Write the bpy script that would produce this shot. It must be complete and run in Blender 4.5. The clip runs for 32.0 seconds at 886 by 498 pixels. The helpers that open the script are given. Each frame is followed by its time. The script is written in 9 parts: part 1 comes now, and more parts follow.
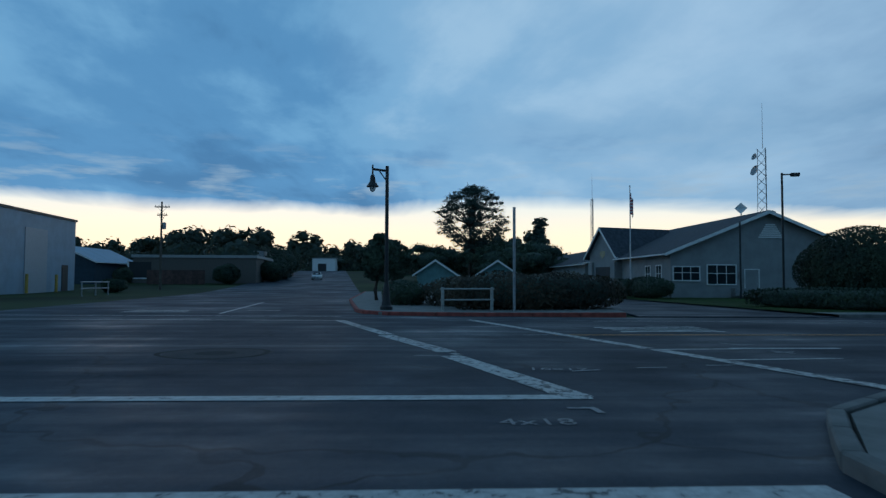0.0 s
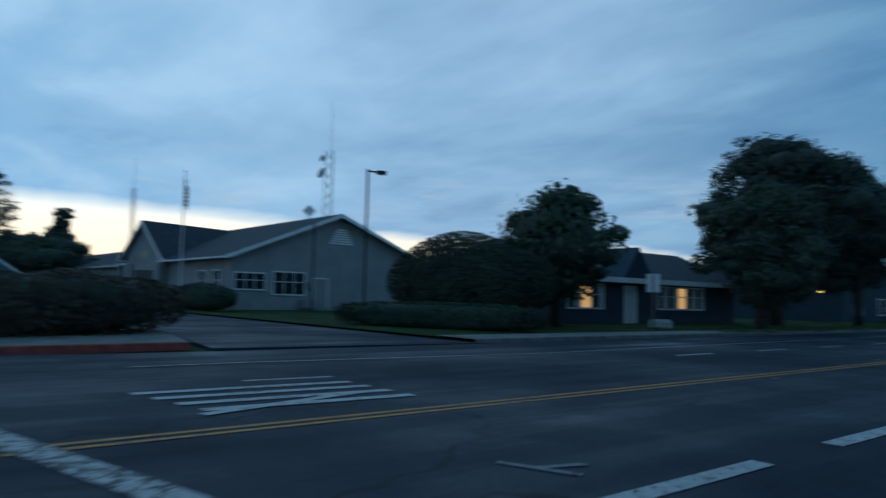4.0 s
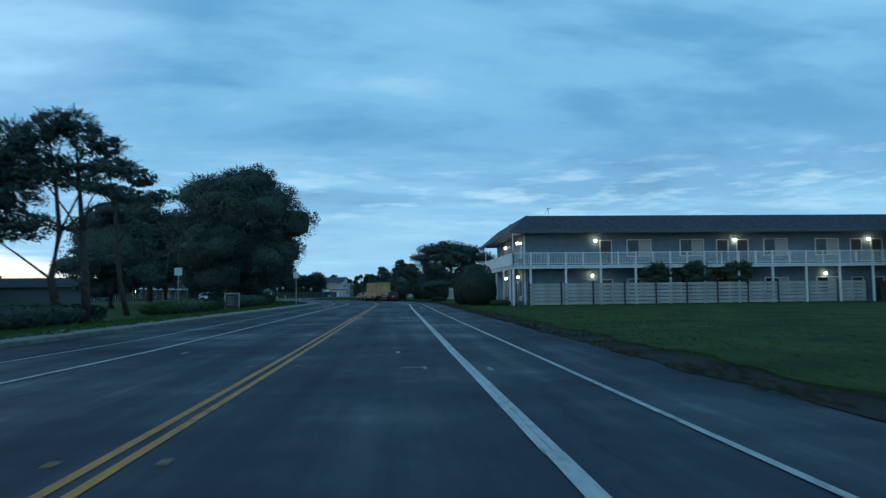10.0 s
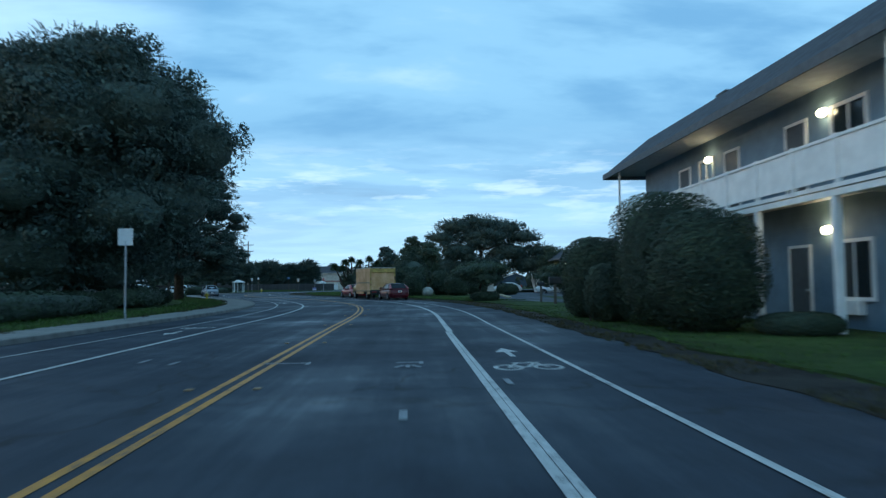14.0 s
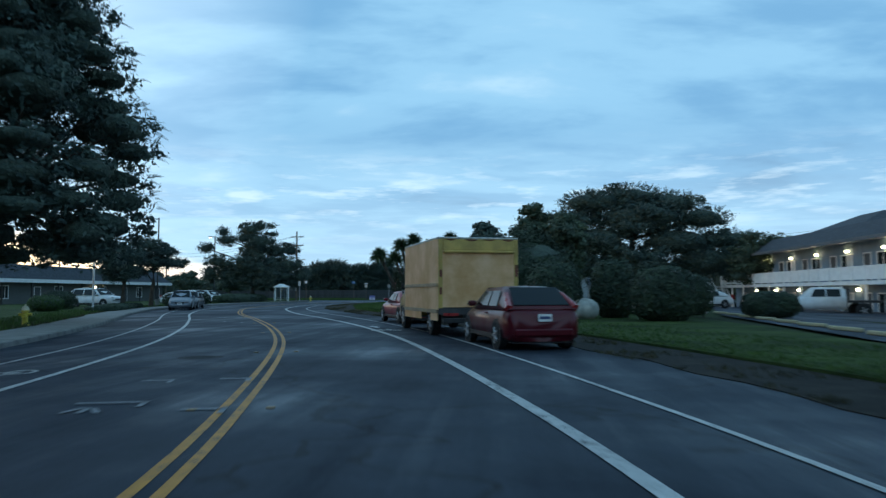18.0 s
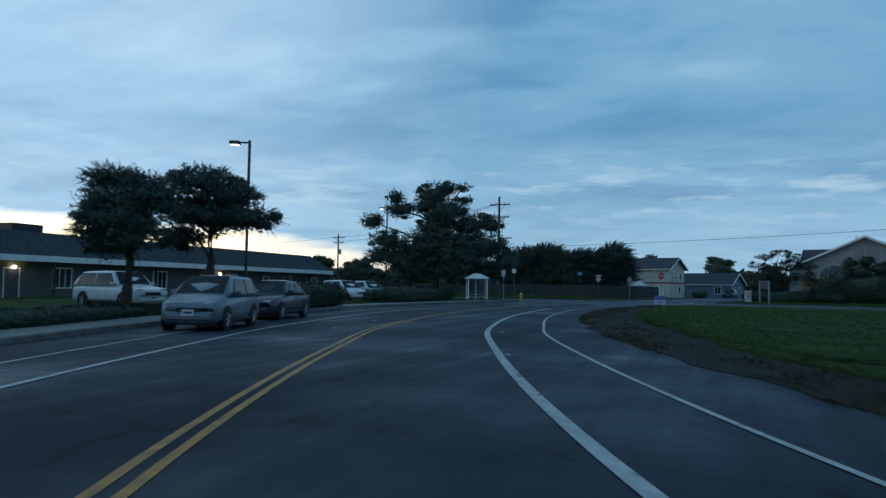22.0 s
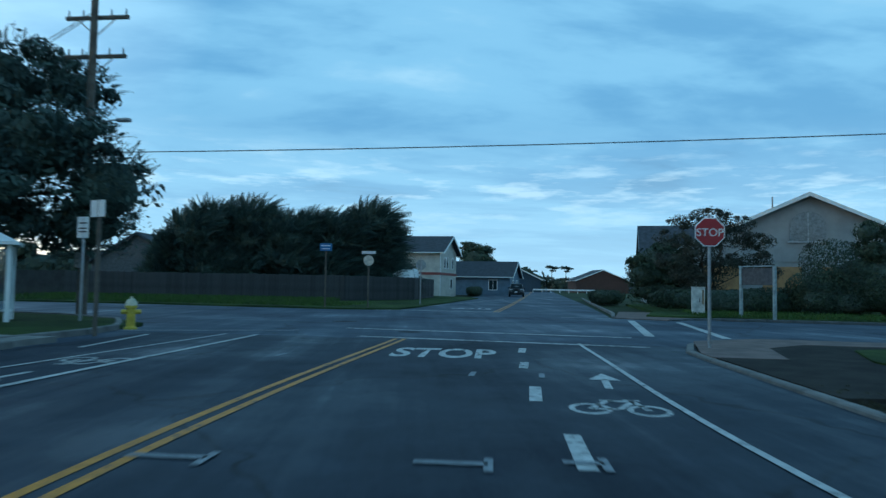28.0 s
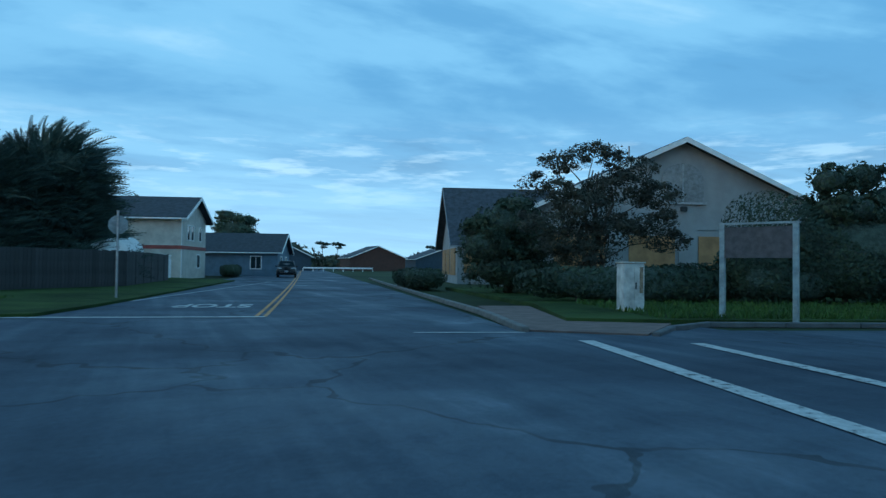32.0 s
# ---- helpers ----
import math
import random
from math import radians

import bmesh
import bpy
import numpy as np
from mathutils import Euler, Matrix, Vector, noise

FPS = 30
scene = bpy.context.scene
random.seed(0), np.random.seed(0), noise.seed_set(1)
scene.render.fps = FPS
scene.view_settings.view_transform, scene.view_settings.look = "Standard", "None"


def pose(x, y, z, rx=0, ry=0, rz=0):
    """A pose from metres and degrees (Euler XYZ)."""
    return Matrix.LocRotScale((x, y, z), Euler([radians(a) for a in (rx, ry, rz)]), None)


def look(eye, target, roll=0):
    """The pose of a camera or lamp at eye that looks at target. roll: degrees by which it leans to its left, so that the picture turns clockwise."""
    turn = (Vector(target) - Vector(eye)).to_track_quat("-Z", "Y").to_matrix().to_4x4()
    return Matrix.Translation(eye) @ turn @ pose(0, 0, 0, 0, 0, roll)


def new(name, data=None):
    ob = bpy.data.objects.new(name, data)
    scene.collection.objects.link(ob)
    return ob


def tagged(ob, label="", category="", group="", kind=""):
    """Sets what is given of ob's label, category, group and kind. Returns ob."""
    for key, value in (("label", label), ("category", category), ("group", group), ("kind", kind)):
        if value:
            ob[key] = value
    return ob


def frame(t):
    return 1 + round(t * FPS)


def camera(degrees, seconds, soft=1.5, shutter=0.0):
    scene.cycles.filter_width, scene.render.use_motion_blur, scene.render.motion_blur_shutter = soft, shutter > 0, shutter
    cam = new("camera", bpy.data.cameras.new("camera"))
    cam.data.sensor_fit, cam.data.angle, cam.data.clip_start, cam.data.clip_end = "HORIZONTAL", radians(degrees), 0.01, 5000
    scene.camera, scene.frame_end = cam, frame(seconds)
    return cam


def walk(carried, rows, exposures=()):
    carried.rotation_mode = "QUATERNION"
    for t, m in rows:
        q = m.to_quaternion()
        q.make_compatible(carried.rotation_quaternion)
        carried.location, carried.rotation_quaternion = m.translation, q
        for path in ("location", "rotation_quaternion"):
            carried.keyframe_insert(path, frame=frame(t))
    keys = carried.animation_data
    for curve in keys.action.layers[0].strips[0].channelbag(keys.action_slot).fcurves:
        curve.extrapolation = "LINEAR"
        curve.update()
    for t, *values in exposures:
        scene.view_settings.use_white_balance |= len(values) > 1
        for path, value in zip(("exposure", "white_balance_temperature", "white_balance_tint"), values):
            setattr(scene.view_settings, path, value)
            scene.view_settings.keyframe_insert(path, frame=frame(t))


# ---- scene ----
import itertools

cam = camera(64.56, 32.0, soft=1.35, shutter=0.5)
# seconds, eye x, y, z, heading (left of +y), pitch, lean
ROWS = [
    (0, 16.908, 69.967, 1.275, 87.21, 2.69, 0.22),
    (0.5, 15.879, 70.001, 1.279, 86.25, 3.29, 0.64),
    (1, 14.97, 70.097, 1.278, 85.21, 3.94, 0.16),
    (1.5, 14.073, 70.192, 1.28, 83.86, 4.45, 0.53),
    (2, 13.082, 70.338, 1.28, 81.79, 4.45, 0.9),
    (2.5, 11.799, 70.606, 1.279, 79.08, 4.34, 1.08),
    (3, 10.111, 71.109, 1.279, 73.42, 4.18, 1.96),
    (3.5, 8.222, 71.684, 1.282, 63.56, 4.05, 1.14),
    (4, 6.362, 72.675, 1.286, 51.09, 3.91, 1.47),
    (4.5, 4.741, 74.16, 1.286, 36.76, 3.78, 2.32),
    (5, 3.538, 76.244, 1.283, 20.93, 3.99, 0.93),
    (5.5, 2.771, 78.918, 1.28, 8.65, 4.21, 0.48),
    (6, 2.384, 82.138, 1.278, 2.18, 4.43, 0.51),
    (6.5, 2.195, 85.869, 1.275, 0.38, 4.65, 1.05),
    (7, 2.094, 90.102, 1.274, -1.91, 4.34, 0.76),
    (7.5, 2.057, 94.764, 1.276, -3.13, 4.45, 0.22),
    (8, 2.094, 99.763, 1.278, -3.65, 4.21, -0.31),
    (8.5, 2.156, 105.005, 1.278, -3.5, 4.09, -0.43),
    (9, 2.197, 110.315, 1.277, -3.68, 3.77, -0.59),
    (9.5, 2.226, 115.795, 1.278, -3.75, 3.81, -0.9),
    (10, 2.249, 121.444, 1.277, -3.81, 3.52, -0.67),
    (10.5, 2.317, 127.192, 1.277, -3.8, 3.45, -0.7),
    (11, 2.356, 132.968, 1.277, -3.69, 3.41, -1.02),
    (11.5, 2.38, 138.748, 1.277, -3.66, 3.32, -1.33),
    (12, 2.357, 144.509, 1.279, -3.55, 3.36, -0.96),
    (12.5, 2.351, 150.234, 1.283, -3.39, 3.14, -0.81),
    (13, 2.309, 155.861, 1.288, -3.28, 3.11, -0.77),
    (13.5, 2.377, 161.481, 1.285, -3.07, 2.97, -0.44),
    (14, 2.454, 167.05, 1.284, -2.85, 2.88, -0.69),
    (14.5, 2.366, 172.766, 1.283, -2.76, 2.77, -0.93),
    (15, 2.387, 178.453, 1.282, -3.35, 2.88, -0.37),
    (15.5, 2.435, 184.091, 1.281, -3.33, 2.99, -0.17),
    (16, 2.429, 189.657, 1.282, -2.23, 3.1, -0.13),
    (16.5, 2.279, 195.13, 1.282, -0.33, 3.21, -0.23),
    (17, 1.963, 200.495, 1.283, 1.31, 3.65, 0.21),
    (17.5, 1.521, 205.728, 1.281, 2.90, 3.35, -0.40),
    (18, 0.852, 210.856, 1.277, 4.96, 3.57, -0.17),
    (18.5, -0.101, 215.918, 1.269, 7.44, 3.03, 0.21),
    (19, -1.264, 220.865, 1.255, 10.05, 3.40, -0.41),
    (19.5, -2.495, 225.581, 1.267, 12.51, 3.21, 0.24),
    (20, -3.876, 230.094, 1.274, 14.84, 3.22, 0.43),
    (20.5, -5.448, 234.52, 1.276, 17.23, 3.17, 0.61),
    (21, -7.204, 238.911, 1.277, 19.34, 2.96, 0.96),
    (21.5, -9.052, 243.249, 1.278, 20.96, 2.92, 0.95),
    (22, -10.904, 247.444, 1.278, 20.78, 3.1, 0.9),
    (22.5, -12.611, 251.545, 1.279, 19.58, 3.08, 0.72),
    (23, -14.194, 255.659, 1.279, 18.24, 3.06, 0.56),
    (23.5, -15.674, 259.69, 1.281, 16.74, 3.08, 0.54),
    (24, -17.045, 263.74, 1.281, 14.47, 3.29, 0.68),
    (24.5, -18.194, 267.932, 1.281, 11.68, 2.87, 0.7),
    (25, -19.14, 272.294, 1.28, 8.85, 3.1, 0.65),
    (25.5, -19.821, 276.603, 1.279, 6.34, 3.09, 0.76),
    (26, -20.348, 280.675, 1.28, 3.1, 3.1, 0.33),
    (26.5, -20.657, 284.574, 1.281, 0.72, 3.12, 0.23),
    (27, -20.84, 288.34, 1.283, -0.38, 3.14, 0.37),
    (27.5, -20.998, 292.046, 1.292, -0.97, 3.26, 1.08),
    (28, -21.061, 295.638, 1.294, -2.78, 2.95, 1.05),
    (28.5, -21.004, 298.931, 1.289, -4.37, 2.75, 0.93),
    (29, -20.892, 301.981, 1.280, -5.98, 2.47, 1.09),
    (29.5, -20.707, 304.759, 1.276, -7.65, 2.07, 1.31),
    (30, -20.411, 307.242, 1.270, -9.89, 1.68, 1.17),
    (30.5, -20.038, 309.356, 1.262, -13.73, 1.43, 1.35),
    (31, -19.604, 311.016, 1.253, -16.89, 1.33, 1.27),
    (31.5, -19.274, 312.256, 1.250, -19.73, 1.29, 0.98),
    (32, -18.896, 313.183, 1.248, -21.80, 1.44, 0.70),
]
EXPOSURES = [(0.0, -0.9, 5650, 10), (3.0, -0.9, 5650, 10), (4.0, -0.72, 5600, 10), (4.5, -0.6, 5600, 10), (6.5, 0.05, 5600, 2), (9.0, 0.0, 5650, 2), (12.0, 0.0, 6100, 8), (14.0, 0.4, 6200, 10), (17.0, 0.38, 6600, 12), (20.0, 0.17, 6450, 12), (21.0, -0.17, 6300, 11), (22.0, -0.3, 6150, 10), (23.0, -0.37, 6150, 10), (25.0, -0.2, 6000, 8), (28.0, 0.2, 5880, 2), (30.0, 0.24, 6050, 2), (32.0, 0.2, 5650, 2)]
walk(cam, [(t, pose(x, y, z, 90 + p, 0, h) @ pose(0, 0, 0, 0, 0, r)) for t, x, y, z, h, p, r in ROWS], EXPOSURES)

# ---- sky and light ----
SUN_AZ = 106.0          # degrees left of +y: the sun has just gone down in the west
SUN_EL = 3.0
world = bpy.data.worlds.new("dusk_sky")
scene.world = world
world.use_nodes = True


class Nodes:
    """Small helper to write node trees in a few lines."""

    def __init__(self, tree):
        self.t = tree
        tree.nodes.clear()

    def n(self, kind, **values):
        node = self.t.nodes.new(kind)
        for key, value in values.items():
            if key == "ins":
                for k, v in value.items():
                    if hasattr(v, "is_output"):
                        self.t.links.new(v, node.inputs[k])
                    else:
                        node.inputs[k].default_value = v
            elif key == "operation":
                node.operation = value
            elif key == "use_clamp":
                node.use_clamp = value
            elif key == "data_type":
                node.data_type = value
            elif key == "blend_type":
                node.blend_type = value
            elif key == "feature":
                node.feature = value
        return node

    def math(self, op, a, b=0.0, clamp=False):
        return self.n("ShaderNodeMath", operation=op, use_clamp=clamp, ins={0: a, 1: b}).outputs[0]

    def mix(self, f, a, b, blend="MIX"):
        m = self.n("ShaderNodeMix", data_type="RGBA", blend_type=blend, ins={0: f})
        for i, v in ((6, a), (7, b)):
            if hasattr(v, "is_output"):
                self.t.links.new(v, m.inputs[i])
            else:
                m.inputs[i].default_value = (*v[:3], 1)
        return m.outputs[2]

    def ramp(self, f, stops, smooth=True):
        r = self.n("ShaderNodeValToRGB", ins={0: f})
        e = r.color_ramp.elements
        r.color_ramp.interpolation = "EASE" if smooth else "LINEAR"
        while len(e) < len(stops):
            e.new(0.5)
        for el, (pos, col) in zip(e, stops):
            el.position = pos
            el.color = (*col, 1) if len(col) == 3 else col
        return r.outputs[0]


N = Nodes(world.node_tree)
vec = N.n("ShaderNodeTexCoord").outputs["Generated"]
sep = N.n("ShaderNodeSeparateXYZ", ins={0: vec})
up = N.math("MAXIMUM", sep.outputs[2], 0.0)
lift = N.math("ADD", up, 0.10)
plane = N.n("ShaderNodeCombineXYZ", ins={0: N.math("MULTIPLY", N.math("DIVIDE", sep.outputs[0], lift), 0.62), 1: N.math("DIVIDE", sep.outputs[1], lift), 2: 0.0}).outputs[0]
air = N.n("ShaderNodeTexSky")
air.sky_type, air.sun_disc, air.sun_elevation, air.sun_rotation = "NISHITA", False, radians(SUN_EL), radians(-SUN_AZ)
air.air_density, air.dust_density, air.ozone_density = 1.6, 1.5, 4.0
sky = N.mix(1.0, air.outputs[0], (0.10, 0.10, 0.10), "MULTIPLY")
n1 = N.n("ShaderNodeTexNoise", ins={"Vector": plane, "Scale": 0.55, "Detail": 8.0, "Roughness": 0.56, "Distortion": 0.5}).outputs[0]
n2 = N.n("ShaderNodeTexNoise", ins={"Vector": plane, "Scale": 1.9, "Detail": 5.0, "Roughness": 0.55, "Distortion": 0.2}).outputs[0]
cover = N.math("ADD", N.math("MULTIPLY", n1, 0.72), N.math("MULTIPLY", n2, 0.28))
cloud = N.ramp(cover, [(0.36, (0.105, 0.265, 0.46)), (0.45, (0.155, 0.37, 0.60)), (0.54, (0.25, 0.51, 0.73)), (0.64, (0.44, 0.68, 0.84))])
# the cloud deck breaks open low in the west, where the last light shows
west = N.n("ShaderNodeVectorMath", operation="DOT_PRODUCT", ins={0: vec, 1: (-math.sin(radians(SUN_AZ)), math.cos(radians(SUN_AZ)), 0.0)}).outputs["Value"]
west = N.math("MAXIMUM", west, 0.0)
toward = N.math("POWER", west, 1.3)
bright = N.math("ADD", 1.0, N.math("MULTIPLY", N.math("MULTIPLY", toward, 0.55), N.math("SUBTRACT", 1.0, N.math("MULTIPLY", up, 0.8))))
cloud = N.mix(1.0, cloud, N.n("ShaderNodeCombineColor", ins={0: bright, 1: bright, 2: bright}).outputs[0], "MULTIPLY")
# the deck is thinner in the north-west
thin = N.n("ShaderNodeVectorMath", operation="DOT_PRODUCT", ins={0: vec, 1: (-math.sin(radians(57)) * .93, math.cos(radians(57)) * .93, .36)}).outputs["Value"]
thin = N.math("MULTIPLY", N.math("DIVIDE", N.math("SUBTRACT", thin, 0.78), 0.22, clamp=True), N.math("ADD", 0.15, n2))
cloud = N.mix(N.math("MULTIPLY", thin, 0.9, clamp=True), cloud, (0.82, 1.08, 1.25))
# a heavier roll of cloud above the breaks
roll = N.math("SUBTRACT", 1.0, N.math("DIVIDE", N.math("ABSOLUTE", N.math("SUBTRACT", N.math("ADD", up, N.math("MULTIPLY", N.math("SUBTRACT", n1, 0.5), 0.12)), 0.215)), 0.06), clamp=True)
cloud = N.mix(N.math("MULTIPLY", roll, N.math("SUBTRACT", 0.42, N.math("MULTIPLY", toward, 0.35))), cloud, (0.17, 0.38, 0.60))
# bright breaks low in the deck
n3 = N.n("ShaderNodeTexNoise", ins={"Vector": N.n("ShaderNodeVectorMath", operation="MULTIPLY", ins={0: vec, 1: (9.0, 9.0, 55.0)}).outputs[0], "Scale": 1.0, "Detail": 4.0, "Roughness": 0.6}).outputs[0]
belt = N.math("MULTIPLY", N.math("SUBTRACT", 1.0, N.math("DIVIDE", N.math("ABSOLUTE", N.math("SUBTRACT", up, 0.13)), 0.075), clamp=True), N.math("MULTIPLY", N.math("SUBTRACT", n3, 0.52), 7.0, clamp=True), clamp=True)
cloud = N.mix(N.math("MULTIPLY", belt, 0.6), cloud, (0.72, 0.90, 0.98))
edge = N.math("ADD", N.math("MULTIPLY", N.math("POWER", west, 0.5), 0.117), N.math("MULTIPLY", N.math("SUBTRACT", n1, 0.5), 0.08))
low = N.math("SUBTRACT", 1.0, N.math("DIVIDE", N.math("SUBTRACT", up, N.math("SUBTRACT", edge, 0.016)), 0.02), clamp=True)
gap = N.math("MULTIPLY", low, N.math("MULTIPLY", toward, 4.0, clamp=True), clamp=True)
glow = N.ramp(N.math("MULTIPLY", up, 6.0), [(0.0, (2.6, 1.45, 0.72)), (0.28, (3.1, 2.45, 1.55)), (0.75, (2.2, 2.2, 1.9))])
open_sky = N.mix(0.75, sky, glow)
haze = N.math("SUBTRACT", 1.0, N.math("DIVIDE", up, 0.22), clamp=True)
cloud = N.mix(N.math("MULTIPLY", haze, N.math("SUBTRACT", 0.75, N.math("MULTIPLY", toward, 0.6))), cloud, (0.50, 0.74, 0.90))
# the unseen sky overhead is darkened, to cut the light on the ground
overhead_dim = N.math("SUBTRACT", 1.0, N.math("MULTIPLY", N.math("DIVIDE", N.math("SUBTRACT", up, 0.42), 0.4, clamp=True), 0.28))
cloud = N.mix(1.0, cloud, N.n("ShaderNodeCombineColor", ins={0: overhead_dim, 1: overhead_dim, 2: overhead_dim}).outputs[0], "MULTIPLY")
col = N.mix(gap, cloud, open_sky)
bg = N.n("ShaderNodeBackground", ins={"Color": col, "Strength": 1.0})
N.t.links.new(bg.outputs[0], N.n("ShaderNodeOutputWorld").inputs[0])

sun = new("sun", bpy.data.lights.new("sun", "SUN"))
sun.data.energy, sun.data.angle, sun.data.color = 0.14, radians(25), (1.0, 0.72, 0.45)
az = radians(SUN_AZ)
sun.matrix_world = look((-400 * math.sin(az), 400 * math.cos(az), 30), (0, 0, 0))


# ---- materials ----
MATS = {}


def mat(name, color, rough=0.8, metal=0.0, var=0.25, scale=6.0, bump=0.2, fine=60.0, rand=0.0, coat=0.0, spec=0.5, second=None, depth=0.02):
    """A procedural surface: a base colour that varies at two scales, fine relief, and a share of change from object to object."""
    if name in MATS:
        return MATS[name]
    m = bpy.data.materials.new(name)
    m.use_nodes = True
    k = Nodes(m.node_tree)
    at = k.n("ShaderNodeTexCoord").outputs["Object"]
    big = k.n("ShaderNodeTexNoise", ins={"Vector": at, "Scale": scale, "Detail": 4.0, "Roughness": 0.6}).outputs[0]
    small = k.n("ShaderNodeTexNoise", ins={"Vector": at, "Scale": fine, "Detail": 3.0}).outputs[0]
    dark = [c * (1 - var) for c in color]
    light = [min(1, c * (1 + var)) for c in (second or color)]
    col = k.ramp(big, [(0.3, dark), (0.7, light)])
    grain = k.math("ADD", k.math("MULTIPLY", small, var * 0.8), 1 - var * 0.4)
    if rand:
        r = k.n("ShaderNodeObjectInfo").outputs["Random"]
        grain = k.math("MULTIPLY", grain, k.math("ADD", k.math("MULTIPLY", r, rand), 1 - rand / 2))
    col = k.mix(1.0, col, k.n("ShaderNodeCombineColor", ins={0: grain, 1: grain, 2: grain}).outputs[0], "MULTIPLY")
    rr = k.math("ADD", k.math("MULTIPLY", k.math("SUBTRACT", big, 0.5), 0.3), rough, clamp=True)
    p = k.n("ShaderNodeBsdfPrincipled", ins={"Base Color": col, "Roughness": rr, "Metallic": metal, "Coat Weight": coat, "Specular IOR Level": spec})
    if bump:
        b = k.n("ShaderNodeBump", ins={"Height": small, "Strength": bump, "Distance": depth})
        k.t.links.new(b.outputs[0], p.inputs["Normal"])
    k.t.links.new(p.outputs[0], k.n("ShaderNodeOutputMaterial").inputs[0])
    MATS[name] = m
    return m


def leaf_mat(name, color, var=0.28):
    """Foliage: colour from leaf to leaf, with a little light through."""
    m = bpy.data.materials.new(name)
    m.use_nodes = True
    k = Nodes(m.node_tree)
    isl = k.n("ShaderNodeNewGeometry").outputs["Random Per Island"]
    at = k.n("ShaderNodeTexCoord").outputs["Object"]
    big = k.n("ShaderNodeTexNoise", ins={"Vector": at, "Scale": 0.9, "Detail": 3.0}).outputs[0]
    a = k.ramp(isl, [(0.0, [c * (1 - var) for c in color]), (0.6, color), (1.0, [c * (1 + var) for c in color])], False)
    b = k.ramp(big, [(0.3, (0.65, 0.68, 0.7)), (0.7, (1.15, 1.1, 0.95))])
    col = k.mix(1.0, a, b, "MULTIPLY")
    p = k.n("ShaderNodeBsdfPrincipled", ins={"Base Color": col, "Roughness": 0.6, "Specular IOR Level": 0.2})
    tl = k.n("ShaderNodeBsdfTranslucent", ins={"Color": col})
    mx = k.n("ShaderNodeMixShader", ins={0: 0.12, 1: p.outputs[0], 2: tl.outputs[0]})
    k.t.links.new(mx.outputs[0], k.n("ShaderNodeOutputMaterial").inputs[0])
    MATS[name] = m
    return m


def lamp_mat(name, color, strength):
    m = bpy.data.materials.new(name)
    m.use_nodes = True
    k = Nodes(m.node_tree)
    e = k.n("ShaderNodeEmission", ins={"Color": (*color, 1), "Strength": strength})
    k.t.links.new(e.outputs[0], k.n("ShaderNodeOutputMaterial").inputs[0])
    MATS[name] = m
    return m


def glass_mat(name, color=(0.02, 0.03, 0.035), rough=0.05, spec=0.55):
    m = bpy.data.materials.new(name)
    m.use_nodes = True
    k = Nodes(m.node_tree)
    p = k.n("ShaderNodeBsdfPrincipled", ins={"Base Color": (*color, 1), "Roughness": rough, "Specular IOR Level": spec})
    k.t.links.new(p.outputs[0], k.n("ShaderNodeOutputMaterial").inputs[0])
    MATS[name] = m
    return m


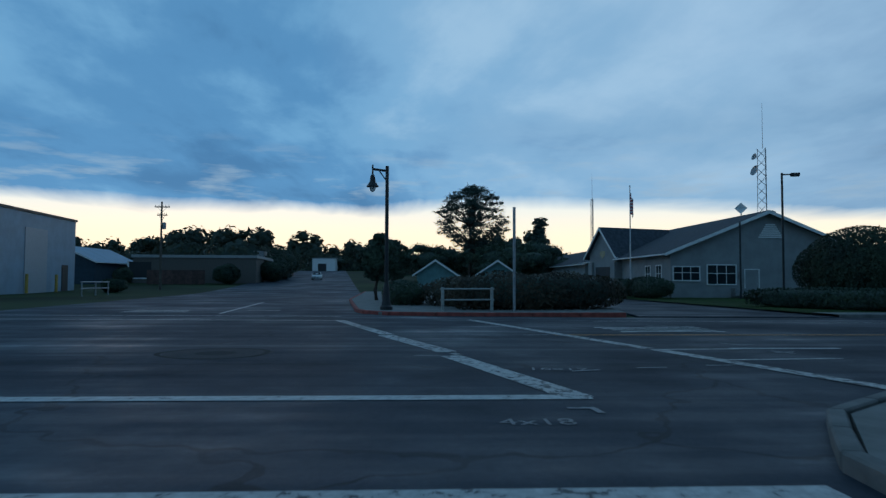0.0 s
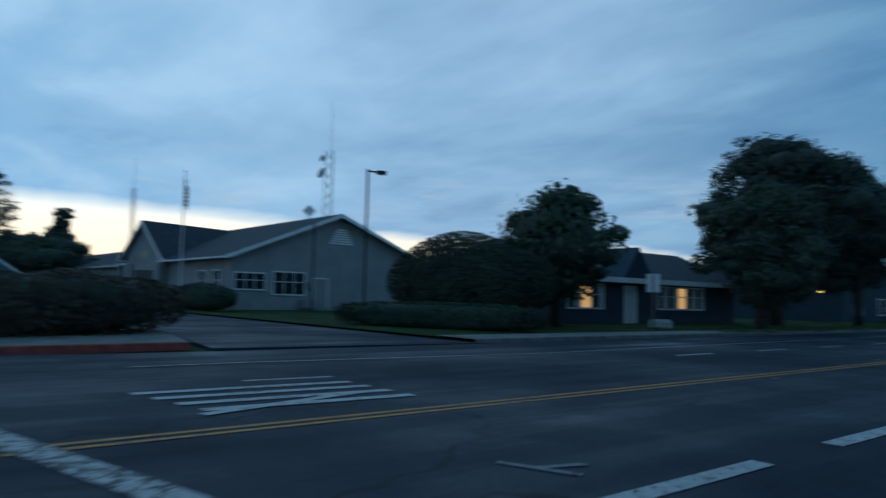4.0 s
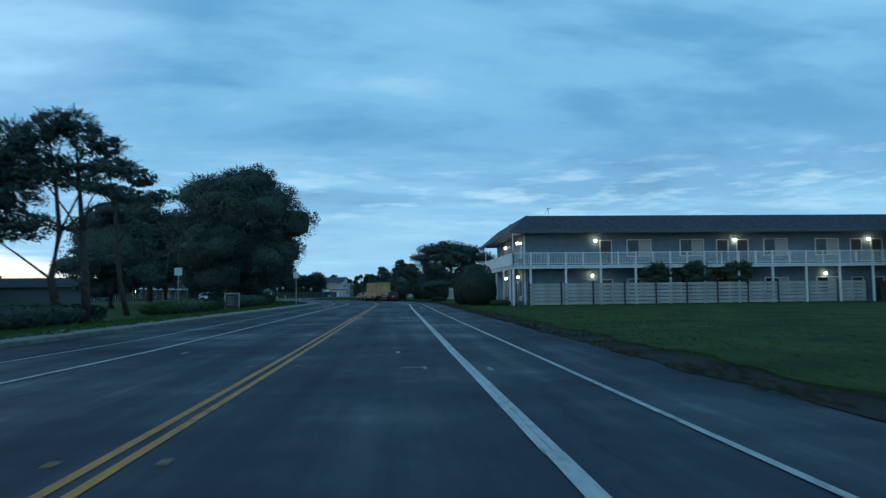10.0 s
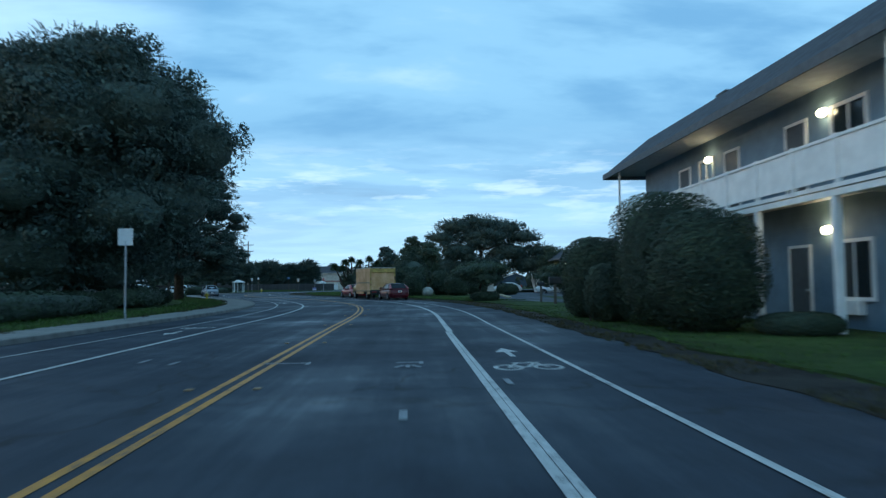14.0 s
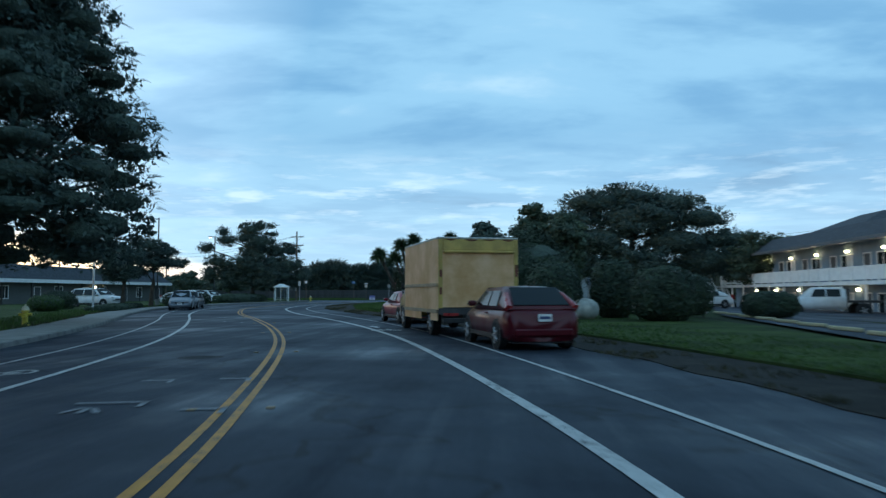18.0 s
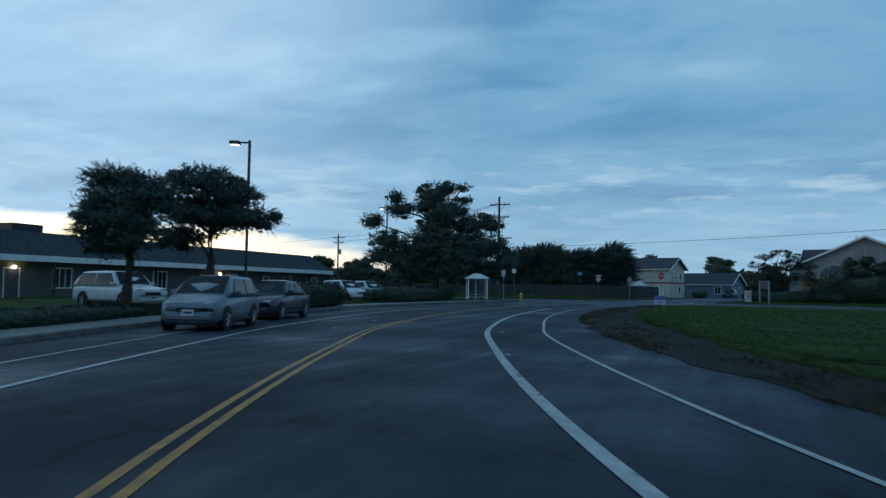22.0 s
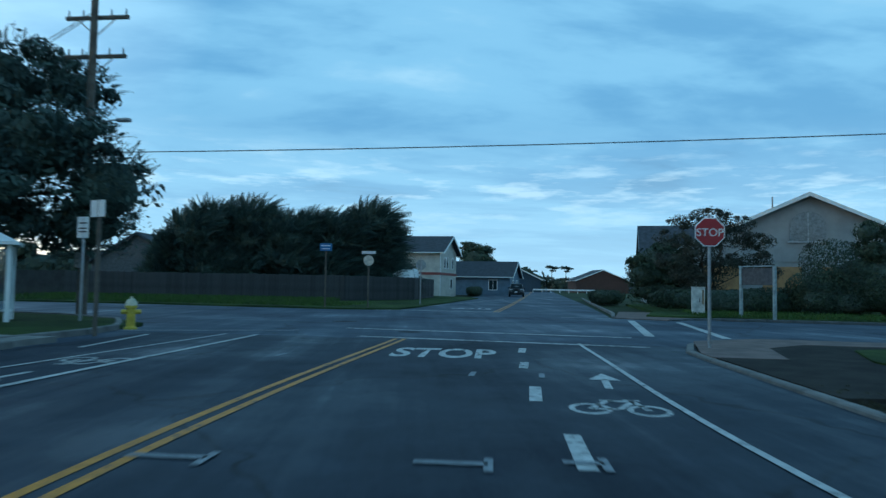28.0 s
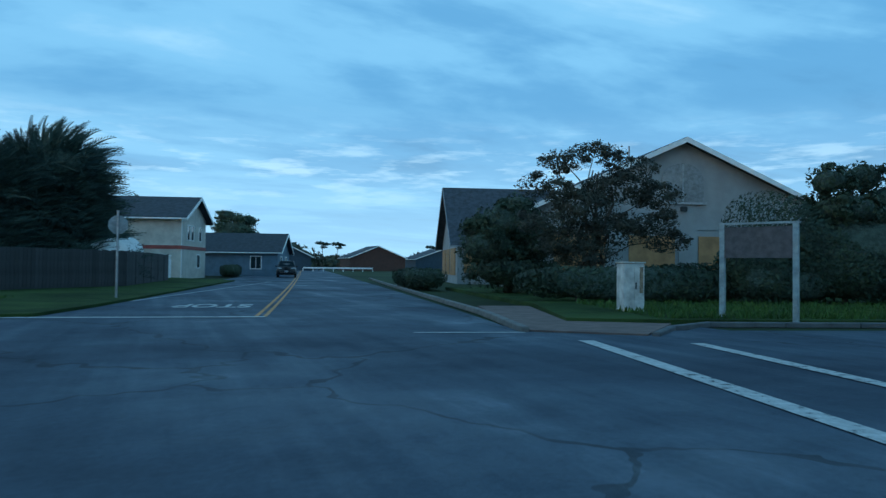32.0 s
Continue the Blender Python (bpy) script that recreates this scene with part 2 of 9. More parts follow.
def asphalt_mat(name="asphalt", tone=1.0):
    """Worn asphalt: aggregate grain, wheel-track polish, damp blotches and fine cracks."""
    m = bpy.data.materials.new(name)
    m.use_nodes = True
    k = Nodes(m.node_tree)
    at = k.n("ShaderNodeTexCoord").outputs["Object"]
    grain = k.n("ShaderNodeTexNoise", ins={"Vector": at, "Scale": 90.0, "Detail": 2.0}).outputs[0]
    blot = k.n("ShaderNodeTexNoise", ins={"Vector": at, "Scale": 0.22, "Detail": 6.0, "Roughness": 0.62}).outputs[0]
    mid = k.n("ShaderNodeTexNoise", ins={"Vector": at, "Scale": 1.7, "Detail": 4.0}).outputs[0]
    col = k.ramp(blot, [(q, [c * tone for c in rgb]) for q, rgb in ((0.34, (0.024, 0.030, 0.042)), (0.52, (0.034, 0.044, 0.060)), (0.68, (0.050, 0.062, 0.080)))])
    along = k.n("ShaderNodeTexNoise", ins={"Vector": k.n("ShaderNodeVectorMath", operation="MULTIPLY", ins={0: at, 1: (1.3, 0.05, 1.0)}).outputs[0], "Scale": 1.0, "Detail": 5.0, "Roughness": 0.6}).outputs[0]
    fleck = k.n("ShaderNodeTexNoise", ins={"Vector": at, "Scale": 14.0, "Detail": 5.0, "Roughness": 0.75}).outputs[0]
    g = k.math("ADD", k.math("MULTIPLY", grain, 0.8), 0.58)
    g = k.math("MULTIPLY", g, k.math("ADD", k.math("MULTIPLY", along, 0.6), 0.7))
    g = k.math("MULTIPLY", g, k.math("ADD", k.math("MULTIPLY", fleck, 1.0), 0.5))
    g = k.math("MULTIPLY", g, k.math("ADD", k.math("MULTIPLY", mid, 0.5), 0.75))
    col = k.mix(1.0, col, k.n("ShaderNodeCombineColor", ins={0: g, 1: g, 2: g}).outputs[0], "MULTIPLY")
    crack = k.n("ShaderNodeTexVoronoi", feature="DISTANCE_TO_EDGE", ins={"Vector": k.n("ShaderNodeVectorMath", operation="ADD", ins={0: at, 1: k.n("ShaderNodeTexNoise", ins={"Vector": at, "Scale": 1.2}).outputs[1]}).outputs[0], "Scale": 0.16}).outputs[0]
    line = k.math("LESS_THAN", crack, 0.005)
    col = k.mix(k.math("MULTIPLY", line, k.math("MULTIPLY", mid, 1.1)), col, (0.012, 0.012, 0.013))
    wet = k.math("ADD", k.math("MULTIPLY", blot, 0.6), k.math("MULTIPLY", along, 0.4))
    rough = k.ramp(wet, [(0.36, (0.8,) * 3), (0.48, (0.68,) * 3), (0.56, (0.56,) * 3), (0.64, (0.38,) * 3)])
    p = k.n("ShaderNodeBsdfPrincipled", ins={"Base Color": col, "Roughness": rough, "Specular IOR Level": 0.13})
    b = k.n("ShaderNodeBump", ins={"Height": grain, "Strength": 0.35, "Distance": 0.01})
    k.t.links.new(b.outputs[0], p.inputs["Normal"])
    k.t.links.new(p.outputs[0], k.n("ShaderNodeOutputMaterial").inputs[0])
    MATS[name] = m
    return m


def paint_mat(name, color, wear=0.0):
    """Road paint, worn through in flecks; more wear bares more asphalt."""
    m = bpy.data.materials.new(name)
    m.use_nodes = True
    k = Nodes(m.node_tree)
    at = k.n("ShaderNodeTexCoord").outputs["Object"]
    w = k.n("ShaderNodeTexNoise", ins={"Vector": at, "Scale": 7.0, "Detail": 8.0, "Roughness": 0.7}).outputs[0]
    big = k.n("ShaderNodeTexNoise", ins={"Vector": at, "Scale": 0.5, "Detail": 2.0}).outputs[0]
    f = k.math("ADD", w, k.math("MULTIPLY", big, 0.25))
    col = k.ramp(f, [(0.50 + wear, (0.05, 0.052, 0.056)), (0.56 + wear, [c * 0.7 for c in color]), (0.78 + wear, color)])
    p = k.n("ShaderNodeBsdfPrincipled", ins={"Base Color": col, "Roughness": 0.6})
    k.t.links.new(p.outputs[0], k.n("ShaderNodeOutputMaterial").inputs[0])
    MATS[name] = m
    return m


ASPHALT = asphalt_mat()
OLD_ASPHALT = asphalt_mat("older_asphalt", 1.8)
SIDE_ASPHALT = asphalt_mat("side_street_asphalt", 1.12)
WHITE_LINE = paint_mat("white_road_paint", (0.58, 0.58, 0.56))
WORN_LINE = paint_mat("worn_white_road_paint", (0.58, 0.58, 0.56), 0.07)
YELLOW_LINE = paint_mat("yellow_road_paint", (0.62, 0.25, 0.02))
CHALK = paint_mat("survey_paint", (0.25, 0.27, 0.29))
GRASS = mat("grass", (0.034, 0.059, 0.017), 0.9, var=0.28, scale=0.35, bump=0.9, fine=45, second=(0.053, 0.083, 0.025), depth=0.05, spec=0.12)
DIRT = mat("verge_dirt", (0.034, 0.031, 0.027), 0.95, var=0.4, scale=1.3, bump=0.7, fine=40, depth=0.03, spec=0.15)
CONCRETE = mat("concrete", (0.20, 0.195, 0.18), 0.85, var=0.22, scale=1.5, bump=0.25, fine=50)
RED_KERB = mat("red_painted_kerb", (0.30, 0.07, 0.055), 0.8, var=0.35, scale=4)
BARK = mat("bark", (0.07, 0.055, 0.042), 0.95, var=0.4, scale=5, bump=0.8, fine=20, depth=0.05)
LEAF = leaf_mat("dark_foliage", (0.074, 0.108, 0.076))
LEAF_PINE = leaf_mat("pine_foliage", (0.070, 0.106, 0.098))
LEAF_HEDGE = leaf_mat("hedge_foliage", (0.050, 0.075, 0.052))
LEAF_GREEN = leaf_mat("mid_green_foliage", (0.055, 0.10, 0.038))
# colour of the filler bodies that stand for shade deep in the leaves
mat("shaded_inner_foliage", (0.055, 0.078, 0.06), 0.95, var=0.4, scale=5, bump=0.8, fine=12, depth=0.1)
LEAF_PALM = leaf_mat("sword_leaf", (0.05, 0.085, 0.045))
LEAF_DRY = leaf_mat("dry_foliage", (0.085, 0.074, 0.055))
LEAF_TWIG = leaf_mat("thin_grey_foliage", (0.072, 0.078, 0.066))
WHITE_PAINT = mat("white_paint", (0.8, 0.8, 0.78), 0.6, var=0.08, scale=2)
METAL_GREY = mat("galvanised_metal", (0.35, 0.36, 0.37), 0.5, 0.7, var=0.2)
METAL_DARK = mat("dark_painted_metal", (0.03, 0.032, 0.034), 0.5, 0.2, var=0.25)
ROOF = mat("asphalt_shingle", (0.046, 0.054, 0.066), 0.9, var=0.35, scale=3, bump=0.6, fine=14, rand=0.25)
GLASS = glass_mat("window_glass")
CAR_GLASS = glass_mat("car_glass", (0.010, 0.014, 0.016), 0.10, 0.2)
TYRE = mat("tyre_rubber", (0.018, 0.018, 0.018), 0.9, var=0.2)
WOOD_POLE = mat("weathered_pole_wood", (0.12, 0.10, 0.08), 0.9, var=0.3, scale=3)
WARM = lamp_mat("warm_lamp", (1.0, 0.84, 0.48), 27.0)
WARM_WINDOW = lamp_mat("lit_room", (1.0, 0.55, 0.20), 0.9)
COOL = lamp_mat("pale_lamp", (1.0, 0.95, 0.85), 5.0)
RED_LIGHT = mat("red_lens", (0.35, 0.02, 0.02), 0.3, var=0.1, coat=0.5)
CLEAR_LENS = mat("clear_lens", (0.6, 0.62, 0.63), 0.15, 0.3, var=0.1, coat=0.5)
CHROME = mat("brushed_metal", (0.55, 0.56, 0.57), 0.3, 0.9, var=0.1)
PLASTIC_BLACK = mat("black_plastic", (0.02, 0.02, 0.022), 0.6, var=0.2)


# ---- builders ----
def thing(name, x=0, y=0, z=0, rz=0, label="", category="", group="", kind=""):
    ob = new(name)
    ob.empty_display_size = 0.2
    ob.matrix_world = pose(x, y, z, 0, 0, rz)
    return tagged(ob, label, category, group, kind)


def part(name, bm, material, parent, label="", smooth=False, kind=""):
    me = bpy.data.meshes.new(name)
    if smooth:
        for f in bm.faces:
            f.smooth = True
    bm.to_mesh(me)
    bm.free()
    me.materials.append(material)
    ob = new(name, me)
    ob.parent = parent
    return tagged(ob, label, kind=kind)


def piece(name, mesh, parent, m=None, label=""):
    ob = new(name, mesh)
    ob.parent = parent
    if m is not None:
        ob.matrix_basis = m
    return tagged(ob, label)


def B():
    return bmesh.new()


def box(bm, x0, x1, y0, y1, z0, z1, bevel=0.0):
    v = [bm.verts.new((x, y, z)) for x in (x0, x1) for y in (y0, y1) for z in (z0, z1)]
    fs = [bm.faces.new([v[i] for i in q]) for q in ((0, 1, 3, 2), (4, 6, 7, 5), (0, 4, 5, 1), (2, 3, 7, 6), (0, 2, 6, 4), (1, 5, 7, 3))]
    if bevel:
        bmesh.ops.bevel(bm, geom=list({e for f in fs for e in f.edges}), offset=bevel, segments=1, affect="EDGES")
    return bm


def bx(*a, **k):
    return box(B(), *a, **k)


def rod(bm, a, b, r0, r1=None, n=8):
    """A tapered round bar from a to b."""
    a, b = Vector(a), Vector(b)
    r1 = r0 if r1 is None else r1
    q = (b - a).to_track_quat("Z", "Y")
    ring = [[bm.verts.new(c + q @ Vector((r * math.cos(6.2832 * i / n), r * math.sin(6.2832 * i / n), 0))) for i in range(n)] for c, r in ((a, r0), (b, r1))]
    for i in range(n):
        bm.faces.new((ring[0][i], ring[0][(i + 1) % n], ring[1][(i + 1) % n], ring[1][i]))
    bm.faces.new(ring[0][::-1])
    bm.faces.new(ring[1])
    return bm


def tube(points, radii, n=8):
    """One skin along a bent line."""
    bm = B()
    pts = [Vector(p) for p in points]
    rings = []
    for i, p in enumerate(pts):
        d = (pts[min(i + 1, len(pts) - 1)] - pts[max(i - 1, 0)]).normalized()
        q = d.to_track_quat("Z", "Y")
        rings.append([bm.verts.new(p + q @ Vector((radii[i] * math.cos(6.2832 * j / n), radii[i] * math.sin(6.2832 * j / n), 0))) for j in range(n)])
    for a, b in zip(rings, rings[1:]):
        for j in range(n):
            bm.faces.new((a[j], a[(j + 1) % n], b[(j + 1) % n], b[j]))
    bm.faces.new(rings[0][::-1])
    bm.faces.new(rings[-1])
    return bm


def lathe(profile, n=16):
    """A turned shape from (radius, height) pairs."""
    bm = B()
    rings = [[bm.verts.new((r * math.cos(6.2832 * i / n), r * math.sin(6.2832 * i / n), z)) for i in range(n)] for r, z in profile]
    for a, b in zip(rings, rings[1:]):
        for j in range(n):
            bm.faces.new((a[j], a[(j + 1) % n], b[(j + 1) % n], b[j]))
    bm.faces.new(rings[0][::-1])
    bm.faces.new(rings[-1])
    return bm


def prism(bm, outline, y0, y1, inset=0.0):
    """An x-z outline carried from y0 to y1."""
    a = [bm.verts.new((x, y0, z)) for x, z in outline]
    b = [bm.verts.new((x, y1, z)) for x, z in outline]
    n = len(outline)
    for i in range(n):
        bm.faces.new((a[i], a[(i + 1) % n], b[(i + 1) % n], b[i]))
    bm.faces.new(a[::-1])
    bm.faces.new(b)
    bmesh.ops.recalc_face_normals(bm, faces=bm.faces[:])
    return bm


def quads_mesh(name, verts, material, per=4, smooth=False):
    """A mesh of loose quads (or triangles) from an array of corners."""
    verts = np.ascontiguousarray(verts, dtype=np.float32).reshape(-1, 3)
    n = len(verts) // per
    me = bpy.data.meshes.new(name)
    me.vertices.add(len(verts))
    me.vertices.foreach_set("co", verts.ravel())
    me.loops.add(len(verts))
    me.loops.foreach_set("vertex_index", np.arange(len(verts), dtype=np.int32))
    me.polygons.add(n)
    me.polygons.foreach_set("loop_start", np.arange(n, dtype=np.int32) * per)
    me.polygons.foreach_set("loop_total", np.full(n, per, dtype=np.int32))
    me.update(calc_edges=True)
    me.materials.append(material)
    return me


def lump(p, scale):
    """Cheap smooth 3D noise in -1..1 for arrays of points."""
    q = p * scale
    return (np.sin(q[:, 0] * 1.7 + 1.3 * np.sin(q[:, 1] * 1.1)) + np.sin(q[:, 1] * 1.9 + 1.7 * np.sin(q[:, 2] * 1.3 + 2)) + np.sin(q[:, 2] * 2.1 + 1.1 * np.sin(q[:, 0] * 1.5 + 4))) / 3


def foliage(name, blobs, n, size, material, seed=0, gaps=0.0, flat=0.0, shell=0.45, shape=2.0, ragged=0.25, long=1.6, clumps=0, squash=0.8):
    """Thousands of small bent leaves over lumpy bodies. blobs: x, y, z, rx, ry, rz. shape over 2 squares the body off.
    With clumps, each body carries that many tufts and the leaves gather in them."""
    rng = np.random.default_rng(seed)
    bl = np.array(blobs, float)
    wgt = (bl[:, 3] * bl[:, 4] + bl[:, 3] * bl[:, 5] + bl[:, 4] * bl[:, 5])
    if clumps:
        mean = wgt.mean()
        tufts = []
        for b, w in zip(bl, wgt):
            k = max(5, int(clumps * min(2.5, w / mean)))
            d = rng.normal(size=(k, 3))
            d /= np.linalg.norm(d, axis=1)[:, None]
            d[:, 2] = np.abs(d[:, 2]) * np.where(rng.random(k) < 0.72, 1, -1)
            r = rng.uniform(0.14, 0.30, k)[:, None] * (b[3] * b[4] * max(b[5], .5 * b[3])) ** (1 / 3)
            c = b[:3] + d * b[3:] * rng.uniform(0.78, 1.04, k)[:, None]
            tufts.append(np.concatenate([c, r * rng.uniform(.9, 1.3, (k, 1)), r * rng.uniform(.9, 1.3, (k, 1)), r * squash], 1))
        own = wgt / wgt.sum() * 0.5
        bodies, bl = bl, np.concatenate(tufts)
        wgt = (bl[:, 3] * bl[:, 4] + bl[:, 3] * bl[:, 5] + bl[:, 4] * bl[:, 5])
        bl, wgt = np.concatenate([bodies, bl]), np.r_[own, wgt / wgt.sum() * 0.5]
    pick = rng.choice(len(bl), n, p=wgt / wgt.sum())
    d = rng.normal(size=(n, 3))
    d /= np.linalg.norm(d, axis=1)[:, None]
    if shape > 2:
        d /= (np.abs(d) ** shape).sum(1)[:, None] ** (1 / shape)
    r = 1 - shell * rng.random(n) ** 1.6
    base = bl[pick]
    p = base[:, :3] + d * base[:, 3:] * r[:, None]
    p += d * (ragged * base[:, 3:].min(1) * lump(p + seed, 2.2 / max(0.6, float(np.median(bl[:, 3])))))[:, None]
    if gaps:
        keep = lump(p * np.array([1, 1, 1.8]) + 7.7 * seed, 1.6) > (gaps * 2 - 1) * 0.55
        p, d = p[keep], d[keep]
    n = len(p)
    nrm = d + 0.38 * rng.normal(size=(n, 3))
    nrm /= np.linalg.norm(nrm, axis=1)[:, None]
    a = rng.normal(size=(n, 3))
    a[:, 2] *= 1 - flat
    a -= nrm * (a * nrm).sum(1)[:, None]
    a /= np.linalg.norm(a, axis=1)[:, None]
    b = np.cross(nrm, a)
    s = size * (0.6 + 0.8 * rng.random(n))[:, None]
    q = np.stack([p - a * s * long * 0.5, p + b * s * 0.42, p + a * s * long * 0.5, p - b * s * 0.42], 1)
    return quads_mesh(name, q, material)


def plumes(name, blobs, count, length, material, seed=0, lift=0.6, sweep=(0.0, 0.0)):
    """Feathery sprays that start inside the crown and bend outwards, each a spine of paired leaflets that shrink to the tip."""
    rng = np.random.default_rng(seed + 1000)
    bl = np.array(blobs, float)
    wgt = bl[:, 3] * bl[:, 4] + bl[:, 3] * bl[:, 5] + bl[:, 4] * bl[:, 5]
    b = bl[rng.choice(len(bl), count, p=wgt / wgt.sum())]
    d = rng.normal(size=(count, 3))
    d[:, 2] = np.abs(d[:, 2]) * np.where(rng.random(count) < 0.8, 1, -0.5)
    d /= np.linalg.norm(d, axis=1)[:, None]
    start = b[:, :3] + d * b[:, 3:] * rng.uniform(0.7, 0.95, count)[:, None]
    out = d + np.array([sweep[0], sweep[1], lift]) + 0.25 * rng.normal(size=(count, 3))
    out /= np.linalg.norm(out, axis=1)[:, None]
    L = length * rng.uniform(0.55, 1.15, count)[:, None]
    side = np.cross(out, rng.normal(size=(count, 3)))
    side /= np.linalg.norm(side, axis=1)[:, None]
    bend = np.array([sweep[0] * 0.5, sweep[1] * 0.5, -0.28])
    quads = []
    for j in range(11):
        f = (j + 0.5) / 11
        c = start + out * L * f + bend * L * f * f
        for s in (-1, 1):
            w = out * 0.8 + side * s * 0.6 * (1 - 0.4 * f) + bend * f * 0.6
            ll = L * 0.26 * (1 - 0.55 * f)
            cross = np.cross(w, side)
            cross = (side * -s * 0.5 + out * 0.35) * ll * 0.17 + 0.05 * cross * ll
            quads.append(np.stack([c, c + w * ll * 0.55 + cross, c + w * ll, c + w * ll * 0.45 - cross], 1))
    return quads_mesh(name, np.concatenate(quads), material)


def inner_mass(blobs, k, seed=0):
    """Solid filler for the dense shaded inside of a crown: lumpy bodies a little smaller than its clumps."""
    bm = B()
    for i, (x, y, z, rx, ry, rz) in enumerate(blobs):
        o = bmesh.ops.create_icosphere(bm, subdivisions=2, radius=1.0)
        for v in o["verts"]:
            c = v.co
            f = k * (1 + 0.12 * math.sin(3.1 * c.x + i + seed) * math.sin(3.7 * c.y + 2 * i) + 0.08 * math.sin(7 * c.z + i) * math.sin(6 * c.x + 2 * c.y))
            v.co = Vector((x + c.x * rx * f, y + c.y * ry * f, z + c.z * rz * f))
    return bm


def limbs(trunk, radii, tips, seed=0, r=0.12):
    """A bent trunk and limbs that reach out to the tips."""
    rng = random.Random(seed)
    bm = tube(trunk, radii, 8)
    pts = [Vector(p) for p in trunk]
    for tip in tips:
        tip = Vector(tip)
        start = min(pts[max(1, len(pts) // 3):], key=lambda p: abs(p.z - tip.z * 0.72))
        mid = start.lerp(tip, 0.5) + Vector((rng.uniform(-.3, .3), rng.uniform(-.3, .3), rng.uniform(0, .5)))
        rod(bm, start, mid, r, r * 0.7, 6)
        rod(bm, mid, tip, r * 0.7, r * 0.25, 6)
    return bm


def tree(x, y, height, blobs, trunk_r=0.25, n=9000, size=0.22, material=None, seed=1, gaps=0.0, flat=0.0, label="", name="tree", category="tree", shell=0.6, trunk_top=0.7, lean=(0, 0), ragged=0.25, long=1.6, group="", shape=2.0, stems=1, z=0.0, core=0.7, clumps=10, squash=0.75, spray=0, spray_l=0.8, lift=0.5, sweep=(0.0, 0.0)):
    t = thing(name, x, y, z, 0, label, category, group)
    rng = random.Random(seed)
    for s in range(stems):
        ox, oy = (0, 0) if stems == 1 else (rng.uniform(-.6, .6), rng.uniform(-.6, .6))
        hh = height * trunk_top
        pts = [(ox, oy, -0.1)] + [(ox + lean[0] * f + rng.uniform(-.15, .15) * (1 + s), oy + lean[1] * f + rng.uniform(-.15, .15), hh * f) for f in (0.25, 0.5, 0.75, 1.0)]
        radii = [trunk_r * 1.25, trunk_r, trunk_r * 0.8, trunk_r * 0.55, trunk_r * 0.25]
        tips = [(b[0], b[1], b[2]) for b in blobs[s::stems]]
        part("trunk", limbs(pts, radii, tips, seed, trunk_r * 0.35), BARK, t, smooth=True)
    ob = new("crown", foliage("crown", blobs, int(n * 1.12), size * .85, material or LEAF, seed, gaps * .5, flat, .5, shape, ragged, long, clumps, squash))
    ob.parent = t
    if spray:
        ob = new("sprays", plumes("sprays", blobs, spray, spray_l, material or LEAF, seed, lift, sweep))
        ob.parent = t
    if core:
        part("inner_growth", inner_mass(blobs, core, seed), MATS["shaded_inner_foliage"], t, smooth=True, kind="stuff")
    return t


def hedge(x, y, rz, lx, ly, h, n=5000, size=0.09, material=None, seed=3, label="", shape=5.0, name="hedge", ragged=0.12, z=0.0, category="hedge"):
    """A clipped body of leaves with a few bare stems under it."""
    t = thing(name, x, y, z, rz, label, category)
    ob = new("leaves", foliage("leaves", [(0, 0, h * 0.5, lx / 2, ly / 2, h * 0.5)], n, size, material or LEAF_HEDGE, seed, 0, 0, 0.35, shape, ragged))
    ob.parent = t
    bm = B()
    rng = random.Random(seed)
    if shape >= 2.2:
        core = B()
        bmesh.ops.create_icosphere(core, subdivisions=3, radius=1.0)
        for v in core.verts:
            c = v.co
            k = (abs(c.x) ** shape + abs(c.y) ** shape + abs(c.z) ** shape) ** (-1 / shape)
            v.co = Vector((c.x * k * lx * .40, c.y * k * ly * .40, h * .47 + c.z * k * h * .40))
        part("inner_growth", core, MATS["shaded_inner_foliage"], t, smooth=True, kind="stuff")
    for i in range(max(2, int(lx / 1.2))):
        px, py = rng.uniform(-lx * .38, lx * .38), rng.uniform(-ly * .3, ly * .3)
        rod(bm, (px, py, -0.05), (px + rng.uniform(-.15, .15), py + rng.uniform(-.1, .1), h * 0.75), 0.04, 0.015, 5)
    part("stem", bm, BARK, t, kind="stuff")
    return t


# ---- the ground, the roads and their markings ----
# centre line of the main road, from south to north
CENTRE = [(0, -160), (0, 0), (0, 115), (0.09, 134), (0.12, 165), (0.15, 188), (0.18, 198), (-0.2, 206), (-0.8, 211.4), (-1.9, 217.4), (-4.7, 227.9), (-7.7, 236.2), (-11.6, 245.2), (-15.42, 253.35), (-18.1, 260), (-20.6, 267.3), (-22.8, 278.1), (-23.6, 288.7), (-23.2, 300), (-21.1, 312.4)]


def smooth_line(points, step=1.0):
    """A Catmull-Rom line through the points, about a metre from one to the next."""
    p = np.array(points, float)
    out = []
    for i in range(len(p) - 1):
        a, b, c, d = p[max(i - 1, 0)], p[i], p[i + 1], p[min(i + 2, len(p) - 1)]
        gap = np.linalg.norm(c - b)
        ta, tb = (c - a) / max(1e-6, np.linalg.norm(c - a)) * gap, (d - b) / max(1e-6, np.linalg.norm(d - b)) * gap
        n = max(1, int(gap / step))
        for k in range(n):
            t = k / n
            out.append((2 * t**3 - 3 * t**2 + 1) * b + (t**3 - 2 * t**2 + t) * ta + (3 * t**2 - 2 * t**3) * c + (t**3 - t**2) * tb)
    out.append(p[-1])
    return np.array(out)


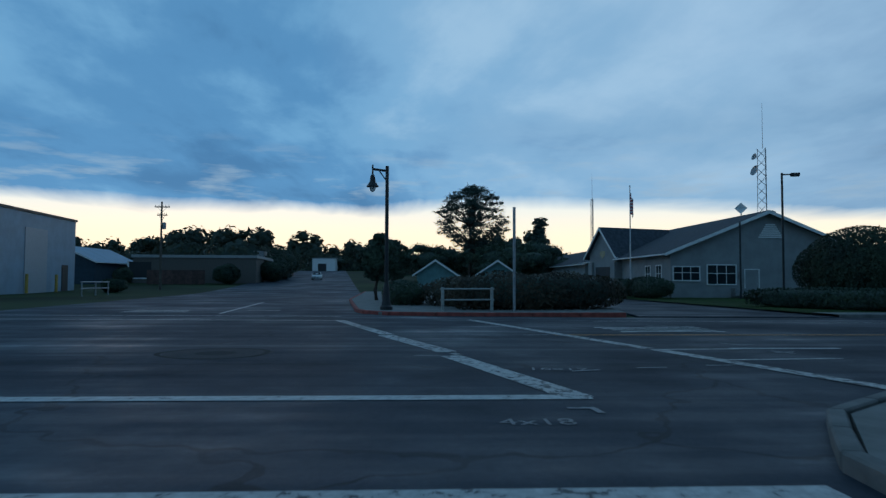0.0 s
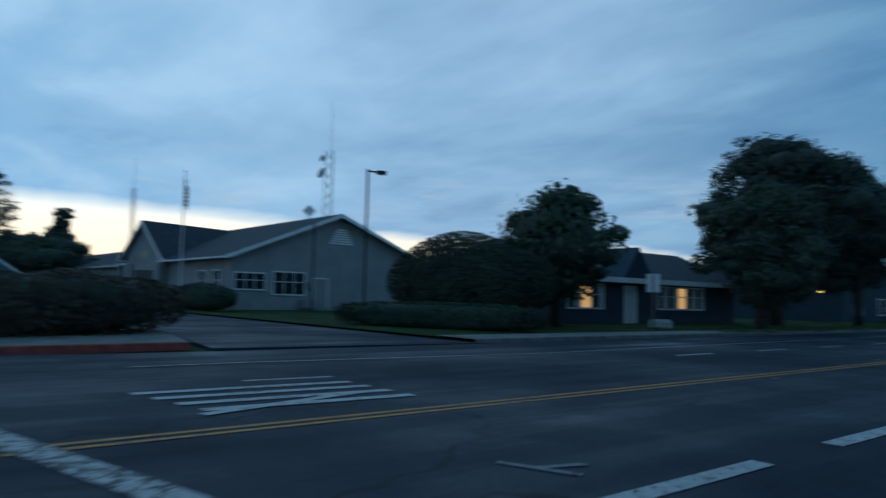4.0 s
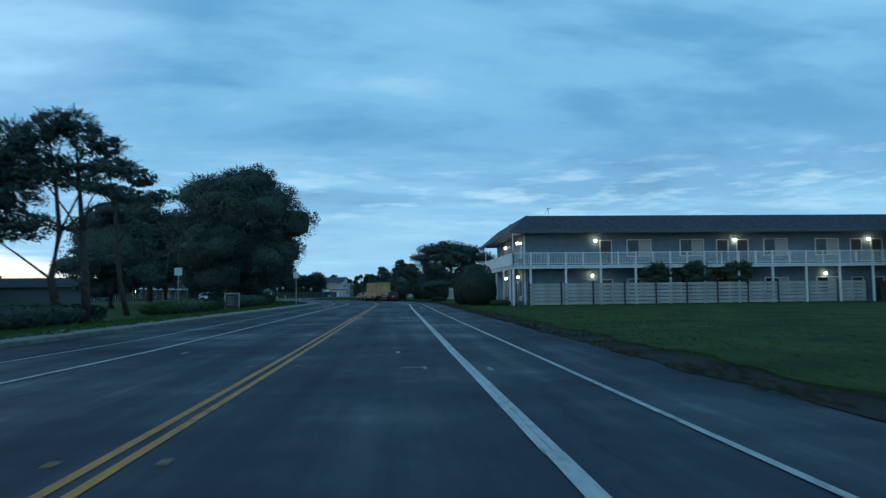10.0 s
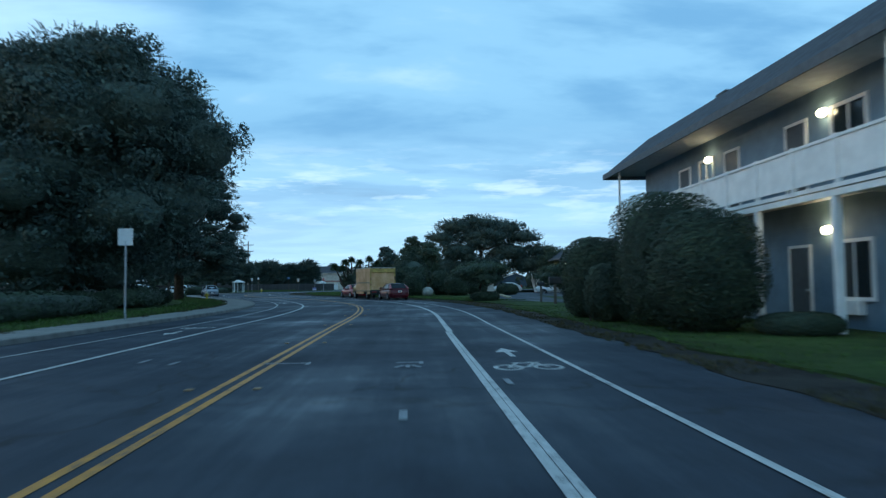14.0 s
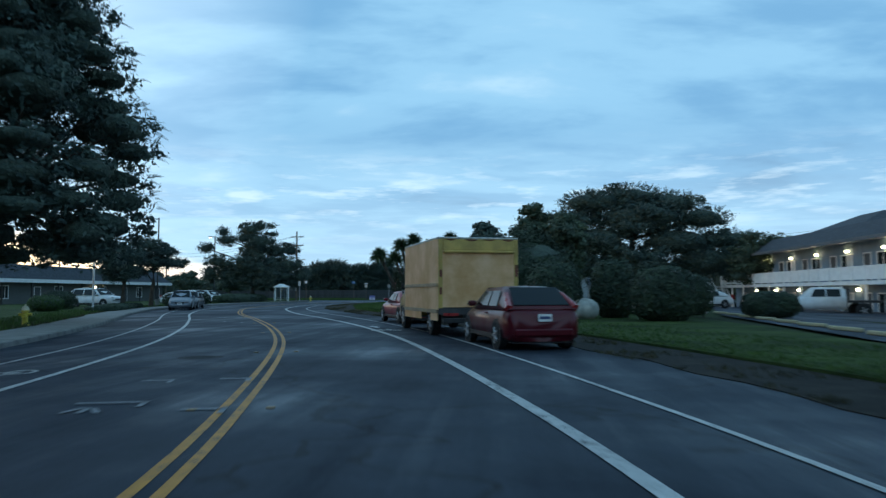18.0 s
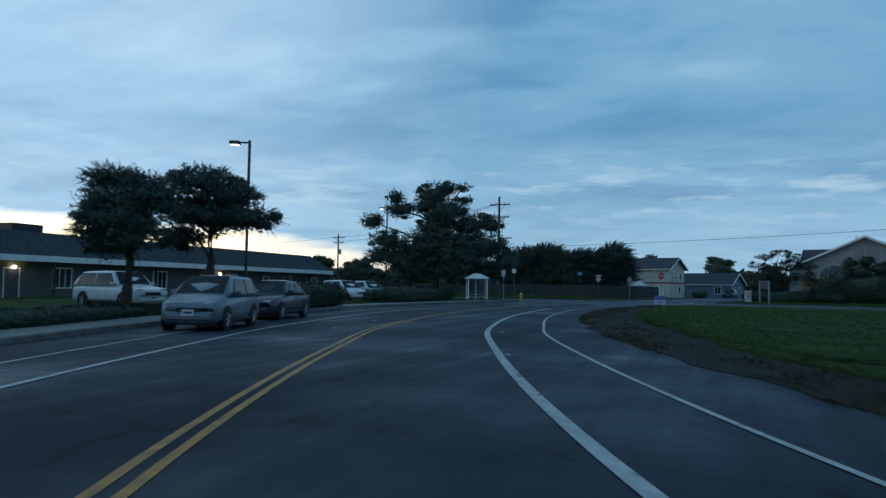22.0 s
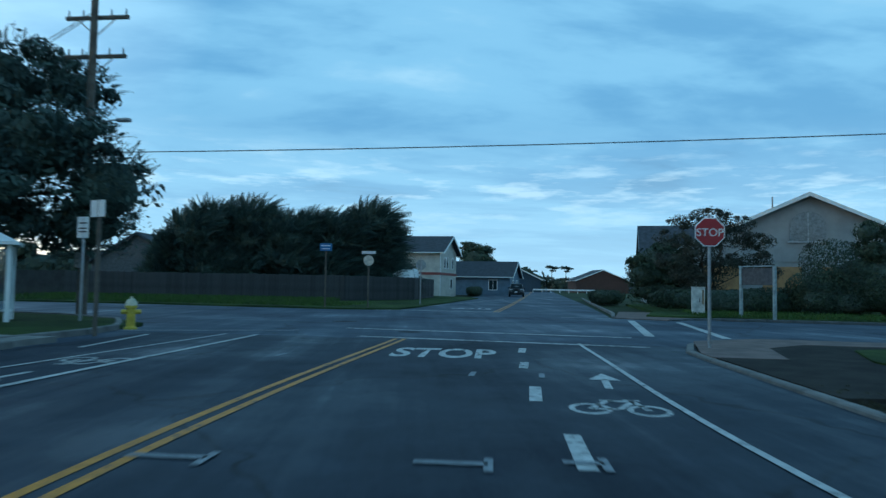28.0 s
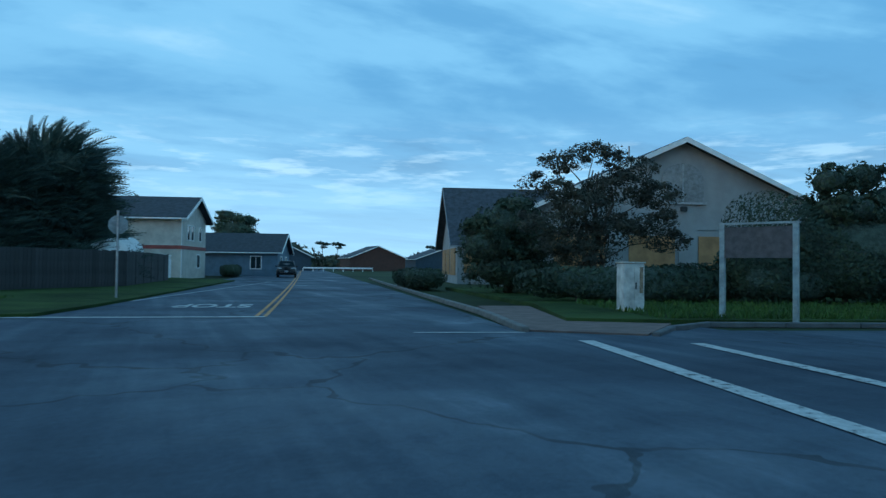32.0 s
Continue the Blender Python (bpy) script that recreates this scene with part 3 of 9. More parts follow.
def offset_line(line, off):
    d = np.gradient(line, axis=0)
    d /= np.linalg.norm(d, axis=1)[:, None]
    return line + np.stack([d[:, 1], -d[:, 0]], 1) * np.asarray(off, float).reshape(-1, 1)


def strip_bm(line, a, b, z, thick=0.0):
    """A ribbon between two offsets to the right of a line; with a thickness it gets side faces."""
    bm = B()
    la, lb = offset_line(line, a), offset_line(line, b)
    cols = [[bm.verts.new((*p, z)) for p in la], [bm.verts.new((*p, z)) for p in lb]]
    if thick:
        cols = [[bm.verts.new((*p, z - thick)) for p in la]] + cols + [[bm.verts.new((*p, z - thick)) for p in lb]]
    for c, d in zip(cols, cols[1:]):
        for i in range(len(line) - 1):
            bm.faces.new((c[i], d[i], d[i + 1], c[i + 1]))
    return bm


def poly_bm(points, z, thick=0.0):
    bm = B()
    top = [bm.verts.new((x, y, z)) for x, y in points]
    f = bm.faces.new(top)
    if thick:
        r = bmesh.ops.extrude_face_region(bm, geom=[f])
        bmesh.ops.translate(bm, verts=[v for v in r["geom"] if isinstance(v, bmesh.types.BMVert)], vec=(0, 0, -thick))
    bmesh.ops.recalc_face_normals(bm, faces=bm.faces[:])
    if not thick and f.normal.z < 0:
        f.normal_flip()
    bmesh.ops.triangulate(bm, faces=[f for f in bm.faces if len(f.verts) > 4])
    return bm


def setting(name, bm, material, label="", category="", kind="structure"):
    ob = part(name, bm, material, None)
    return tagged(ob, label, category, kind=kind)


MAIN = smooth_line(CENTRE)
SIDE_DIR = Vector((-0.995, -0.098))

def dip(x, y):
    """The land falls a metre towards the motel's second wing."""
    def ease(v, a, b):
        f = min(1, max(0, (v - a) / (b - a)))
        return f * f * (3 - 2 * f)
    return -1.0 * ease(x, 17, 29) * ease(y, 203, 218) * (1 - ease(y, 299, 306)) * (1 - ease(x, 75, 95))


def sheet(xs, ys, z, edge=None):
    """A surface over a grid of lines, following the fall of the land; edge gives the first x for each y."""
    bm = B()
    rows = []
    for y in ys:
        x0 = xs[0] if edge is None else float(edge(y))
        rows.append([bm.verts.new((xx, y, z + dip(xx, y))) for xx in [x0 + (xs[-1] - x0) * (q - xs[0]) / (xs[-1] - xs[0]) for q in xs]])
    for a, b in zip(rows, rows[1:]):
        for i in range(len(a) - 1):
            bm.faces.new((a[i], a[i + 1], b[i + 1], b[i]))
    return bm


gx = [-3000, -1500, -700, -300, -100, 0, 10] + [15 + 2 * i for i in range(9)] + [50, 75, 80, 85, 90, 95, 300, 700, 1500, 3000]
gy = [-3000, -1500, -500, 0, 120, 195] + [203 + 3 * i for i in range(6)] + [240, 270, 290, 299, 301, 303, 306, 350, 500, 900, 1700, 3000]
FAR_GROUND = mat("far_ground", (0.032, 0.048, 0.018), 0.95, var=0.5, scale=0.05, bump=0.4, fine=3, spec=0.15)
setting("ground", sheet(gx, gy, -0.06), FAR_GROUND, "dim grassy coastal flat land under dusk", "ground")

left_off = np.interp(MAIN[:, 1], [118, 140, 185, 212, 320], [-8.4, -7.7, -6.9, -6.35, -6.35])
setting("road", strip_bm(MAIN, left_off - 0.02, 6.9, 0.0), ASPHALT, "worn grey asphalt main road with bike lanes", "road")
# side street of the first crossing
west = np.array([(40 - 4.0 * i, 62.3 - (0.39 * max(0, i - 10))) for i in range(90)])


def rise(x):
    """The side street climbs to the west."""
    u = max(0.0, -x - 50)
    return 0.03 * u * u / (u + 20)


climb = strip_bm(west, -8.2, 8.2, -0.006)
for v in climb.verts:
    v.co.z += rise(v.co.x)
setting("side_street", climb, SIDE_ASPHALT, "wide asphalt side street running west", "road")
hill = B()
hx = [-48 - 9 * i for i in range(40)]
slope_rows = [[hill.verts.new((x, y, rise(x) - 0.09 - (0.25 if abs(y) > 400 else 0))) for x in hx] for y in (-300, -60, 10, 60, 120, 260)]
for a, b in zip(slope_rows, slope_rows[1:]):
    for i in range(len(a) - 1):
        hill.faces.new((a[i], b[i], b[i + 1], a[i + 1]))
setting("hillside", hill, FAR_GROUND, "dim grassy slope climbing to the west", "ground")
setting("crossing_apron", poly_bm([(13, 73.0), (10.6, 73.9), (8.9, 76), (7.5, 80), (6.8, 86), (-8.4, 86), (-8.4, 78), (-9.5, 72), (-11, 69.6), (-11, 53), (-8, 40), (7, 40), (9, 50), (14, 53)], -0.003), SIDE_ASPHALT, "patched asphalt of the first crossing", "road")
# crossing at the end and the road beyond it
BEYOND = smooth_line([(-21.1, 312.4), (-16.5, 331.3), (-4.2, 395), (10, 470), (40, 620)])
setting("road_beyond", strip_bm(BEYOND, -5.6, 5.3, -0.003), OLD_ASPHALT, "asphalt street going on past the crossing", "road")
CROSS = smooth_line([(-110, 338), (-60, 331), (-36, 327.6), (-22, 321.5), (-12, 319.2), (20, 310.2), (80, 293)])
setting("cross_street", strip_bm(CROSS, -6.2, 6.0, -0.006), OLD_ASPHALT, "asphalt cross street with damp patches", "road")
setting("crossing_apron_far", poly_bm([(-29.3, 309.0), (-29.2, 313.2), (-29.6, 317.6), (-32.0, 320.6), (-34, 322.6), (-36, 334.6), (-24.5, 331.6), (-21.5, 333.5), (-12.2, 325.2), (-10.5, 323.6), (-8, 325.3), (-7.2, 311.6), (-12.0, 312.6), (-13.8, 311.6), (-14.8, 308.3), (-15.7, 302), (-24, 300)], -0.0015), OLD_ASPHALT, "asphalt of the far crossing", "road")

LINES = thing("road_marking", 0, 0, 0, 0, "white and double yellow thermoplastic road lines", "road marking", kind="structure")
Z1 = 0.005
LAID = itertools.count()


def layer(ob):
    """Each coat of paint lies a hair above the last."""
    ob.location.z += 0.0005 * (next(LAID) % 14)
    return ob



def cut(line, y0, y1):
    y0, y1 = max(y0, line[0, 1]), min(y1, line[-1, 1])
    mid = line[(line[:, 1] > y0 + 0.05) & (line[:, 1] < y1 - 0.05)]
    ends = [np.array([[np.interp(y, line[:, 1], line[:, 0]), y]]) for y in (y0, y1)]
    return np.concatenate([ends[0], mid, ends[1]])


for off in (-0.105, 0.105):
    run = cut(MAIN, 73.5, 313)
    shift = np.interp(run[:, 1], [238, 246, 251, 256, 262, 268, 274, 281, 288, 303, 309], [0, -.04, -.07, 0, .08, .10, .18, .20, 0, -.07, -.12])
    layer(part("yellow_line", strip_bm(run, off + shift - 0.048, off + shift + 0.048, Z1), YELLOW_LINE, LINES, "yellow painted centre line"))
    layer(part("yellow_line", strip_bm(cut(MAIN, -150, 50), off - 0.048, off + 0.048, Z1), YELLOW_LINE, LINES, "yellow painted centre line"))
    layer(part("yellow_line", strip_bm(cut(BEYOND, 330.2, 520), off - 0.048, off + 0.048, Z1), YELLOW_LINE, LINES, "yellow painted centre line"))
for y0, y1, ys, offs, w, label in (
        (86, 127, [90, 115, 127], [3.46, 3.47, 3.425], 0.16, "broad white bike lane line"),
        (127, 186, [127, 136, 175, 186], [3.375, 3.31, 3.30, 3.32], 0.09, "white bike lane line beside an older stripe"),
        (127, 186, [127, 136, 175, 186], [3.462, 3.397, 3.39, 3.41], 0.075, "older white bike lane stripe"),
        (186, 292, [190, 200, 215, 225, 240, 251, 270, 281, 291], [3.42, 3.40, 3.28, 3.25, 3.36, 3.26, 3.53, 3.58, 3.35], 0.16, "broad white bike lane line"),
        (86, 313, [92, 110, 130, 162, 176, 200, 212, 224, 240, 262, 270, 281, 290, 299, 303, 308, 312], [5.15, 5.06, 4.90, 4.80, 4.84, 4.86, 4.72, 4.66, 4.86, 5.02, 5.22, 5.22, 5.05, 4.98, 4.7, 4.36, 4.05], 0.085, "white edge line"),
        (106, 292, [106, 118, 128, 138, 166, 190, 215, 240, 270, 285, 292], [-3.8, -3.76, -3.85, -3.46, -3.5, -3.45, -3.28, -3.12, -2.92, -2.96, -2.98], 0.12, "white bike lane line"),
        (292, 313, [300, 313], [-2.98, -3.7], 0.12, "white bike lane line"),
        (76, 313, [78, 85, 104, 130, 142, 176, 190, 212, 228, 245, 285, 313], [-5.85, -5.2, -5.76, -5.8, -5.22, -5.45, -5.1, -4.95, -4.75, -4.5, -4.5, -4.45], 0.085, "white edge line")):
    run = cut(MAIN, y0, y1)
    o = np.interp(run[:, 1], ys, offs)
    layer(part("lane_line", strip_bm(run, o - w / 2, o + w / 2, Z1), WHITE_LINE, LINES, label))
for ya, yb in ((294.4, 295.7), (297.7, 299.0), (301.05, 302.3), (304.07, 305.28), (307.26, 308.16), (309.84, 310.8)):
    o = float(np.interp(ya, [298, 302, 304, 307.3, 310], [3.5, 3.3, 3.08, 2.88, 2.78]))
    layer(part("lane_dash", strip_bm(cut(MAIN, ya, yb), o - .075, o + .075, Z1), WHITE_LINE, LINES))
for y in (76.2, 79.7, 83.2):
    layer(part("lane_dash", strip_bm(np.array([(0, y), (0, y + 2.2)]), 3.40, 3.6, Z1), WHITE_LINE, LINES))
for y in (88, 92, 96, 100, 104):
    layer(part("lane_dash", strip_bm(np.array([(0, y), (0, y + 1.6)]), -3.5, -3.36, Z1), WHITE_LINE, LINES))


def bar(ax, ay, bx_, by, w, m=None, name="painted_bar", label=""):
    a, b = Vector((ax, ay)), Vector((bx_, by))
    d = (b - a).normalized() * 1.0
    s = Vector((-d.y, d.x)) * w / 2
    bm = B()
    n = max(1, int((b - a).length / 1.5))
    prev = None
    for i in range(n + 1):
        c = a.lerp(b, i / n)
        now = [bm.verts.new((*(c + s), Z1)), bm.verts.new((*(c - s), Z1))]
        if prev:
            bm.faces.new((prev[0], prev[1], now[1], now[0]))
        prev = now
    for f in bm.faces:
        f.normal_update()
        if f.normal.z < 0:
            f.normal_flip()
    return layer(part(name, bm, m or WHITE_LINE, LINES, label))


# first crossing
bar(9.12, 58.5, 9.12, 72.0, 0.30, label="white crosswalk line")
bar(12.7, 58.5, 12.7, 72.6, 0.30, label="white stop line")
for x0, y0, x1, y1, w in ((9.15, 71.86, 4.75, 70.7, .38), (4.58, 70.86, 4.32, 70.74, .16), (4.1, 70.68, .1, 69.42, .40), (-.15, 69.46, -6.3, 67.72, .33)):
    bar(x0, y0, x1, y1, w, WORN_LINE, label="worn white crosswalk line")
bar(8.7, 75.86, 3.7, 74.68, .30, WORN_LINE, label="worn white crosswalk line")
bar(3.5, 74.6, -6.8, 72.0, .30, WORN_LINE, label="worn white crosswalk line")
bar(3.72, 74.72, 3.6, 76.3, .12)
bar(5.5, 75.12, 5.32, 77.3, .12)
for x0, y0, x1, y1 in ((2.3, 76.55, 2.95, 76.8), (2.6, 76.68, 2.74, 77.1), (4.0, 76.76, 4.5, 76.95), (4.33, 76.65, 4.2, 77.08), (4.7, 70.06, 4.7, 70.52), (9.8, 71.58, 9.8, 71.87), (9.8, 71.84, 10.08, 71.86), (0.02, 72.75, -.1, 73.4), (6.5, 73.38, 6.48, 73.85), (6.24, 74.55, 6.19, 75.04), (6.9, 72.3, 6.75, 72.75)):
    bar(x0, y0, x1, y1, .075, CHALK, "survey_stroke")
bar(-6.25, 67.7, -6.9, 54.5, 0.16)
bar(-8.9, 67.5, -9.6, 55, 0.14)
for i in range(4):
    bar(-2.75 + 0.52 * i, 75.2 + 0.1 * i, -2.6 + 0.52 * i, 78.2, 0.20)
bar(-0.9, 75.4, -1.6, 77.8, 0.16)
bar(-3.4, 76.9, -3.3, 78.3, 0.12)
bar(-11, 62.6, -26, 61.2, 0.12)
bar(-14, 64.4, -14.2, 62.9, 0.16)
for i in range(5):
    bar(-12.2 - 0.5 * i, 58.2, -12.3 - 0.5 * i, 60.9 - 0.1 * i, 0.18)
# far crossing
bar(-22.25, 313.02, -15.72, 310.92, 0.30, WORN_LINE, label="worn white stop line")
bar(-22.8, 316.12, -15.2, 313.8, 0.28, WORN_LINE, label="worn white crosswalk line")
bar(-12.1, 323.5, -14.5, 314.4, 0.27, label="white crosswalk line")
bar(-10.5, 322.6, -12.6, 313.9, 0.25, label="white crosswalk line")
bar(-16.6, 330.2, -23.1, 331.3, 0.30, label="white stop line")
bar(-12.4, 325.1, -14.5, 325.6, 0.12)
bar(-19.8, 338.2, -11.6, 364.6, 0.10)
bar(-6.5, 349.8, -4.4, 357.5, 0.12)
bar(-27.2, 312.7, -27.2, 309.2, 0.1)
bar(-29.4, 313.6, -24.0, 314.9, 0.1)


def word(text, x, y, rz, size, stretch, material=None, name="painted_word", label=""):
    cu = bpy.data.curves.new(name, "FONT")
    cu.body, cu.size, cu.align_x, cu.offset = text, size, "CENTER", 0.022 if text == "STOP" else 0.0
    tmp = bpy.data.objects.new("tmp", cu)
    scene.collection.objects.link(tmp)
    dg = bpy.context.evaluated_depsgraph_get()
    me = bpy.data.meshes.new_from_object(tmp.evaluated_get(dg))
    bpy.data.objects.remove(tmp)
    me.materials.clear()
    me.materials.append(material or WHITE_LINE)
    ob = new(name, me)
    ob.parent = LINES
    ob.matrix_basis = pose(x, y, Z1, 0, 0, rz) @ Matrix.Diagonal((1, stretch, 1, 1))
    return tagged(ob, label)


word("STOP", -20.45, 308.3, -7, 0.82, 2.95, label="white STOP lettering on the lane")
word("STOP", -17.3, 335.9, 170, 0.92, 2.6, label="white STOP lettering facing the other way")


def cyclist_symbol(x, y, rz):
    """A bicycle and arrow stencil, drawn flat."""
    bm = B()
    for cx in (-0.36, 0.36):
        ring = [[bm.verts.new((cx + r * math.cos(a), 0.35 + 1.3 * r * math.sin(a), 0)) for a in [6.2832 * i / 14 for i in range(14)]] for r in (0.20, 0.28)]
        for i in range(14):
            bm.faces.new((ring[0][i], ring[1][i], ring[1][(i + 1) % 14], ring[0][(i + 1) % 14]))
    for (ax, ay), (bx_, by) in (((-.36, .35), (-.12, .95)), ((-.12, .95), (.22, .95)), ((.36, .35), (.2, 1.05)), ((-.36, .35), (.0, .38)), ((0, .38), (.22, .95)), ((.1, 1.05), (.32, 1.05)), ((-.22, .98), (-.02, .98))):
        d = Vector((bx_ - ax, by - ay)).normalized()
        s = Vector((-d.y, d.x)) * 0.045
        bm.faces.new([bm.verts.new((px, py, 0)) for px, py in ((ax + s.x, ay + s.y), (ax - s.x, ay - s.y), (bx_ - s.x, by - s.y), (bx_ + s.x, by + s.y))])
    bm.faces.new([bm.verts.new((px, py, 0)) for px, py in ((-.06, 2.0), (.06, 2.0), (.06, 3.0), (-.06, 3.0))])
    bm.faces.new([bm.verts.new((px, py, 0)) for px, py in ((-.26, 2.9), (.26, 2.9), (0, 3.7))])
    for f in bm.faces:
        f.normal_update()
        if f.normal.z < 0:
            f.normal_flip()
    ob = part("bicycle_symbol", bm, WHITE_LINE, LINES, "white bicycle and arrow stencil")
    ob.matrix_basis = pose(x, y, Z1, 0, 0, rz) @ Matrix.Diagonal((.85, .95, 1, 1))


cyclist_symbol(4.28, 177.45, 0)
cyclist_symbol(-3.05, 234.4, 20)
cyclist_symbol(-18.85, 302.75, -12)
cyclist_symbol(-25.95, 307.5, 172)
cyclist_symbol(-4.2, 190.0, 180)
cyclist_symbol(-7.4, 222.0, 196)
# survey marks sprayed along the lanes
LM = thing("survey_mark", 0, 0, 0, 0, "faint white sprayed survey ticks on the asphalt", "road marking", kind="structure")


def tick(x, y, w, l, rz=0.0):
    """One sprayed stroke, w across the lane and l along it."""
    bm = B()
    bm.faces.new([bm.verts.new(v) for v in ((-w / 2, -l / 2, 0), (w / 2, -l / 2, 0), (w / 2, l / 2, 0), (-w / 2, l / 2, 0))])
    ob = part("survey_tick", bm, CHALK, LM)
    ob.matrix_basis = pose(x, y, Z1 + 0.009, 0, 0, rz)


def lane_turn(y):
    """How far the road has turned from north, in degrees."""
    k = int(np.clip(np.searchsorted(MAIN[:, 1], y), 1, len(MAIN) - 2))
    d = MAIN[k + 1] - MAIN[k - 1]
    return math.degrees(math.atan2(d[1], d[0])) - 90


# cross strokes with an upright at one end, some with a scribble before them
for x, y, w, scribble in ((2.32, 115.2, .42, 0), (2.1, 112.6, .3, 1), (.42, 112.3, .5, 0), (.43, 115.5, .5, 0), (2.5, 133.4, .42, 0), (2.22, 161.95, .46, 1), (-.28, 162.15, .2, 0),
                          (2.44, 178.65, .42, 1), (.45, 178.8, .7, 0), (1.27, 208.4, .48, 0), (-2.45, 218.4, .48, 0), (-3.15, 221.1, .45, 0), (-4.2, 220.8, .45, 0), (-3.7, 218.75, .8, 1),
                          (-12.4, 247.9, .7, 1), (-12.7, 250.4, .5, 0), (-14.0, 246.7, .5, 0), (-11.5, 248.6, .55, 0), (-20.73, 300.78, .54, 0), (-22.8, 300.93, .6, 0), (-19.75, 300.8, .3, 0), (-19.84, 271.6, .66, 1), (-20.83, 276.5, .2, 0), (-22.38, 270.7, .14, 0), (-22.2, 272.2, .14, 0)):
    a = lane_turn(y)
    tick(x, y, w, .09, a)
    tick(x + w / 2, y - .06, .07, .38, a)
    for q in range(3 * scribble):
        tick(x - .14 + .13 * q, y - .55, .07, .34, a + 24 * (q - 1))
# strokes along the lane
for x, y in ((3.55, 111.7), (2.24, 122.5), (-2.5, 114.6), (-2.0, 117.5), (2.27, 136.5), (3.77, 133.0), (-2.4, 137.3), (3.58, 162), (2.53, 166.9), (2.39, 174), (-2.29, 169.4), (-1.49, 179.1), (-2.12, 179.5),
             (3.74, 176.2), (2.08, 202.9), (3.47, 203.1), (-10.3, 242.3), (-11.7, 241.6), (-10.6, 240.8), (-14.5, 260.5), (-16.5, 267.1), (-21.4, 266.1), (-22.8, 281.1), (-21.5, 281.4), (-22.4, 286.9), (-20.1, 305.9), (-19.1, 305.8), (-23.3, 308.3)):
    tick(x, y, .085, .5, lane_turn(y))
for tx, px, py, rz in (("4x18", 10.62, 71.15, 90), ("16x17", 6.75, 72.15, 83)):
    word(tx, px, py, rz, 0.36, 1.1, CHALK, "sprayed_figures", "faint sprayed figures on the asphalt").parent = LM
# a sunken ring round a lid in the first crossing, and darker repairs
PATCH = mat("fresh_asphalt_patch", (0.0135, 0.0155, 0.0195), 0.8, var=0.3, scale=2, bump=0.4, fine=70)
RP = thing("road_repair", 0, 0, 0, 0, "dark asphalt repairs and a lid ring in the road", "road repair", kind="structure")


def flat_shape(points, z):
    bm = B()
    f = bm.faces.new([bm.verts.new((px, py, z)) for px, py in points])
    f.normal_update()
    if f.normal.z < 0:
        f.normal_flip()
    return bm


for cx, cy, r in ((4.27, 66.57, .95),  (-5.2, 224.5, .42), (-20.6, 283.0, .42), (-23.2, 319.8, .4), (-21.0, 314.9, .3)):
    bm = B()
    rings = [[bm.verts.new((cx + q * math.cos(a), cy + q * (1 + .06 * math.sin(3 * a)) * math.sin(a), .0035)) for a in [6.2832 * i / 28 for i in range(28)]] for q in (r * .93, r * 1.04)]
    for i in range(28):
        bm.faces.new((rings[0][i], rings[1][i], rings[1][(i + 1) % 28], rings[0][(i + 1) % 28]))
    part("lid_joint", bm, mat("open_joint", (.006, .007, .008), .95, var=.3, scale=9), RP)
    part("lid_collar", flat_shape([(cx + r * (1 + .12 * math.sin(5 * a)) * math.cos(a), cy + r * (1 + .1 * math.cos(3 * a)) * math.sin(a)) for a in [6.2832 * i / 22 for i in range(22)]], .0025), PATCH, RP)
    part("lid", flat_shape([(cx + .72 * min(r, .5) * math.cos(a), cy + .72 * min(r, .5) * math.sin(a)) for a in [6.2832 * i / 20 for i in range(20)]], .004), mat("cast_iron_lid", (.022, .024, .028), .8, 0, var=.3, scale=20, spec=.15), RP)
# raised reflectors beside the yellow lines
REFL = mat("amber_reflector", (0.30, 0.18, 0.08), 0.4, var=0.2)
for i in range(int(24)):
    k = 160 + 85 + i * 7
    if k + 1 < len(MAIN):
        for off in (-0.42, 0.42):
            c = offset_line(MAIN[k - 1:k + 2], off)[1]
            ob = part("reflector", bx(-.05, .05, -.04, .04, 0, .018, bevel=.008), REFL, LM, "amber raised reflector")
            ob.matrix_basis = pose(c[0], c[1], 0.001)

# kerbs, paths and verges
def kerbed(name, line, a, b, h=0.13, label="", m=None, cat="pavement"):
    ob = setting(name, strip_bm(line, a, b, h, h + 0.1), m or CONCRETE, label, cat)
    return ob


def kerb_stones(line, off, h=0.14, w=0.16, material=None, step=1.83, name="kerb", label="grey concrete kerb stones"):
    """Kerb lengths, each its own piece."""
    t = thing(name, 0, 0, 0, 0, label, "kerb", kind="structure")
    me = None
    lo = offset_line(line, off)
    seg = np.r_[0, np.cumsum(np.linalg.norm(np.diff(lo, axis=0), axis=1))]
    n = int(seg[-1] / step)
    for i in range(n):
        a, b = [np.array([np.interp(s, seg, lo[:, 0]), np.interp(s, seg, lo[:, 1])]) for s in (i * step, (i + 1) * step - 0.012)]
        if me is None:
            bm = bx(-w / 2, w / 2, 0, step - 0.012, -0.06, h, bevel=0.02)
            me = bpy.data.meshes.new("kerb_stone")
            bm.to_mesh(me)
            bm.free()
            me.materials.append(material or mat("kerb_concrete", (0.17, 0.165, 0.155), 0.9, var=0.3, scale=2, rand=0.25))
        d = b - a
        piece("kerb_stone", me, t, pose(a[0], a[1], 0, 0, 0, math.degrees(math.atan2(d[1], d[0])) - 90))
    return t


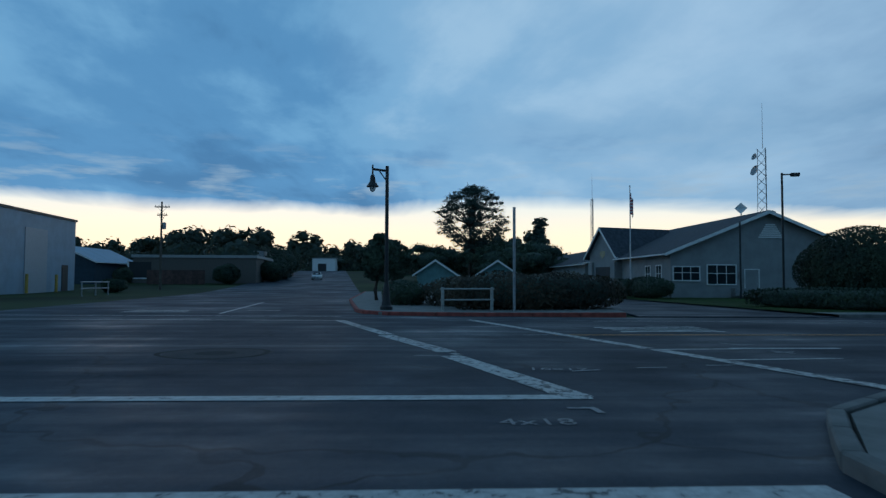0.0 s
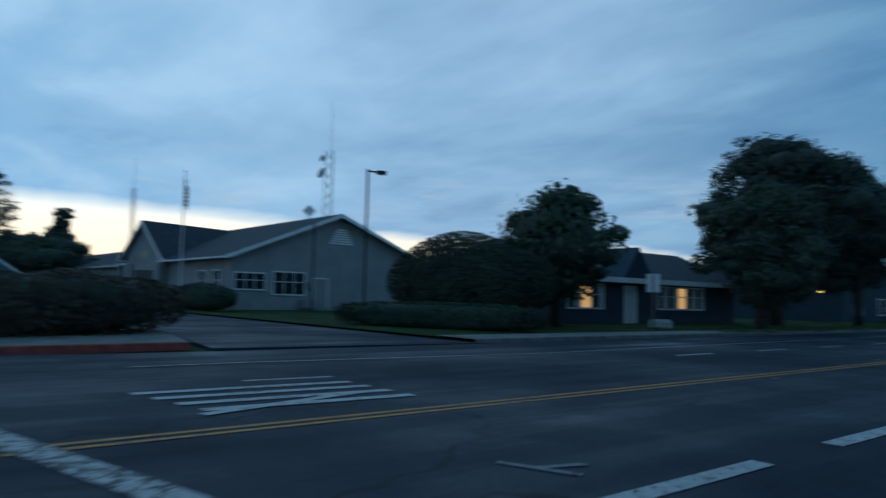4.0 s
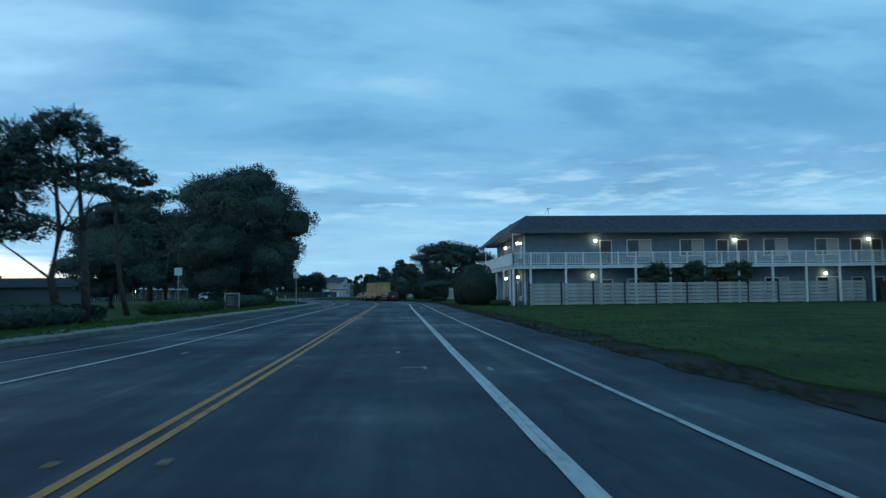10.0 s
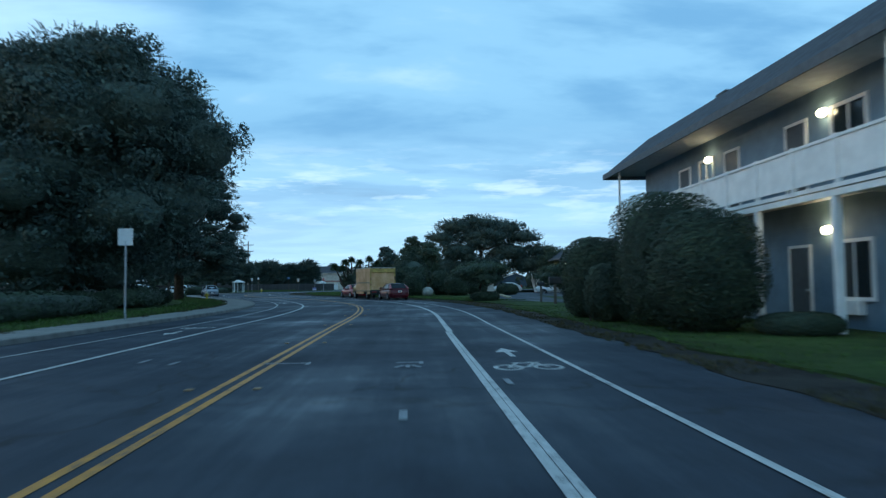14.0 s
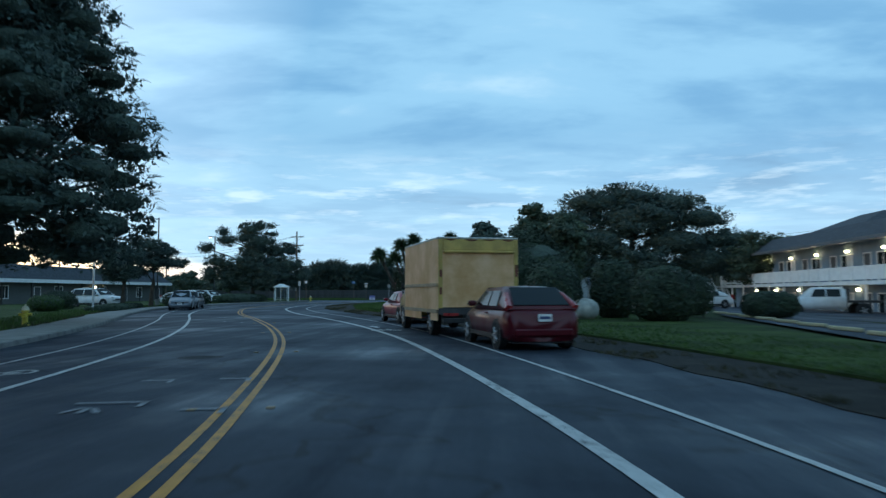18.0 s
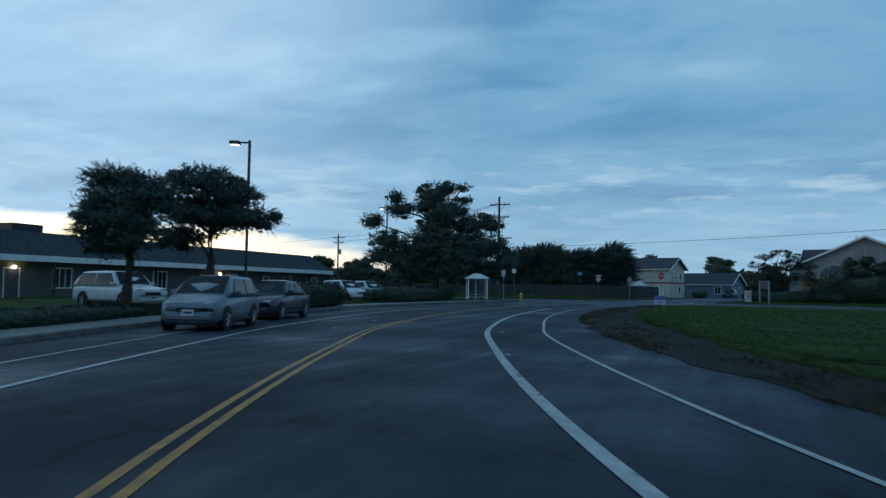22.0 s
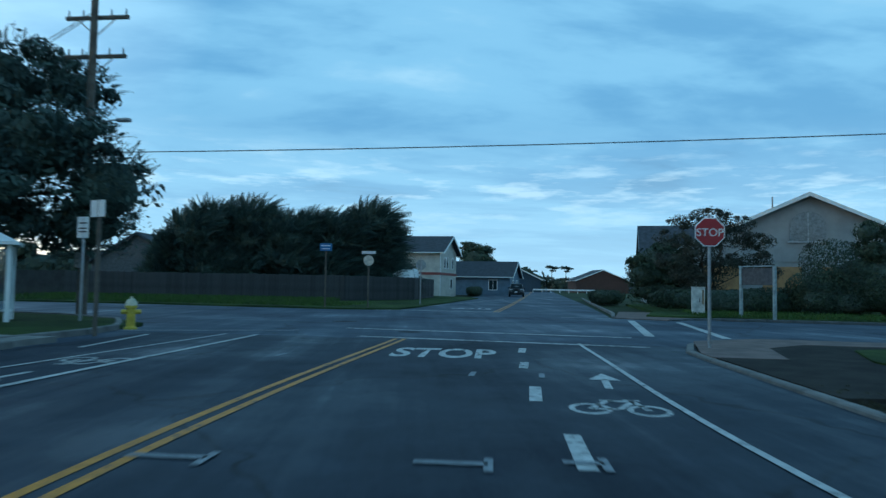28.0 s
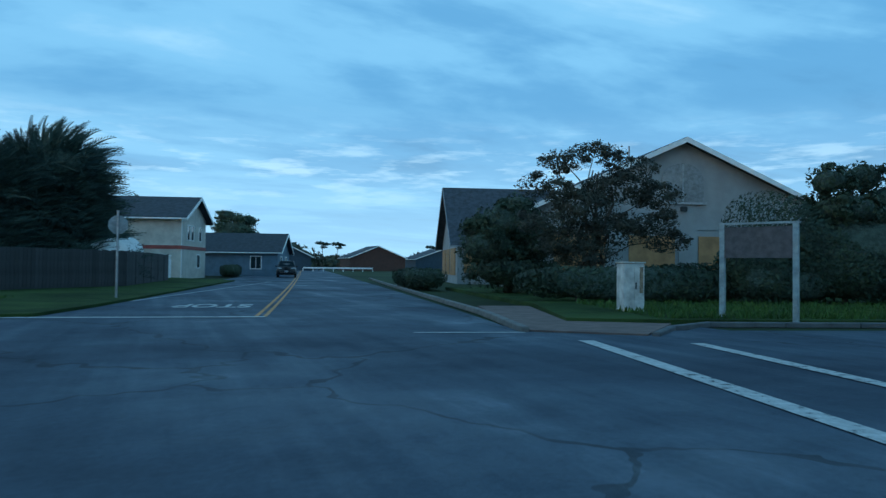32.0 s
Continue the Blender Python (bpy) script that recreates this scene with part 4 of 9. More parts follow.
LEFT_A = cut(MAIN, 86, 309)
lo_a = np.interp(LEFT_A[:, 1], [118, 140, 185, 212, 320], [-8.4, -7.7, -6.9, -6.35, -6.35])
setting("path", strip_bm(LEFT_A, lo_a - 2.0, lo_a - 0.16, 0.12, 0.2), CONCRETE, "pale concrete footpath beside the road", "pavement")
kerb_stones(offset_line(LEFT_A, lo_a - 0.08)[::1], 0.0)
setting("lawn_west", strip_bm(LEFT_A, lo_a - 60, lo_a - 2.0, 0.09, 0.2), GRASS, "rough dark verge grass behind the footpath", "ground")
# corner of the first crossing, with its red kerb
setting("corner_pavement", poly_bm([(-9.3, 72.2), (-9.6, 78.3), (-16, 79.5), (-38, 78), (-60, 76), (-110, 66), (-110, 63.5), (-30, 66.2), (-12, 68.0), (-10.2, 68.9)], 0.12, 0.2), CONCRETE, "concrete street corner with a planted bed", "pavement")
kerb_stones(np.array([(-110, 63.4), (-30, 66.1), (-12, 67.9), (-10.1, 68.8), (-9.2, 72.2), (-9.5, 78.3)]), 0, material=RED_KERB, name="red_kerb", label="red painted kerb at the corner")
setting("parking_lot", poly_bm([(-9.0, 78.6), (-8.4, 86), (-15.5, 88.2), (-20, 88.3), (-36, 91), (-70, 90), (-70, 78.5), (-16, 79.6)], 0.02, 0.1), ASPHALT, "dark asphalt parking lot before the office", "road")
# near corner beside the camera
setting("corner_near", poly_bm([(60, 73.6), (14, 73.0), (12.4, 73.0), (10.8, 73.9), (9.2, 75.9), (8.0, 79.5), (7.2, 86), (7.1, 98), (60, 98)], 0.12, 0.2), CONCRETE, "bare concrete street corner", "pavement")
kerb_stones(np.array([(14, 72.9), (12.4, 72.9), (10.7, 73.8), (9.1, 75.8), (7.9, 79.5), (7.1, 86)]), 0, step=0.9)
# right side: dirt verge and lawns
RA = cut(MAIN, 98, 205)
VE = cut(MAIN, 98, 308)
setting("verge_east", strip_bm(VE, 6.75 + .12 * np.sin(VE[:, 1] * 1.7) + .1 * np.sin(VE[:, 1] * .6), np.interp(VE[:, 1], [98, 214, 218, 308], [8.9, 8.9, 10.2, 10.2]), 0.015, 0.1), DIRT, "bare dirt verge along the asphalt edge", "ground")
setting("lawn_motel", strip_bm(RA, 7.75 + .2 * np.sin(RA[:, 1] * .9) + .12 * np.sin(RA[:, 1] * 2.3), 75, 0.06, 0.2), GRASS, "open mown lawn beside the motel", "ground")
setting("lawn_drive", poly_bm([(8.9, 204.0), (8.3, 208.5), (7.6, 213), (6.9, 216.6), (10.2, 217.6), (11.3, 213), (12.4, 208), (12.8, 204)], 0.075, 0.2), GRASS, "patchy grass between the road and the motel drive", "ground")
lt = cut(MAIN, 216, 262)
setting("lawn_truck", strip_bm(lt, 8.6, np.interp(lt[:, 1], [216, 226, 250, 262], [11.5, 14.3, 25.0, 33.0]), 0.07, 0.2), GRASS, "green lawn strip before the car park", "ground")
setting("motel_car_park", sheet([0, .1, .2, .3, .4, .5, .6, .8, 60], [199.8] + [203 + 3 * i for i in range(6)] + [226, 236, 250, 262, 275, 290, 297], 0.03, lambda y: np.interp(y, [199, 205, 216, 226, 250, 275, 297], [12, 9.5, 9.4, 9.9, 12.5, 19, 22])), ASPHALT, "asphalt motel car park", "road")
CURVE = cut(MAIN, 258, 304)
inner = offset_line(CURVE, 9.25 + .15 * np.sin(CURVE[:, 1] * .8) + .1 * np.sin(CURVE[:, 1] * 2.1))
setting("lawn_curve", poly_bm([(float(q[0]), float(q[1])) for q in inner] + [(24, 303.5), (22, 297), (19, 275), (13.5, 258)], 0.10, 0.2), GRASS, "bright green lawn inside the bend", "ground")
setting("verge_stop_corner", poly_bm([(-16.0, 303.6), (-15.3, 309.3), (-14.2, 312.2), (-12.2, 313.2), (20, 304), (20, 298), (-8, 303)], 0.07, 0.2), DIRT, "worn bare earth inside the kerb by the stop sign", "ground")
setting("lawn_stop_corner", poly_bm([(-13.4, 303.4), (-12.9, 307.6), (-11.8, 309.8), (-9.6, 310.6), (20, 302.2), (20, 298), (-8, 303)], 0.105, 0.2), GRASS, "lawn corner beside the stop sign", "ground")
setting("corner_ramp_near", poly_bm([(-15.35, 309.1), (-14.25, 312.1), (-12.2, 313.15), (-7.5, 311.9), (-7.9, 310.4), (-12.0, 311.4), (-13.3, 310.4), (-14.2, 308.0), (-15.5, 308.2)], 0.076, 0.2), mat("ramp_concrete", (0.15, 0.105, 0.09), 0.9, var=0.3, scale=2), "reddish concrete paving at the kerb corner", "pavement")
setting("lawn_board", poly_bm([(-10.2, 327.2), (-8.2, 326.2), (30, 315), (30, 352), (-4, 350), (-7.8, 333)], 0.10, 0.2), GRASS, "grass before the grey house", "ground")
setting("corner_ramp", poly_bm([(-12.2, 325.4), (-10.4, 324.0), (-8.2, 326.0), (-10.2, 327.2), (-8.0, 333), (-9.6, 333.4)], 0.03, 0.1), MATS["ramp_concrete"], "reddish concrete kerb ramp", "pavement")
kerb_stones(np.array([(-12.3, 325.3), (-10.9, 330), (-6.2, 352), (0, 380)]), 0, h=0.10)
kerb_stones(np.array([(-10.3, 323.9), (-8, 325.9), (30, 314.8)]), 0, h=0.07, material=mat("grimy_kerb", (0.10, 0.105, 0.11), 0.9, var=0.3, scale=2))
setting("lawn_fence", poly_bm([(-70, 338.6), (-36, 334.2), (-24.5, 330.9), (-21.6, 331.3), (-20.6, 335), (-14, 366), (-20, 380), (-70, 380)], 0.08, 0.2), GRASS, "unmown grass before the board fence", "ground")
setting("lawn_shelter", poly_bm([(-60, 324), (-36, 321.0), (-31, 318.9), (-28.4, 315.6), (-29.0, 309), (-60, 306)], 0.10, 0.2), GRASS, "grass round the bus shelter", "ground")
kerb_stones(np.array([(-29.4, 305), (-28.9, 310), (-28.3, 313.4), (-29.6, 317.2), (-33, 320), (-60, 324)]), 0)
kerb_stones(np.array([(-16.2, 302.5), (-15.4, 309.5), (-14.2, 312.4), (-12.2, 313.3), (20, 304.1)]), 0, h=0.06)

# grass blades along the mown edges and the rough strips beside the road
def blades(name, line, a, b, n, h, material, seed, z=0.06, label="", patchy=0.0):
    """Thin upright blades scattered between two offsets of a line."""
    rng = np.random.default_rng(seed)
    lo, hi = offset_line(line, a), offset_line(line, b)
    k = rng.random(n) * (len(line) - 1.001)
    i = k.astype(int)
    f = (k - i)[:, None]
    u = rng.random(n)[:, None] ** 1.6
    p = (lo[i] * (1 - f) + lo[i + 1] * f) * (1 - u) + (hi[i] * (1 - f) + hi[i + 1] * f) * u
    p = np.concatenate([p, np.full((n, 1), z)], 1)
    if patchy:
        p = p[lump(p, 1.1) + 0.5 * lump(p + 9, 3.1) > patchy]
    n = len(p)
    ang = rng.uniform(0, 6.283, n)
    side = np.stack([np.cos(ang), np.sin(ang), np.zeros(n)], 1)
    hh = h * rng.uniform(.5, 1.3, n)[:, None]
    w = .012 + .02 * rng.random(n)[:, None]
    lean = rng.normal(size=(n, 3)) * np.array([.35, .35, 0])
    up_ = np.array([0, 0, 1.0]) + lean
    q = np.stack([p - side * w, p + side * w, p + side * w * .3 + up_ * hh, p - side * w * .3 + up_ * hh], 1)
    ob = new(name, quads_mesh(name, q, material))
    return tagged(ob, label, "grass", kind="stuff")


BLADE = leaf_mat("grass_blades", (0.068, 0.125, 0.03))
BLADE_DRY = leaf_mat("dry_grass_blades", (0.07, 0.065, 0.035))
blades("grass", cut(MAIN, 100, 204), 7.6, 24.0, 26000, .05, BLADE, 1, .05, "short green blades at the lawn edge")
blades("grass", cut(MAIN, 216, 262), 8.6, 13.0, 12000, .06, BLADE, 2, .06, "short green blades at the lawn edge")
blades("grass", cut(MAIN, 258, 304), 9.1, 26.0, 26000, .06, BLADE, 3, .09, "rough green blades at the lawn edge")
blades("dry_grass", cut(MAIN, 100, 306), 6.6, 8.4, 24000, .06, BLADE_DRY, 4, .02, "sparse dry blades in the dirt verge", .15)
blades("grass", cut(MAIN, 100, 306), -8.6, -11.5, 26000, .12, BLADE, 5, .08, "rough blades behind the footpath")
edge_board = np.stack([np.linspace(-8.2, 12, 14), np.linspace(326.3, 320.4, 14)], 1)
blades("grass", edge_board, -.3, -7.5, 9000, .13, BLADE, 7, .1, "rough green blades before the grey house")
edge_fence = np.stack([np.linspace(-44, -24.6, 14), np.linspace(336.2, 332.7, 14)], 1)
blades("grass", edge_fence, -.3, -7.0, 8000, .12, BLADE, 8, .08, "unmown blades before the board fence")
blades("grass", np.stack([np.linspace(-46, -25.8, 14), np.linspace(347.3, 345.1, 14)], 1), -.1, 6.0, 7000, .24, BLADE, 9, .08, "tall unmown blades at the foot of the board fence")
blades("dry_grass", cut(MAIN, 100, 306), -8.2, -9.4, 9000, .10, BLADE_DRY, 6, .1, "dry blades behind the footpath", .2)


# ---- buildings ----
def siding_mat(name, color, pitch=0.16):
    """Horizontal lap boards as relief, with weathering."""
    m = bpy.data.materials.new(name)
    m.use_nodes = True
    k = Nodes(m.node_tree)
    at = k.n("ShaderNodeTexCoord").outputs["Object"]
    z = k.n("ShaderNodeSeparateXYZ", ins={0: at}).outputs[2]
    saw = k.math("FRACT", k.math("DIVIDE", z, pitch))
    wear = k.n("ShaderNodeTexNoise", ins={"Vector": at, "Scale": 1.3, "Detail": 6.0, "Roughness": 0.65}).outputs[0]
    col = k.ramp(wear, [(0.3, [c * 0.82 for c in color]), (0.7, [min(1, c * 1.12) for c in color])])
    p = k.n("ShaderNodeBsdfPrincipled", ins={"Base Color": col, "Roughness": 0.75})
    b = k.n("ShaderNodeBump", ins={"Height": saw, "Strength": 0.7, "Distance": 0.02})
    k.t.links.new(b.outputs[0], p.inputs["Normal"])
    k.t.links.new(p.outputs[0], k.n("ShaderNodeOutputMaterial").inputs[0])
    MATS[name] = m
    return m


GREY_WALL = mat("grey_stucco", (0.30, 0.31, 0.31), 0.85, var=0.12, scale=0.8, bump=0.3, fine=30)
BLUE_WALL = siding_mat("grey_blue_siding", (0.17, 0.25, 0.32))
DARK_BLUE = siding_mat("dark_blue_siding", (0.035, 0.06, 0.085))
BROWN_WALL = siding_mat("brown_board_wall", (0.085, 0.04, 0.03), 0.14)
BROWN_ROOF = mat("brown_shingle", (0.05, 0.024, 0.02), 0.9, var=0.35, scale=3, bump=0.6, fine=12)
CREAM = siding_mat("cream_siding", (0.55, 0.52, 0.46))
PLY = mat("weathered_plywood", (0.36, 0.205, 0.095), 0.85, var=0.25, scale=1.2, bump=0.2)
TEAL = siding_mat("teal_siding", (0.16, 0.29, 0.29))
CORRUGATED = mat("pale_sheet_metal", (0.27, 0.36, 0.45), 0.55, 0.2, var=0.12, scale=0.6)
CURTAIN = mat("pale_curtain", (0.5, 0.5, 0.48), 0.9, var=0.1, scale=3)
DOOR_WHITE = mat("painted_door", (0.55, 0.55, 0.54), 0.6, var=0.1)


def window_at(parent, x, z, w, h, y, bars=1, frame_m=None, glass=None, cross=False, label="", sill=True, curtain=False, face=-1):
    """A window in a wall that faces local -y (face -1) or +y: casing, panes and glazing bars."""
    f = frame_m or WHITE_PAINT
    s = face
    o = new("window")
    o.parent = parent
    o.matrix_basis = pose(x, y, z)
    tagged(o, label)
    t = 0.09

    def slab(name, x0, x1, z0, z1, d0, d1, m):
        a, b = sorted((d0 * s, d1 * s))
        part(name, bx(x0, x1, a, b, z0, z1), m, o)

    slab("casing", -w / 2 - t, -w / 2, -t, h + t, -0.02, 0.06, f)
    slab("casing", w / 2, w / 2 + t, -t, h + t, -0.02, 0.06, f)
    slab("casing", -w / 2, w / 2, h, h + t, -0.02, 0.06, f)
    slab("sill", -w / 2, w / 2, -t, 0, -0.02, 0.10, f)
    slab("pane", -w / 2, w / 2, 0, h, 0.006, 0.02, glass or GLASS)
    for i in range(bars):
        c = -w / 2 + w * (i + 1) / (bars + 1)
        slab("glazing_bar", c - 0.025, c + 0.025, 0, h, 0.02, 0.045, f)
    if cross:
        slab("glazing_bar", -w / 2, w / 2, h * 0.55, h * 0.55 + 0.05, 0.02, 0.04, f)
    if curtain:
        slab("curtain", w * 0.02, w / 2 - 0.03, 0.03, h - 0.03, 0.021, 0.026, CURTAIN)
    return o


def door_at(parent, x, z, w, h, y, m=None, face=-1, label=""):
    o = new("door")
    o.parent = parent
    o.matrix_basis = pose(x, y, z)
    tagged(o, label)
    s = face

    def slab(name, x0, x1, z0, z1, d0, d1, mm):
        a, b = sorted((d0 * s, d1 * s))
        part(name, bx(x0, x1, a, b, z0, z1), mm, o)

    slab("leaf", -w / 2, w / 2, 0, h, 0.0, 0.025, m or DOOR_WHITE)
    slab("door_frame", -w / 2 - .08, -w / 2, 0, h + .08, 0, 0.05, WHITE_PAINT)
    slab("door_frame", w / 2, w / 2 + .08, 0, h + .08, 0, 0.05, WHITE_PAINT)
    slab("door_frame", -w / 2, w / 2, h, h + .08, 0, 0.05, WHITE_PAINT)
    slab("knob", w / 2 - .12, w / 2 - .06, 0.95, 1.02, 0.025, 0.09, CHROME)
    return o


def gable_house(name, x, y, rz, w, d, eave, ridge, wall, roof=None, over=0.5, label="", category="house", z=0.0, group="", roof_t=0.14, trim=None):
    """Local frame: the gable faces -y, centred on x; the ridge runs along y from 0 to d."""
    t = thing(name, x, y, z, rz, label, category, group)
    bm = B()
    prism(bm, [(-w / 2, -0.2), (w / 2, -0.2), (w / 2, eave), (0, ridge), (-w / 2, eave)], 0, d)
    part("wall", bm, wall, t)
    sl = (ridge - eave) / (w / 2)
    for s in (-1, 1):
        bm = B()
        ex = w / 2 + over
        prism(bm, [(0, ridge + 0.01), (s * ex, eave - sl * over + 0.01), (s * ex, eave - sl * over + roof_t), (0, ridge + roof_t + 0.03)], -over, d + over)
        part("roof", bm, roof or ROOF, t)
        bm = B()
        prism(bm, [(0, ridge + roof_t + 0.02), (s * ex, eave - sl * over + roof_t), (s * ex, eave - sl * over - 0.1), (0, ridge - 0.12)], -over - 0.05, -over - 0.002)
        part("barge_board", bm, trim or WHITE_PAINT, t)
        part("gutter", bx(min(s * ex, s * (ex + .1)), max(s * ex, s * (ex + .1)), -over, d + over, eave - sl * over - .02, eave - sl * over + .10), trim or WHITE_PAINT, t)
    return t


# --- the motel on the right
MOTEL = thing("motel", 0, 0, 0, 0, "two-storey grey-blue motel with white balconies and lit wall lamps", "motel")
FL2, EAVE = 3.46, 6.2
SX0, SX1, SY0, SY1 = 13.4, 47.0, 182.2, 198.6      # south block walls
part("wall", bx(SX0, SX1, SY0, SY1, -0.2, EAVE + 0.2), BLUE_WALL, MOTEL)


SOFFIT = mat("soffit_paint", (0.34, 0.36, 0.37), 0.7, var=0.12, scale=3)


def hip_roof(parent, x0, x1, y0, y1, z0, z1, run, name="roof"):
    """A mansard skirt: eaves at z0, a flat top at z1, set in by run."""
    bm = B()
    a = [bm.verts.new(v) for v in ((x0, y0, z0), (x1, y0, z0), (x1, y1, z0), (x0, y1, z0))]
    b = [bm.verts.new(v) for v in ((x0 + run, y0 + run, z1), (x1 - run, y0 + run, z1), (x1 - run, y1 - run, z1), (x0 + run, y1 - run, z1))]
    for i in range(4):
        bm.faces.new((a[i], a[(i + 1) % 4], b[(i + 1) % 4], b[i]))
    bm.faces.new(b)
    bm.faces.new(a[::-1])
    part(name, bm, ROOF, parent)
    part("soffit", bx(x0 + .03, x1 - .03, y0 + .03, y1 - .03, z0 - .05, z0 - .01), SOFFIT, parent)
    f = B()
    box(f, x0 - .04, x1 + .04, y0 - .04, y0 + .02, z0 - .22, z0 + .03)
    box(f, x0 - .04, x1 + .04, y1 - .02, y1 + .04, z0 - .22, z0 + .03)
    box(f, x0 - .04, x0 + .02, y0 + .02, y1 - .02, z0 - .22, z0 + .03)
    box(f, x1 - .02, x1 + .04, y0 + .02, y1 - .02, z0 - .22, z0 + .03)
    part("fascia", f, mat("dark_fascia", (0.10, 0.11, 0.12), 0.7), parent)


hip_roof(MOTEL, 11.9, 48.9, 180.2, 200.2, 6.42, 7.85, 1.65)
BD, BS = 1.35, 1.85      # depth of the west and the south balcony
# balcony decks
part("balcony_deck", bx(SX0 - BD, SX1 + 1.7, SY0 - BS, SY0, FL2 - .1, FL2), WHITE_PAINT, MOTEL)
part("balcony_deck", bx(SX0 - BD, SX0, SY0, SY1, FL2 - .1, FL2), WHITE_PAINT, MOTEL)
part("deck_beam", bx(SX0 - BD + .03, SX1 + 1.6, SY0 - BS + .03, SY0 - BS + .13, FL2 - .28, FL2 - .13), WHITE_PAINT, MOTEL)
part("deck_beam", bx(SX0 - BD + .03, SX0 - BD + .13, SY0 - BS + .13, SY1, FL2 - .28, FL2 - .13), WHITE_PAINT, MOTEL)
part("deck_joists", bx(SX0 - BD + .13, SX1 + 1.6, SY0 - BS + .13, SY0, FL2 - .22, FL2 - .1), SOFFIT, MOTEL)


def balustrade(parent, a, b, z, solid=False, every=1.85, single=False):
    """Rails, posts and slim pickets between two points."""
    a, b = Vector((*a, z)), Vector((*b, z))
    L = (b - a).length
    u = (b - a) / L
    o = new("balustrade")
    o.parent = parent
    o.matrix_basis = Matrix.Translation(a) @ pose(0, 0, 0, 0, 0, math.degrees(math.atan2(u.y, u.x)))
    part("hand_rail", bx(0, L, -.05, .05, 1.02, 1.09), WHITE_PAINT, o)
    part("bottom_rail", bx(0, L, -.035, .035, .10, .16), WHITE_PAINT, o)
    n = max(1, round(L / every))
    for i in range(n + 1):
        c = L * i / n
        part("post", bx(c - .06, c + .06, -.06, .06, 0, 1.12), WHITE_PAINT, o)
    if solid:
        part("panel", bx(0, L, -.012, .012, .16, 1.02), WHITE_PAINT, o)
    elif single:
        bm = bx(-.018, .018, -.018, .018, .16, 1.02)
        me = bpy.data.meshes.new("picket")
        bm.to_mesh(me)
        bm.free()
        me.materials.append(WHITE_PAINT)
        k = int(L / 0.14)
        for i in range(k):
            piece("picket", me, o, pose(L * (i + .5) / k, 0, 0))
    else:
        bm = B()
        k = int(L / 0.14)
        for i in range(k):
            c = L * (i + .5) / k
            box(bm, c - .018, c + .018, -.018, .018, .16, 1.02)
        part("picket_run", bm, WHITE_PAINT, o, kind="stuff")
    return o


balustrade(MOTEL, (SX0 - BD + .06, SY0 - BS + .06), (SX1 + 1.6, SY0 - BS + .06), FL2, single=True, every=1.525)
balustrade(MOTEL, (SX0 - BD + .06, SY1), (SX0 - BD + .06, SY0 - BS + .06), FL2, solid=True)
for i in range(12):
    c = 12.13 if i == 0 else 13.62 + 3.04 * (i - 1)
    part("post", bx(c - .08, c + .08, SY0 - BS + .02, SY0 - BS + .18, 0, FL2 - .28), WHITE_PAINT, MOTEL)
for c in (182.4, 185.95, 190.6, 195.2, 198.5):
    part("post", bx(SX0 - BD + .02, SX0 - BD + .18, c - .08, c + .08, 0, FL2 - .28), WHITE_PAINT, MOTEL)
part("corner_board", bx(SX0 - .03, SX0 + .12, SY0 - .03, SY0 - .002, 0, EAVE), WHITE_PAINT, MOTEL)
part("corner_board", bx(SX0 - .03, SX0 - .002, SY0 - .002, SY0 + .12, 0, EAVE), WHITE_PAINT, MOTEL)
for y in (SY0 - BS + .1, SY1 - .1):
    part("slim_post", bx(SX0 - BD + .04, SX0 - BD + .12, y - .04, y + .04, FL2 + 1.12, EAVE + .17), WHITE_PAINT, MOTEL)
DARK_DOOR = mat("dark_door", (.06, .065, .07), .5)
for z in (0.0, FL2):
    for x in (20.7, 31.3, 33.15, 43.75, 45.7):
        door_at(MOTEL, x, z + 0.02, .95, 2.15, SY0, DARK_DOOR, label="dark room door")
    for x in (23.7, 28.5, 36.2, 41.0):
        window_at(MOTEL, x, z + .85, 2.05, 1.35, SY0, curtain=True, label="room window with a pale curtain")


def wall_lamp(parent, x, y, z, rz):
    o = new("wall_lamp")
    o.parent = parent
    o.matrix_basis = pose(x, y, z, 0, 0, rz)
    part("back_plate", bx(-.08, .08, -.03, 0, -.12, .12), METAL_DARK, o)
    part("glowing_globe", lathe([(.03, -.1), (.10, -.04), (.11, .03), (.08, .1), (.02, .12)], 10), WARM, o).location.y = -.15
    part("bracket", bx(-.02, .02, -.15, -.03, .121, .14), METAL_DARK, o)


for z in (5.62, 2.55):
    for x in ((19.75, 32.4, 44.9) if z > 3 else (19.4, 32.2, 40.7)):
        wall_lamp(MOTEL, x, SY0, z, 0)
for z in (5.62, 2.55):
    for y in (184.6, 191.6):
        wall_lamp(MOTEL, SX0, y, z, -90)
# doors and windows of the west side
WEST2 = new("west_front")
WEST2.parent = MOTEL
WEST2.matrix_basis = pose(SX0, SY1, 0, 0, 0, -90)
for z in (0.0, FL2):
    for c in (4.6, 8.6, 12.5):
        door_at(WEST2, c, z + .02, .95, 2.15, 0, DARK_DOOR)
    window_at(WEST2, 14.9, z + .85, 1.3, 1.35, 0)
    window_at(WEST2, 6.6, z + .85, 1.1, 1.35, 0)
part("heater_box", bx(14.55, 15.25, -.22, -.002, .42, .78, bevel=.02), WHITE_PAINT, WEST2)
bm = B()
rod(bm, (16.1, 184, 7.83), (16.0, 184, 8.75), .025, n=5)
rod(bm, (15.7, 184, 8.2), (16.0, 184, 8.72), .015, n=5)
